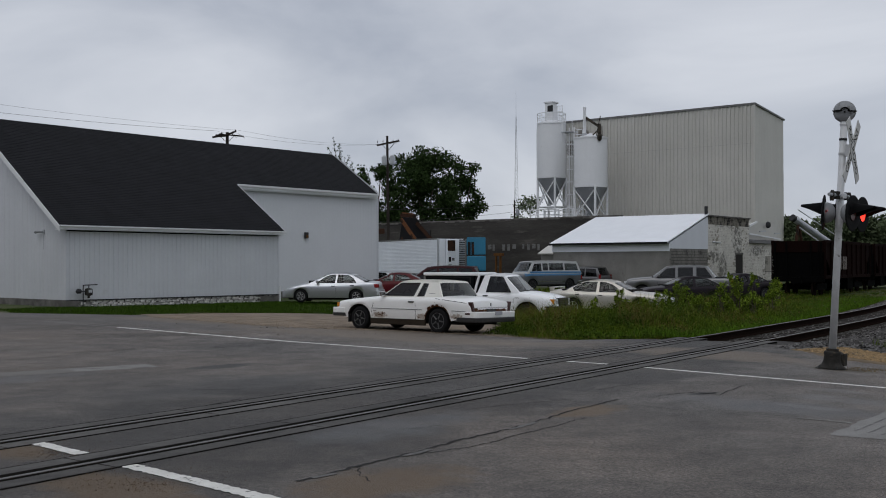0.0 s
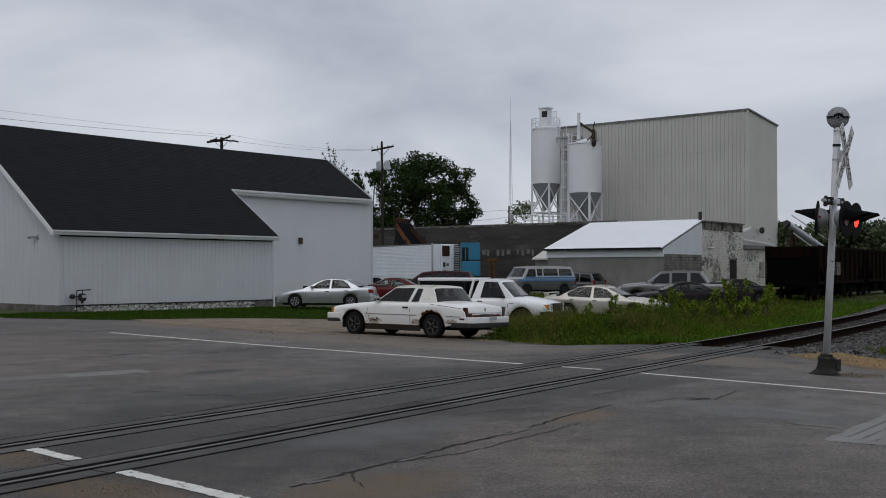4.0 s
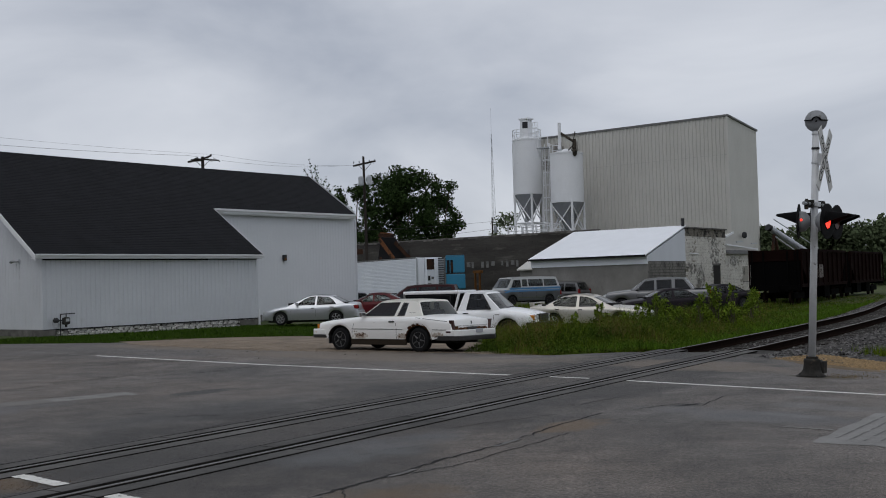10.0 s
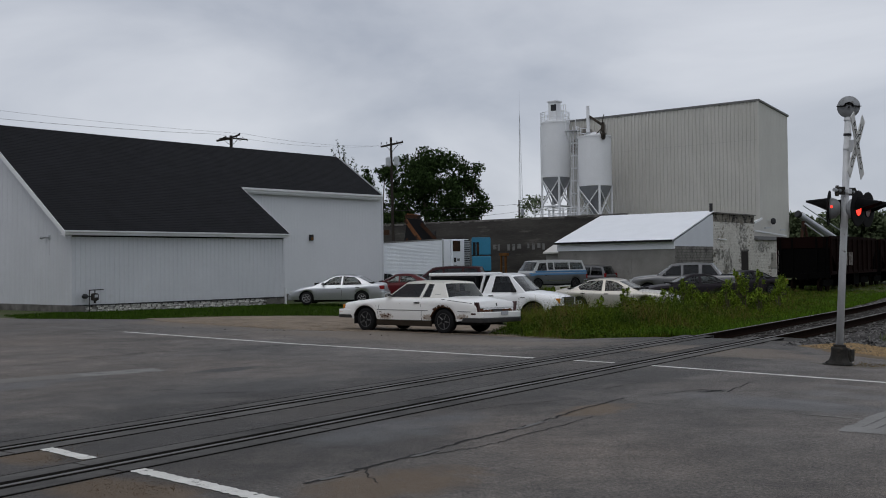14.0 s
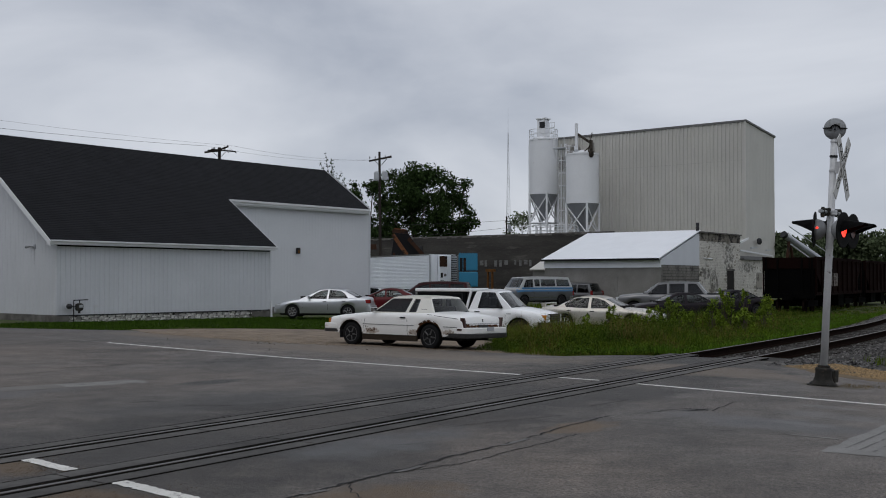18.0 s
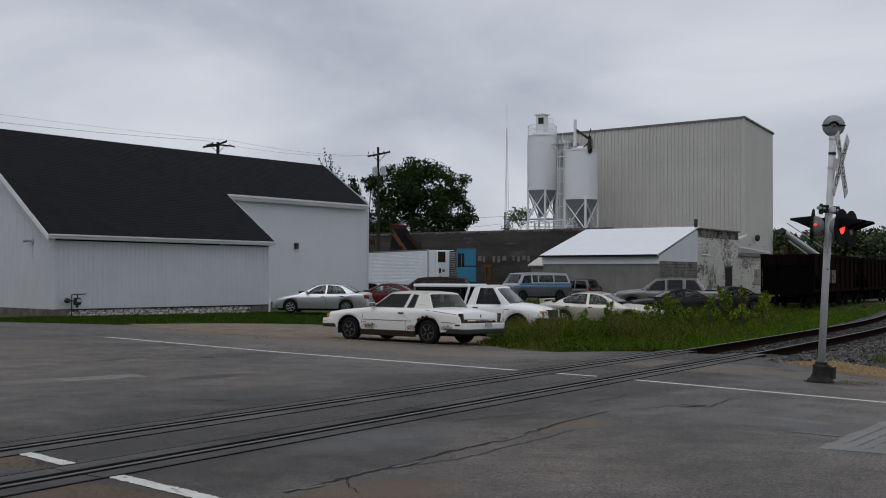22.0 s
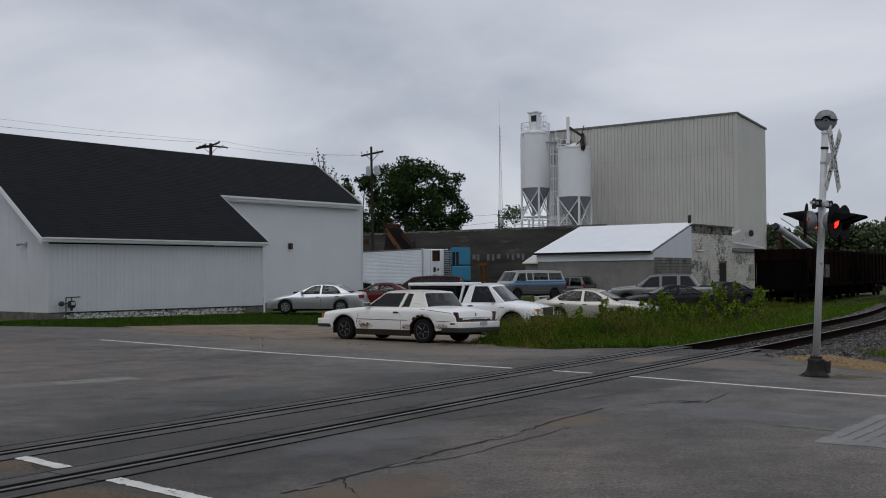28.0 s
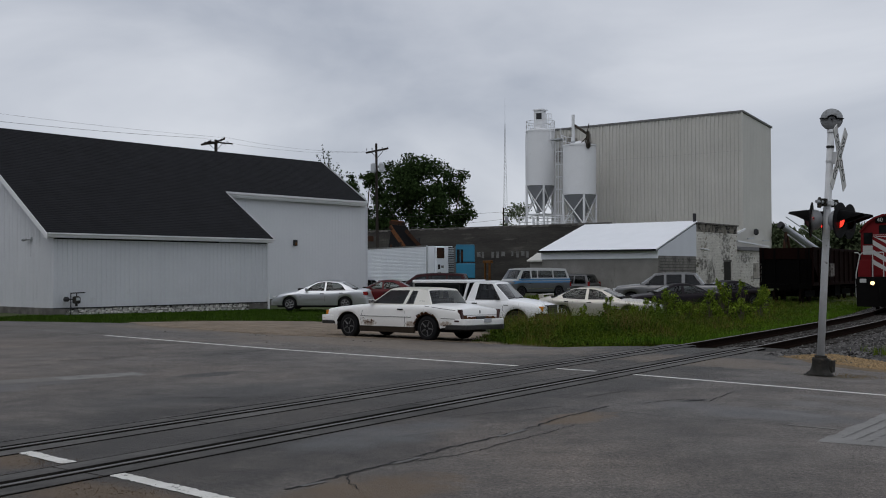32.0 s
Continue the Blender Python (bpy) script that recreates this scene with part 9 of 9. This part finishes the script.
def blades(name, spots, heights, width, material, seed, lean=0.35, label="", category="weeds"):
    """Grass or weeds: bent tapering blades, one mesh."""
    r = np.random.RandomState(seed)
    P, H = np.array(spots), np.array(heights)
    n = len(P)
    a = r.rand(n) * math.tau
    side = np.stack([np.cos(a), np.sin(a), np.zeros(n)], 1)
    b = a + 1.57 + r.normal(size=n) * 0.6
    bend = np.stack([np.cos(b), np.sin(b), np.zeros(n)], 1) * (H * lean * r.rand(n))[:, None]
    up = np.stack([np.zeros(n), np.zeros(n), H], 1)
    w = (width * (0.6 + 0.8 * r.rand(n)))[:, None]
    v = np.stack([P - side * w, P + side * w, P + up * 0.6 + bend * 0.35 + side * w * 0.7, P + up * 0.6 + bend * 0.35 - side * w * 0.7, P + up + bend], 1).reshape(-1, 3)
    f = []
    for k in range(n):
        f += [(5 * k, 5 * k + 1, 5 * k + 2, 5 * k + 3), (5 * k + 3, 5 * k + 2, 5 * k + 4)]
    me = bpy.data.meshes.new(name)
    me.from_pydata(v.tolist(), [], f)
    me.materials.append(material)
    return tagged(new(name, me), label, category, kind="stuff")


def inside(x, y, poly):
    ok = False
    for (xa, ya), (xb, yb) in zip(poly, poly[1:] + poly[:1]):
        if (ya > y) != (yb > y) and x < (xb - xa) * (y - ya) / (yb - ya) + xa:
            ok = not ok
    return ok


def scatter(poly, count, seed, near=None):
    r = random.Random(seed)
    xs, ys = [p[0] for p in poly], [p[1] for p in poly]
    out = []
    while len(out) < count:
        x, y = r.uniform(min(xs), max(xs)), r.uniform(min(ys), max(ys))
        if near and r.random() > near / max(near, y) * near / max(near, y):
            continue
        if inside(x, y, poly):
            out.append((x, y, lie(x, y) - 0.06))
    return out


edge = [tuple(track(s, 1.8)[0][:2]) for s in range(22, 84, 3)]
WEEDS = [(0.8, 26.6), (1.6, 25.5), (2.5, 24.3), (3.3, 23.0)] + edge + [(22, 72), (15, 58), (9.5, 46), (6.6, 40.5), (3.9, 36.6), (1.9, 34.0), (1.3, 30.6)]


def grow(x, y):
    return 0.5 + 0.42 * noise.noise(Vector((x * 0.45, y * 0.45, 3.0))) + 0.3 * noise.noise(Vector((x * 1.7, y * 1.7, 7.0)))


def near_track(x, y):
    s, lat = x * TR.x + y * TR.y, x * TL.x + y * TL.y
    b = min(max(0.0, s - 18), 32.0)
    c = 7.9 + b * b / 470 + (max(0.0, s - 18) - b) * 64 / 470
    d = (x - 1.3) * 0.67 + (y - 17.5) * 0.742
    return min(1.0, max(0.14, (lat - c - 1.9) / (3.2 + max(0.0, s - 30) * 0.3))) * min(1.0, max(0.18, (d - 4.9) / 3.4)) * min(1.0, max(0.15, 0.15 + (x - 0.8) / 1.5))


def patchy(spots, shift, keep):
    """Thins the plants where another sort grows."""
    return [p for p in spots if noise.noise(Vector((p[0] * 0.6 + shift, p[1] * 0.35, shift))) > keep]


rb = random.Random(8)
for name, count, seed, keep, shift, wide, m, lean, high, label in (
        ("tall_weeds", 62000, 4, -0.08, 0.0, 0.005, "weed", 1.0, 1.0, "tall green weeds and grass between yard and track"),
        ("tall_weeds", 56000, 24, -0.05, 5.0, 0.0062, "weed_deep", 1.1, 0.85, "deep green grass between yard and track"),
        ("dry_weeds", 34000, 14, 0.02, 9.0, 0.004, "weed_dry", 0.9, 1.08, "dry straw-coloured weed stalks among the green")):
    sp = patchy(scatter(WEEDS, count, seed, 27), shift, keep)
    blades(name, sp, [max(0.08, (grow(x, y) + 0.12) * 1.06 * near_track(x, y) * high * rb.uniform(0.45, 1.2)) for x, y, z in sp], wide, M[m], seed + 1, lean, label=label)
# broad-leaved weeds in soft clumps among the blades, and short fresh grass along the ballast
sp = patchy(scatter(WEEDS, 2600, 61, 27), 13.0, -0.05)
soft = [(x, y, lie(x, y) + 0.5 * h, 0.16, 0.16, 0.5 * h + 0.04) for x, y, h in [(x, y, (grow(x, y) + 0.1) * 0.95 * near_track(x, y)) for x, y, z in sp]]
tagged(leaves("broadleaf_weeds", soft, 52000, 0.026, M["weed_soft"], None, 62, 0.5, 0.1), "soft broad-leaved weeds among the grass", "weeds", kind="stuff")
fresh = []
for _ in range(16000):
    s, side = 22.0 + 40 * rb.random() ** 1.3, 1.45 + 3.2 * rb.random() ** 1.3 * (1 + 0.3 * rb.random())
    p, _q = track(s, side)
    fresh.append((p.x, p.y, max(lie(p.x, p.y), -0.13 - 0.25 * (side - 1.4)) - 0.03))
blades("fresh_grass", fresh, [rb.uniform(0.08, 0.24) for _ in fresh], 0.006, M["fresh"], 63, 0.9, label="short bright green grass along the ballast", category="grass")
LAWN = [(-17.3, 39.5), (-15.2, 36.2), (-11.0, 35.9), (-7.2, 38.6), (-4.2, 40), (-2.6, 48), (-3.0, 52), (-8.4, 51.6), (-15.7, 42.9), (-16.6, 42.4)]
sp = scatter(LAWN, 38000, 9)
blades("lawn_grass", sp, [rb.uniform(0.03, 0.11) * (0.5 + grow(x * 2, y * 2)) for x, y, z in sp], 0.013, M["lawn"], 7, label="short green grass beside the white building", category="grass")
VERGE = [(10.2, 20.6), (10.2, 22.5), (11.0, 24.2), (16.5, 33), (26, 49), (60, 60), (40, 20), (24, 7.5)]
sp = scatter(VERGE, 9000, 19, 25)
blades("verge_grass", sp, [rb.uniform(0.05, 0.18) for _ in sp], 0.014, M["lawn"], 8, label="rough grass on the verge beyond the track", category="grass")
tuft = [(x, y, lie(x, y) - 0.05) for x, y in [(9.3 + rb.gauss(0, 0.26), 21.2 + rb.gauss(0, 0.5)) for _ in range(900)]]
blades("grass_tuft", tuft, [rb.uniform(0.06, 0.26) for _ in tuft], 0.006, M["weed"], 12, 0.8, label="tuft of green grass on the ballast", category="grass")
YARD = [(-4, 40), (3, 36), (8, 46), (14, 60), (22, 74), (30, 90), (12, 76), (-4, 84), (-6, 60)]
sp = scatter(YARD, 7000, 29)
blades("yard_grass", sp, [rb.uniform(0.08, 0.3) for _ in sp], 0.03, M["weed"], 9, label="patchy grass between the parked vehicles", category="grass")
foot = [(SX + 0.1 + rb.gauss(0, 0.42), SY - 0.05 + rb.gauss(0, 0.22), lie(SX, SY) - 0.01) for _ in range(1100)]
blades("signal_grass", foot, [rb.uniform(0.006, 0.024) for _ in foot], 0.005, M["weed_dry"], 10, label="dry grass tufts round the signal's base", category="grass")


motions()
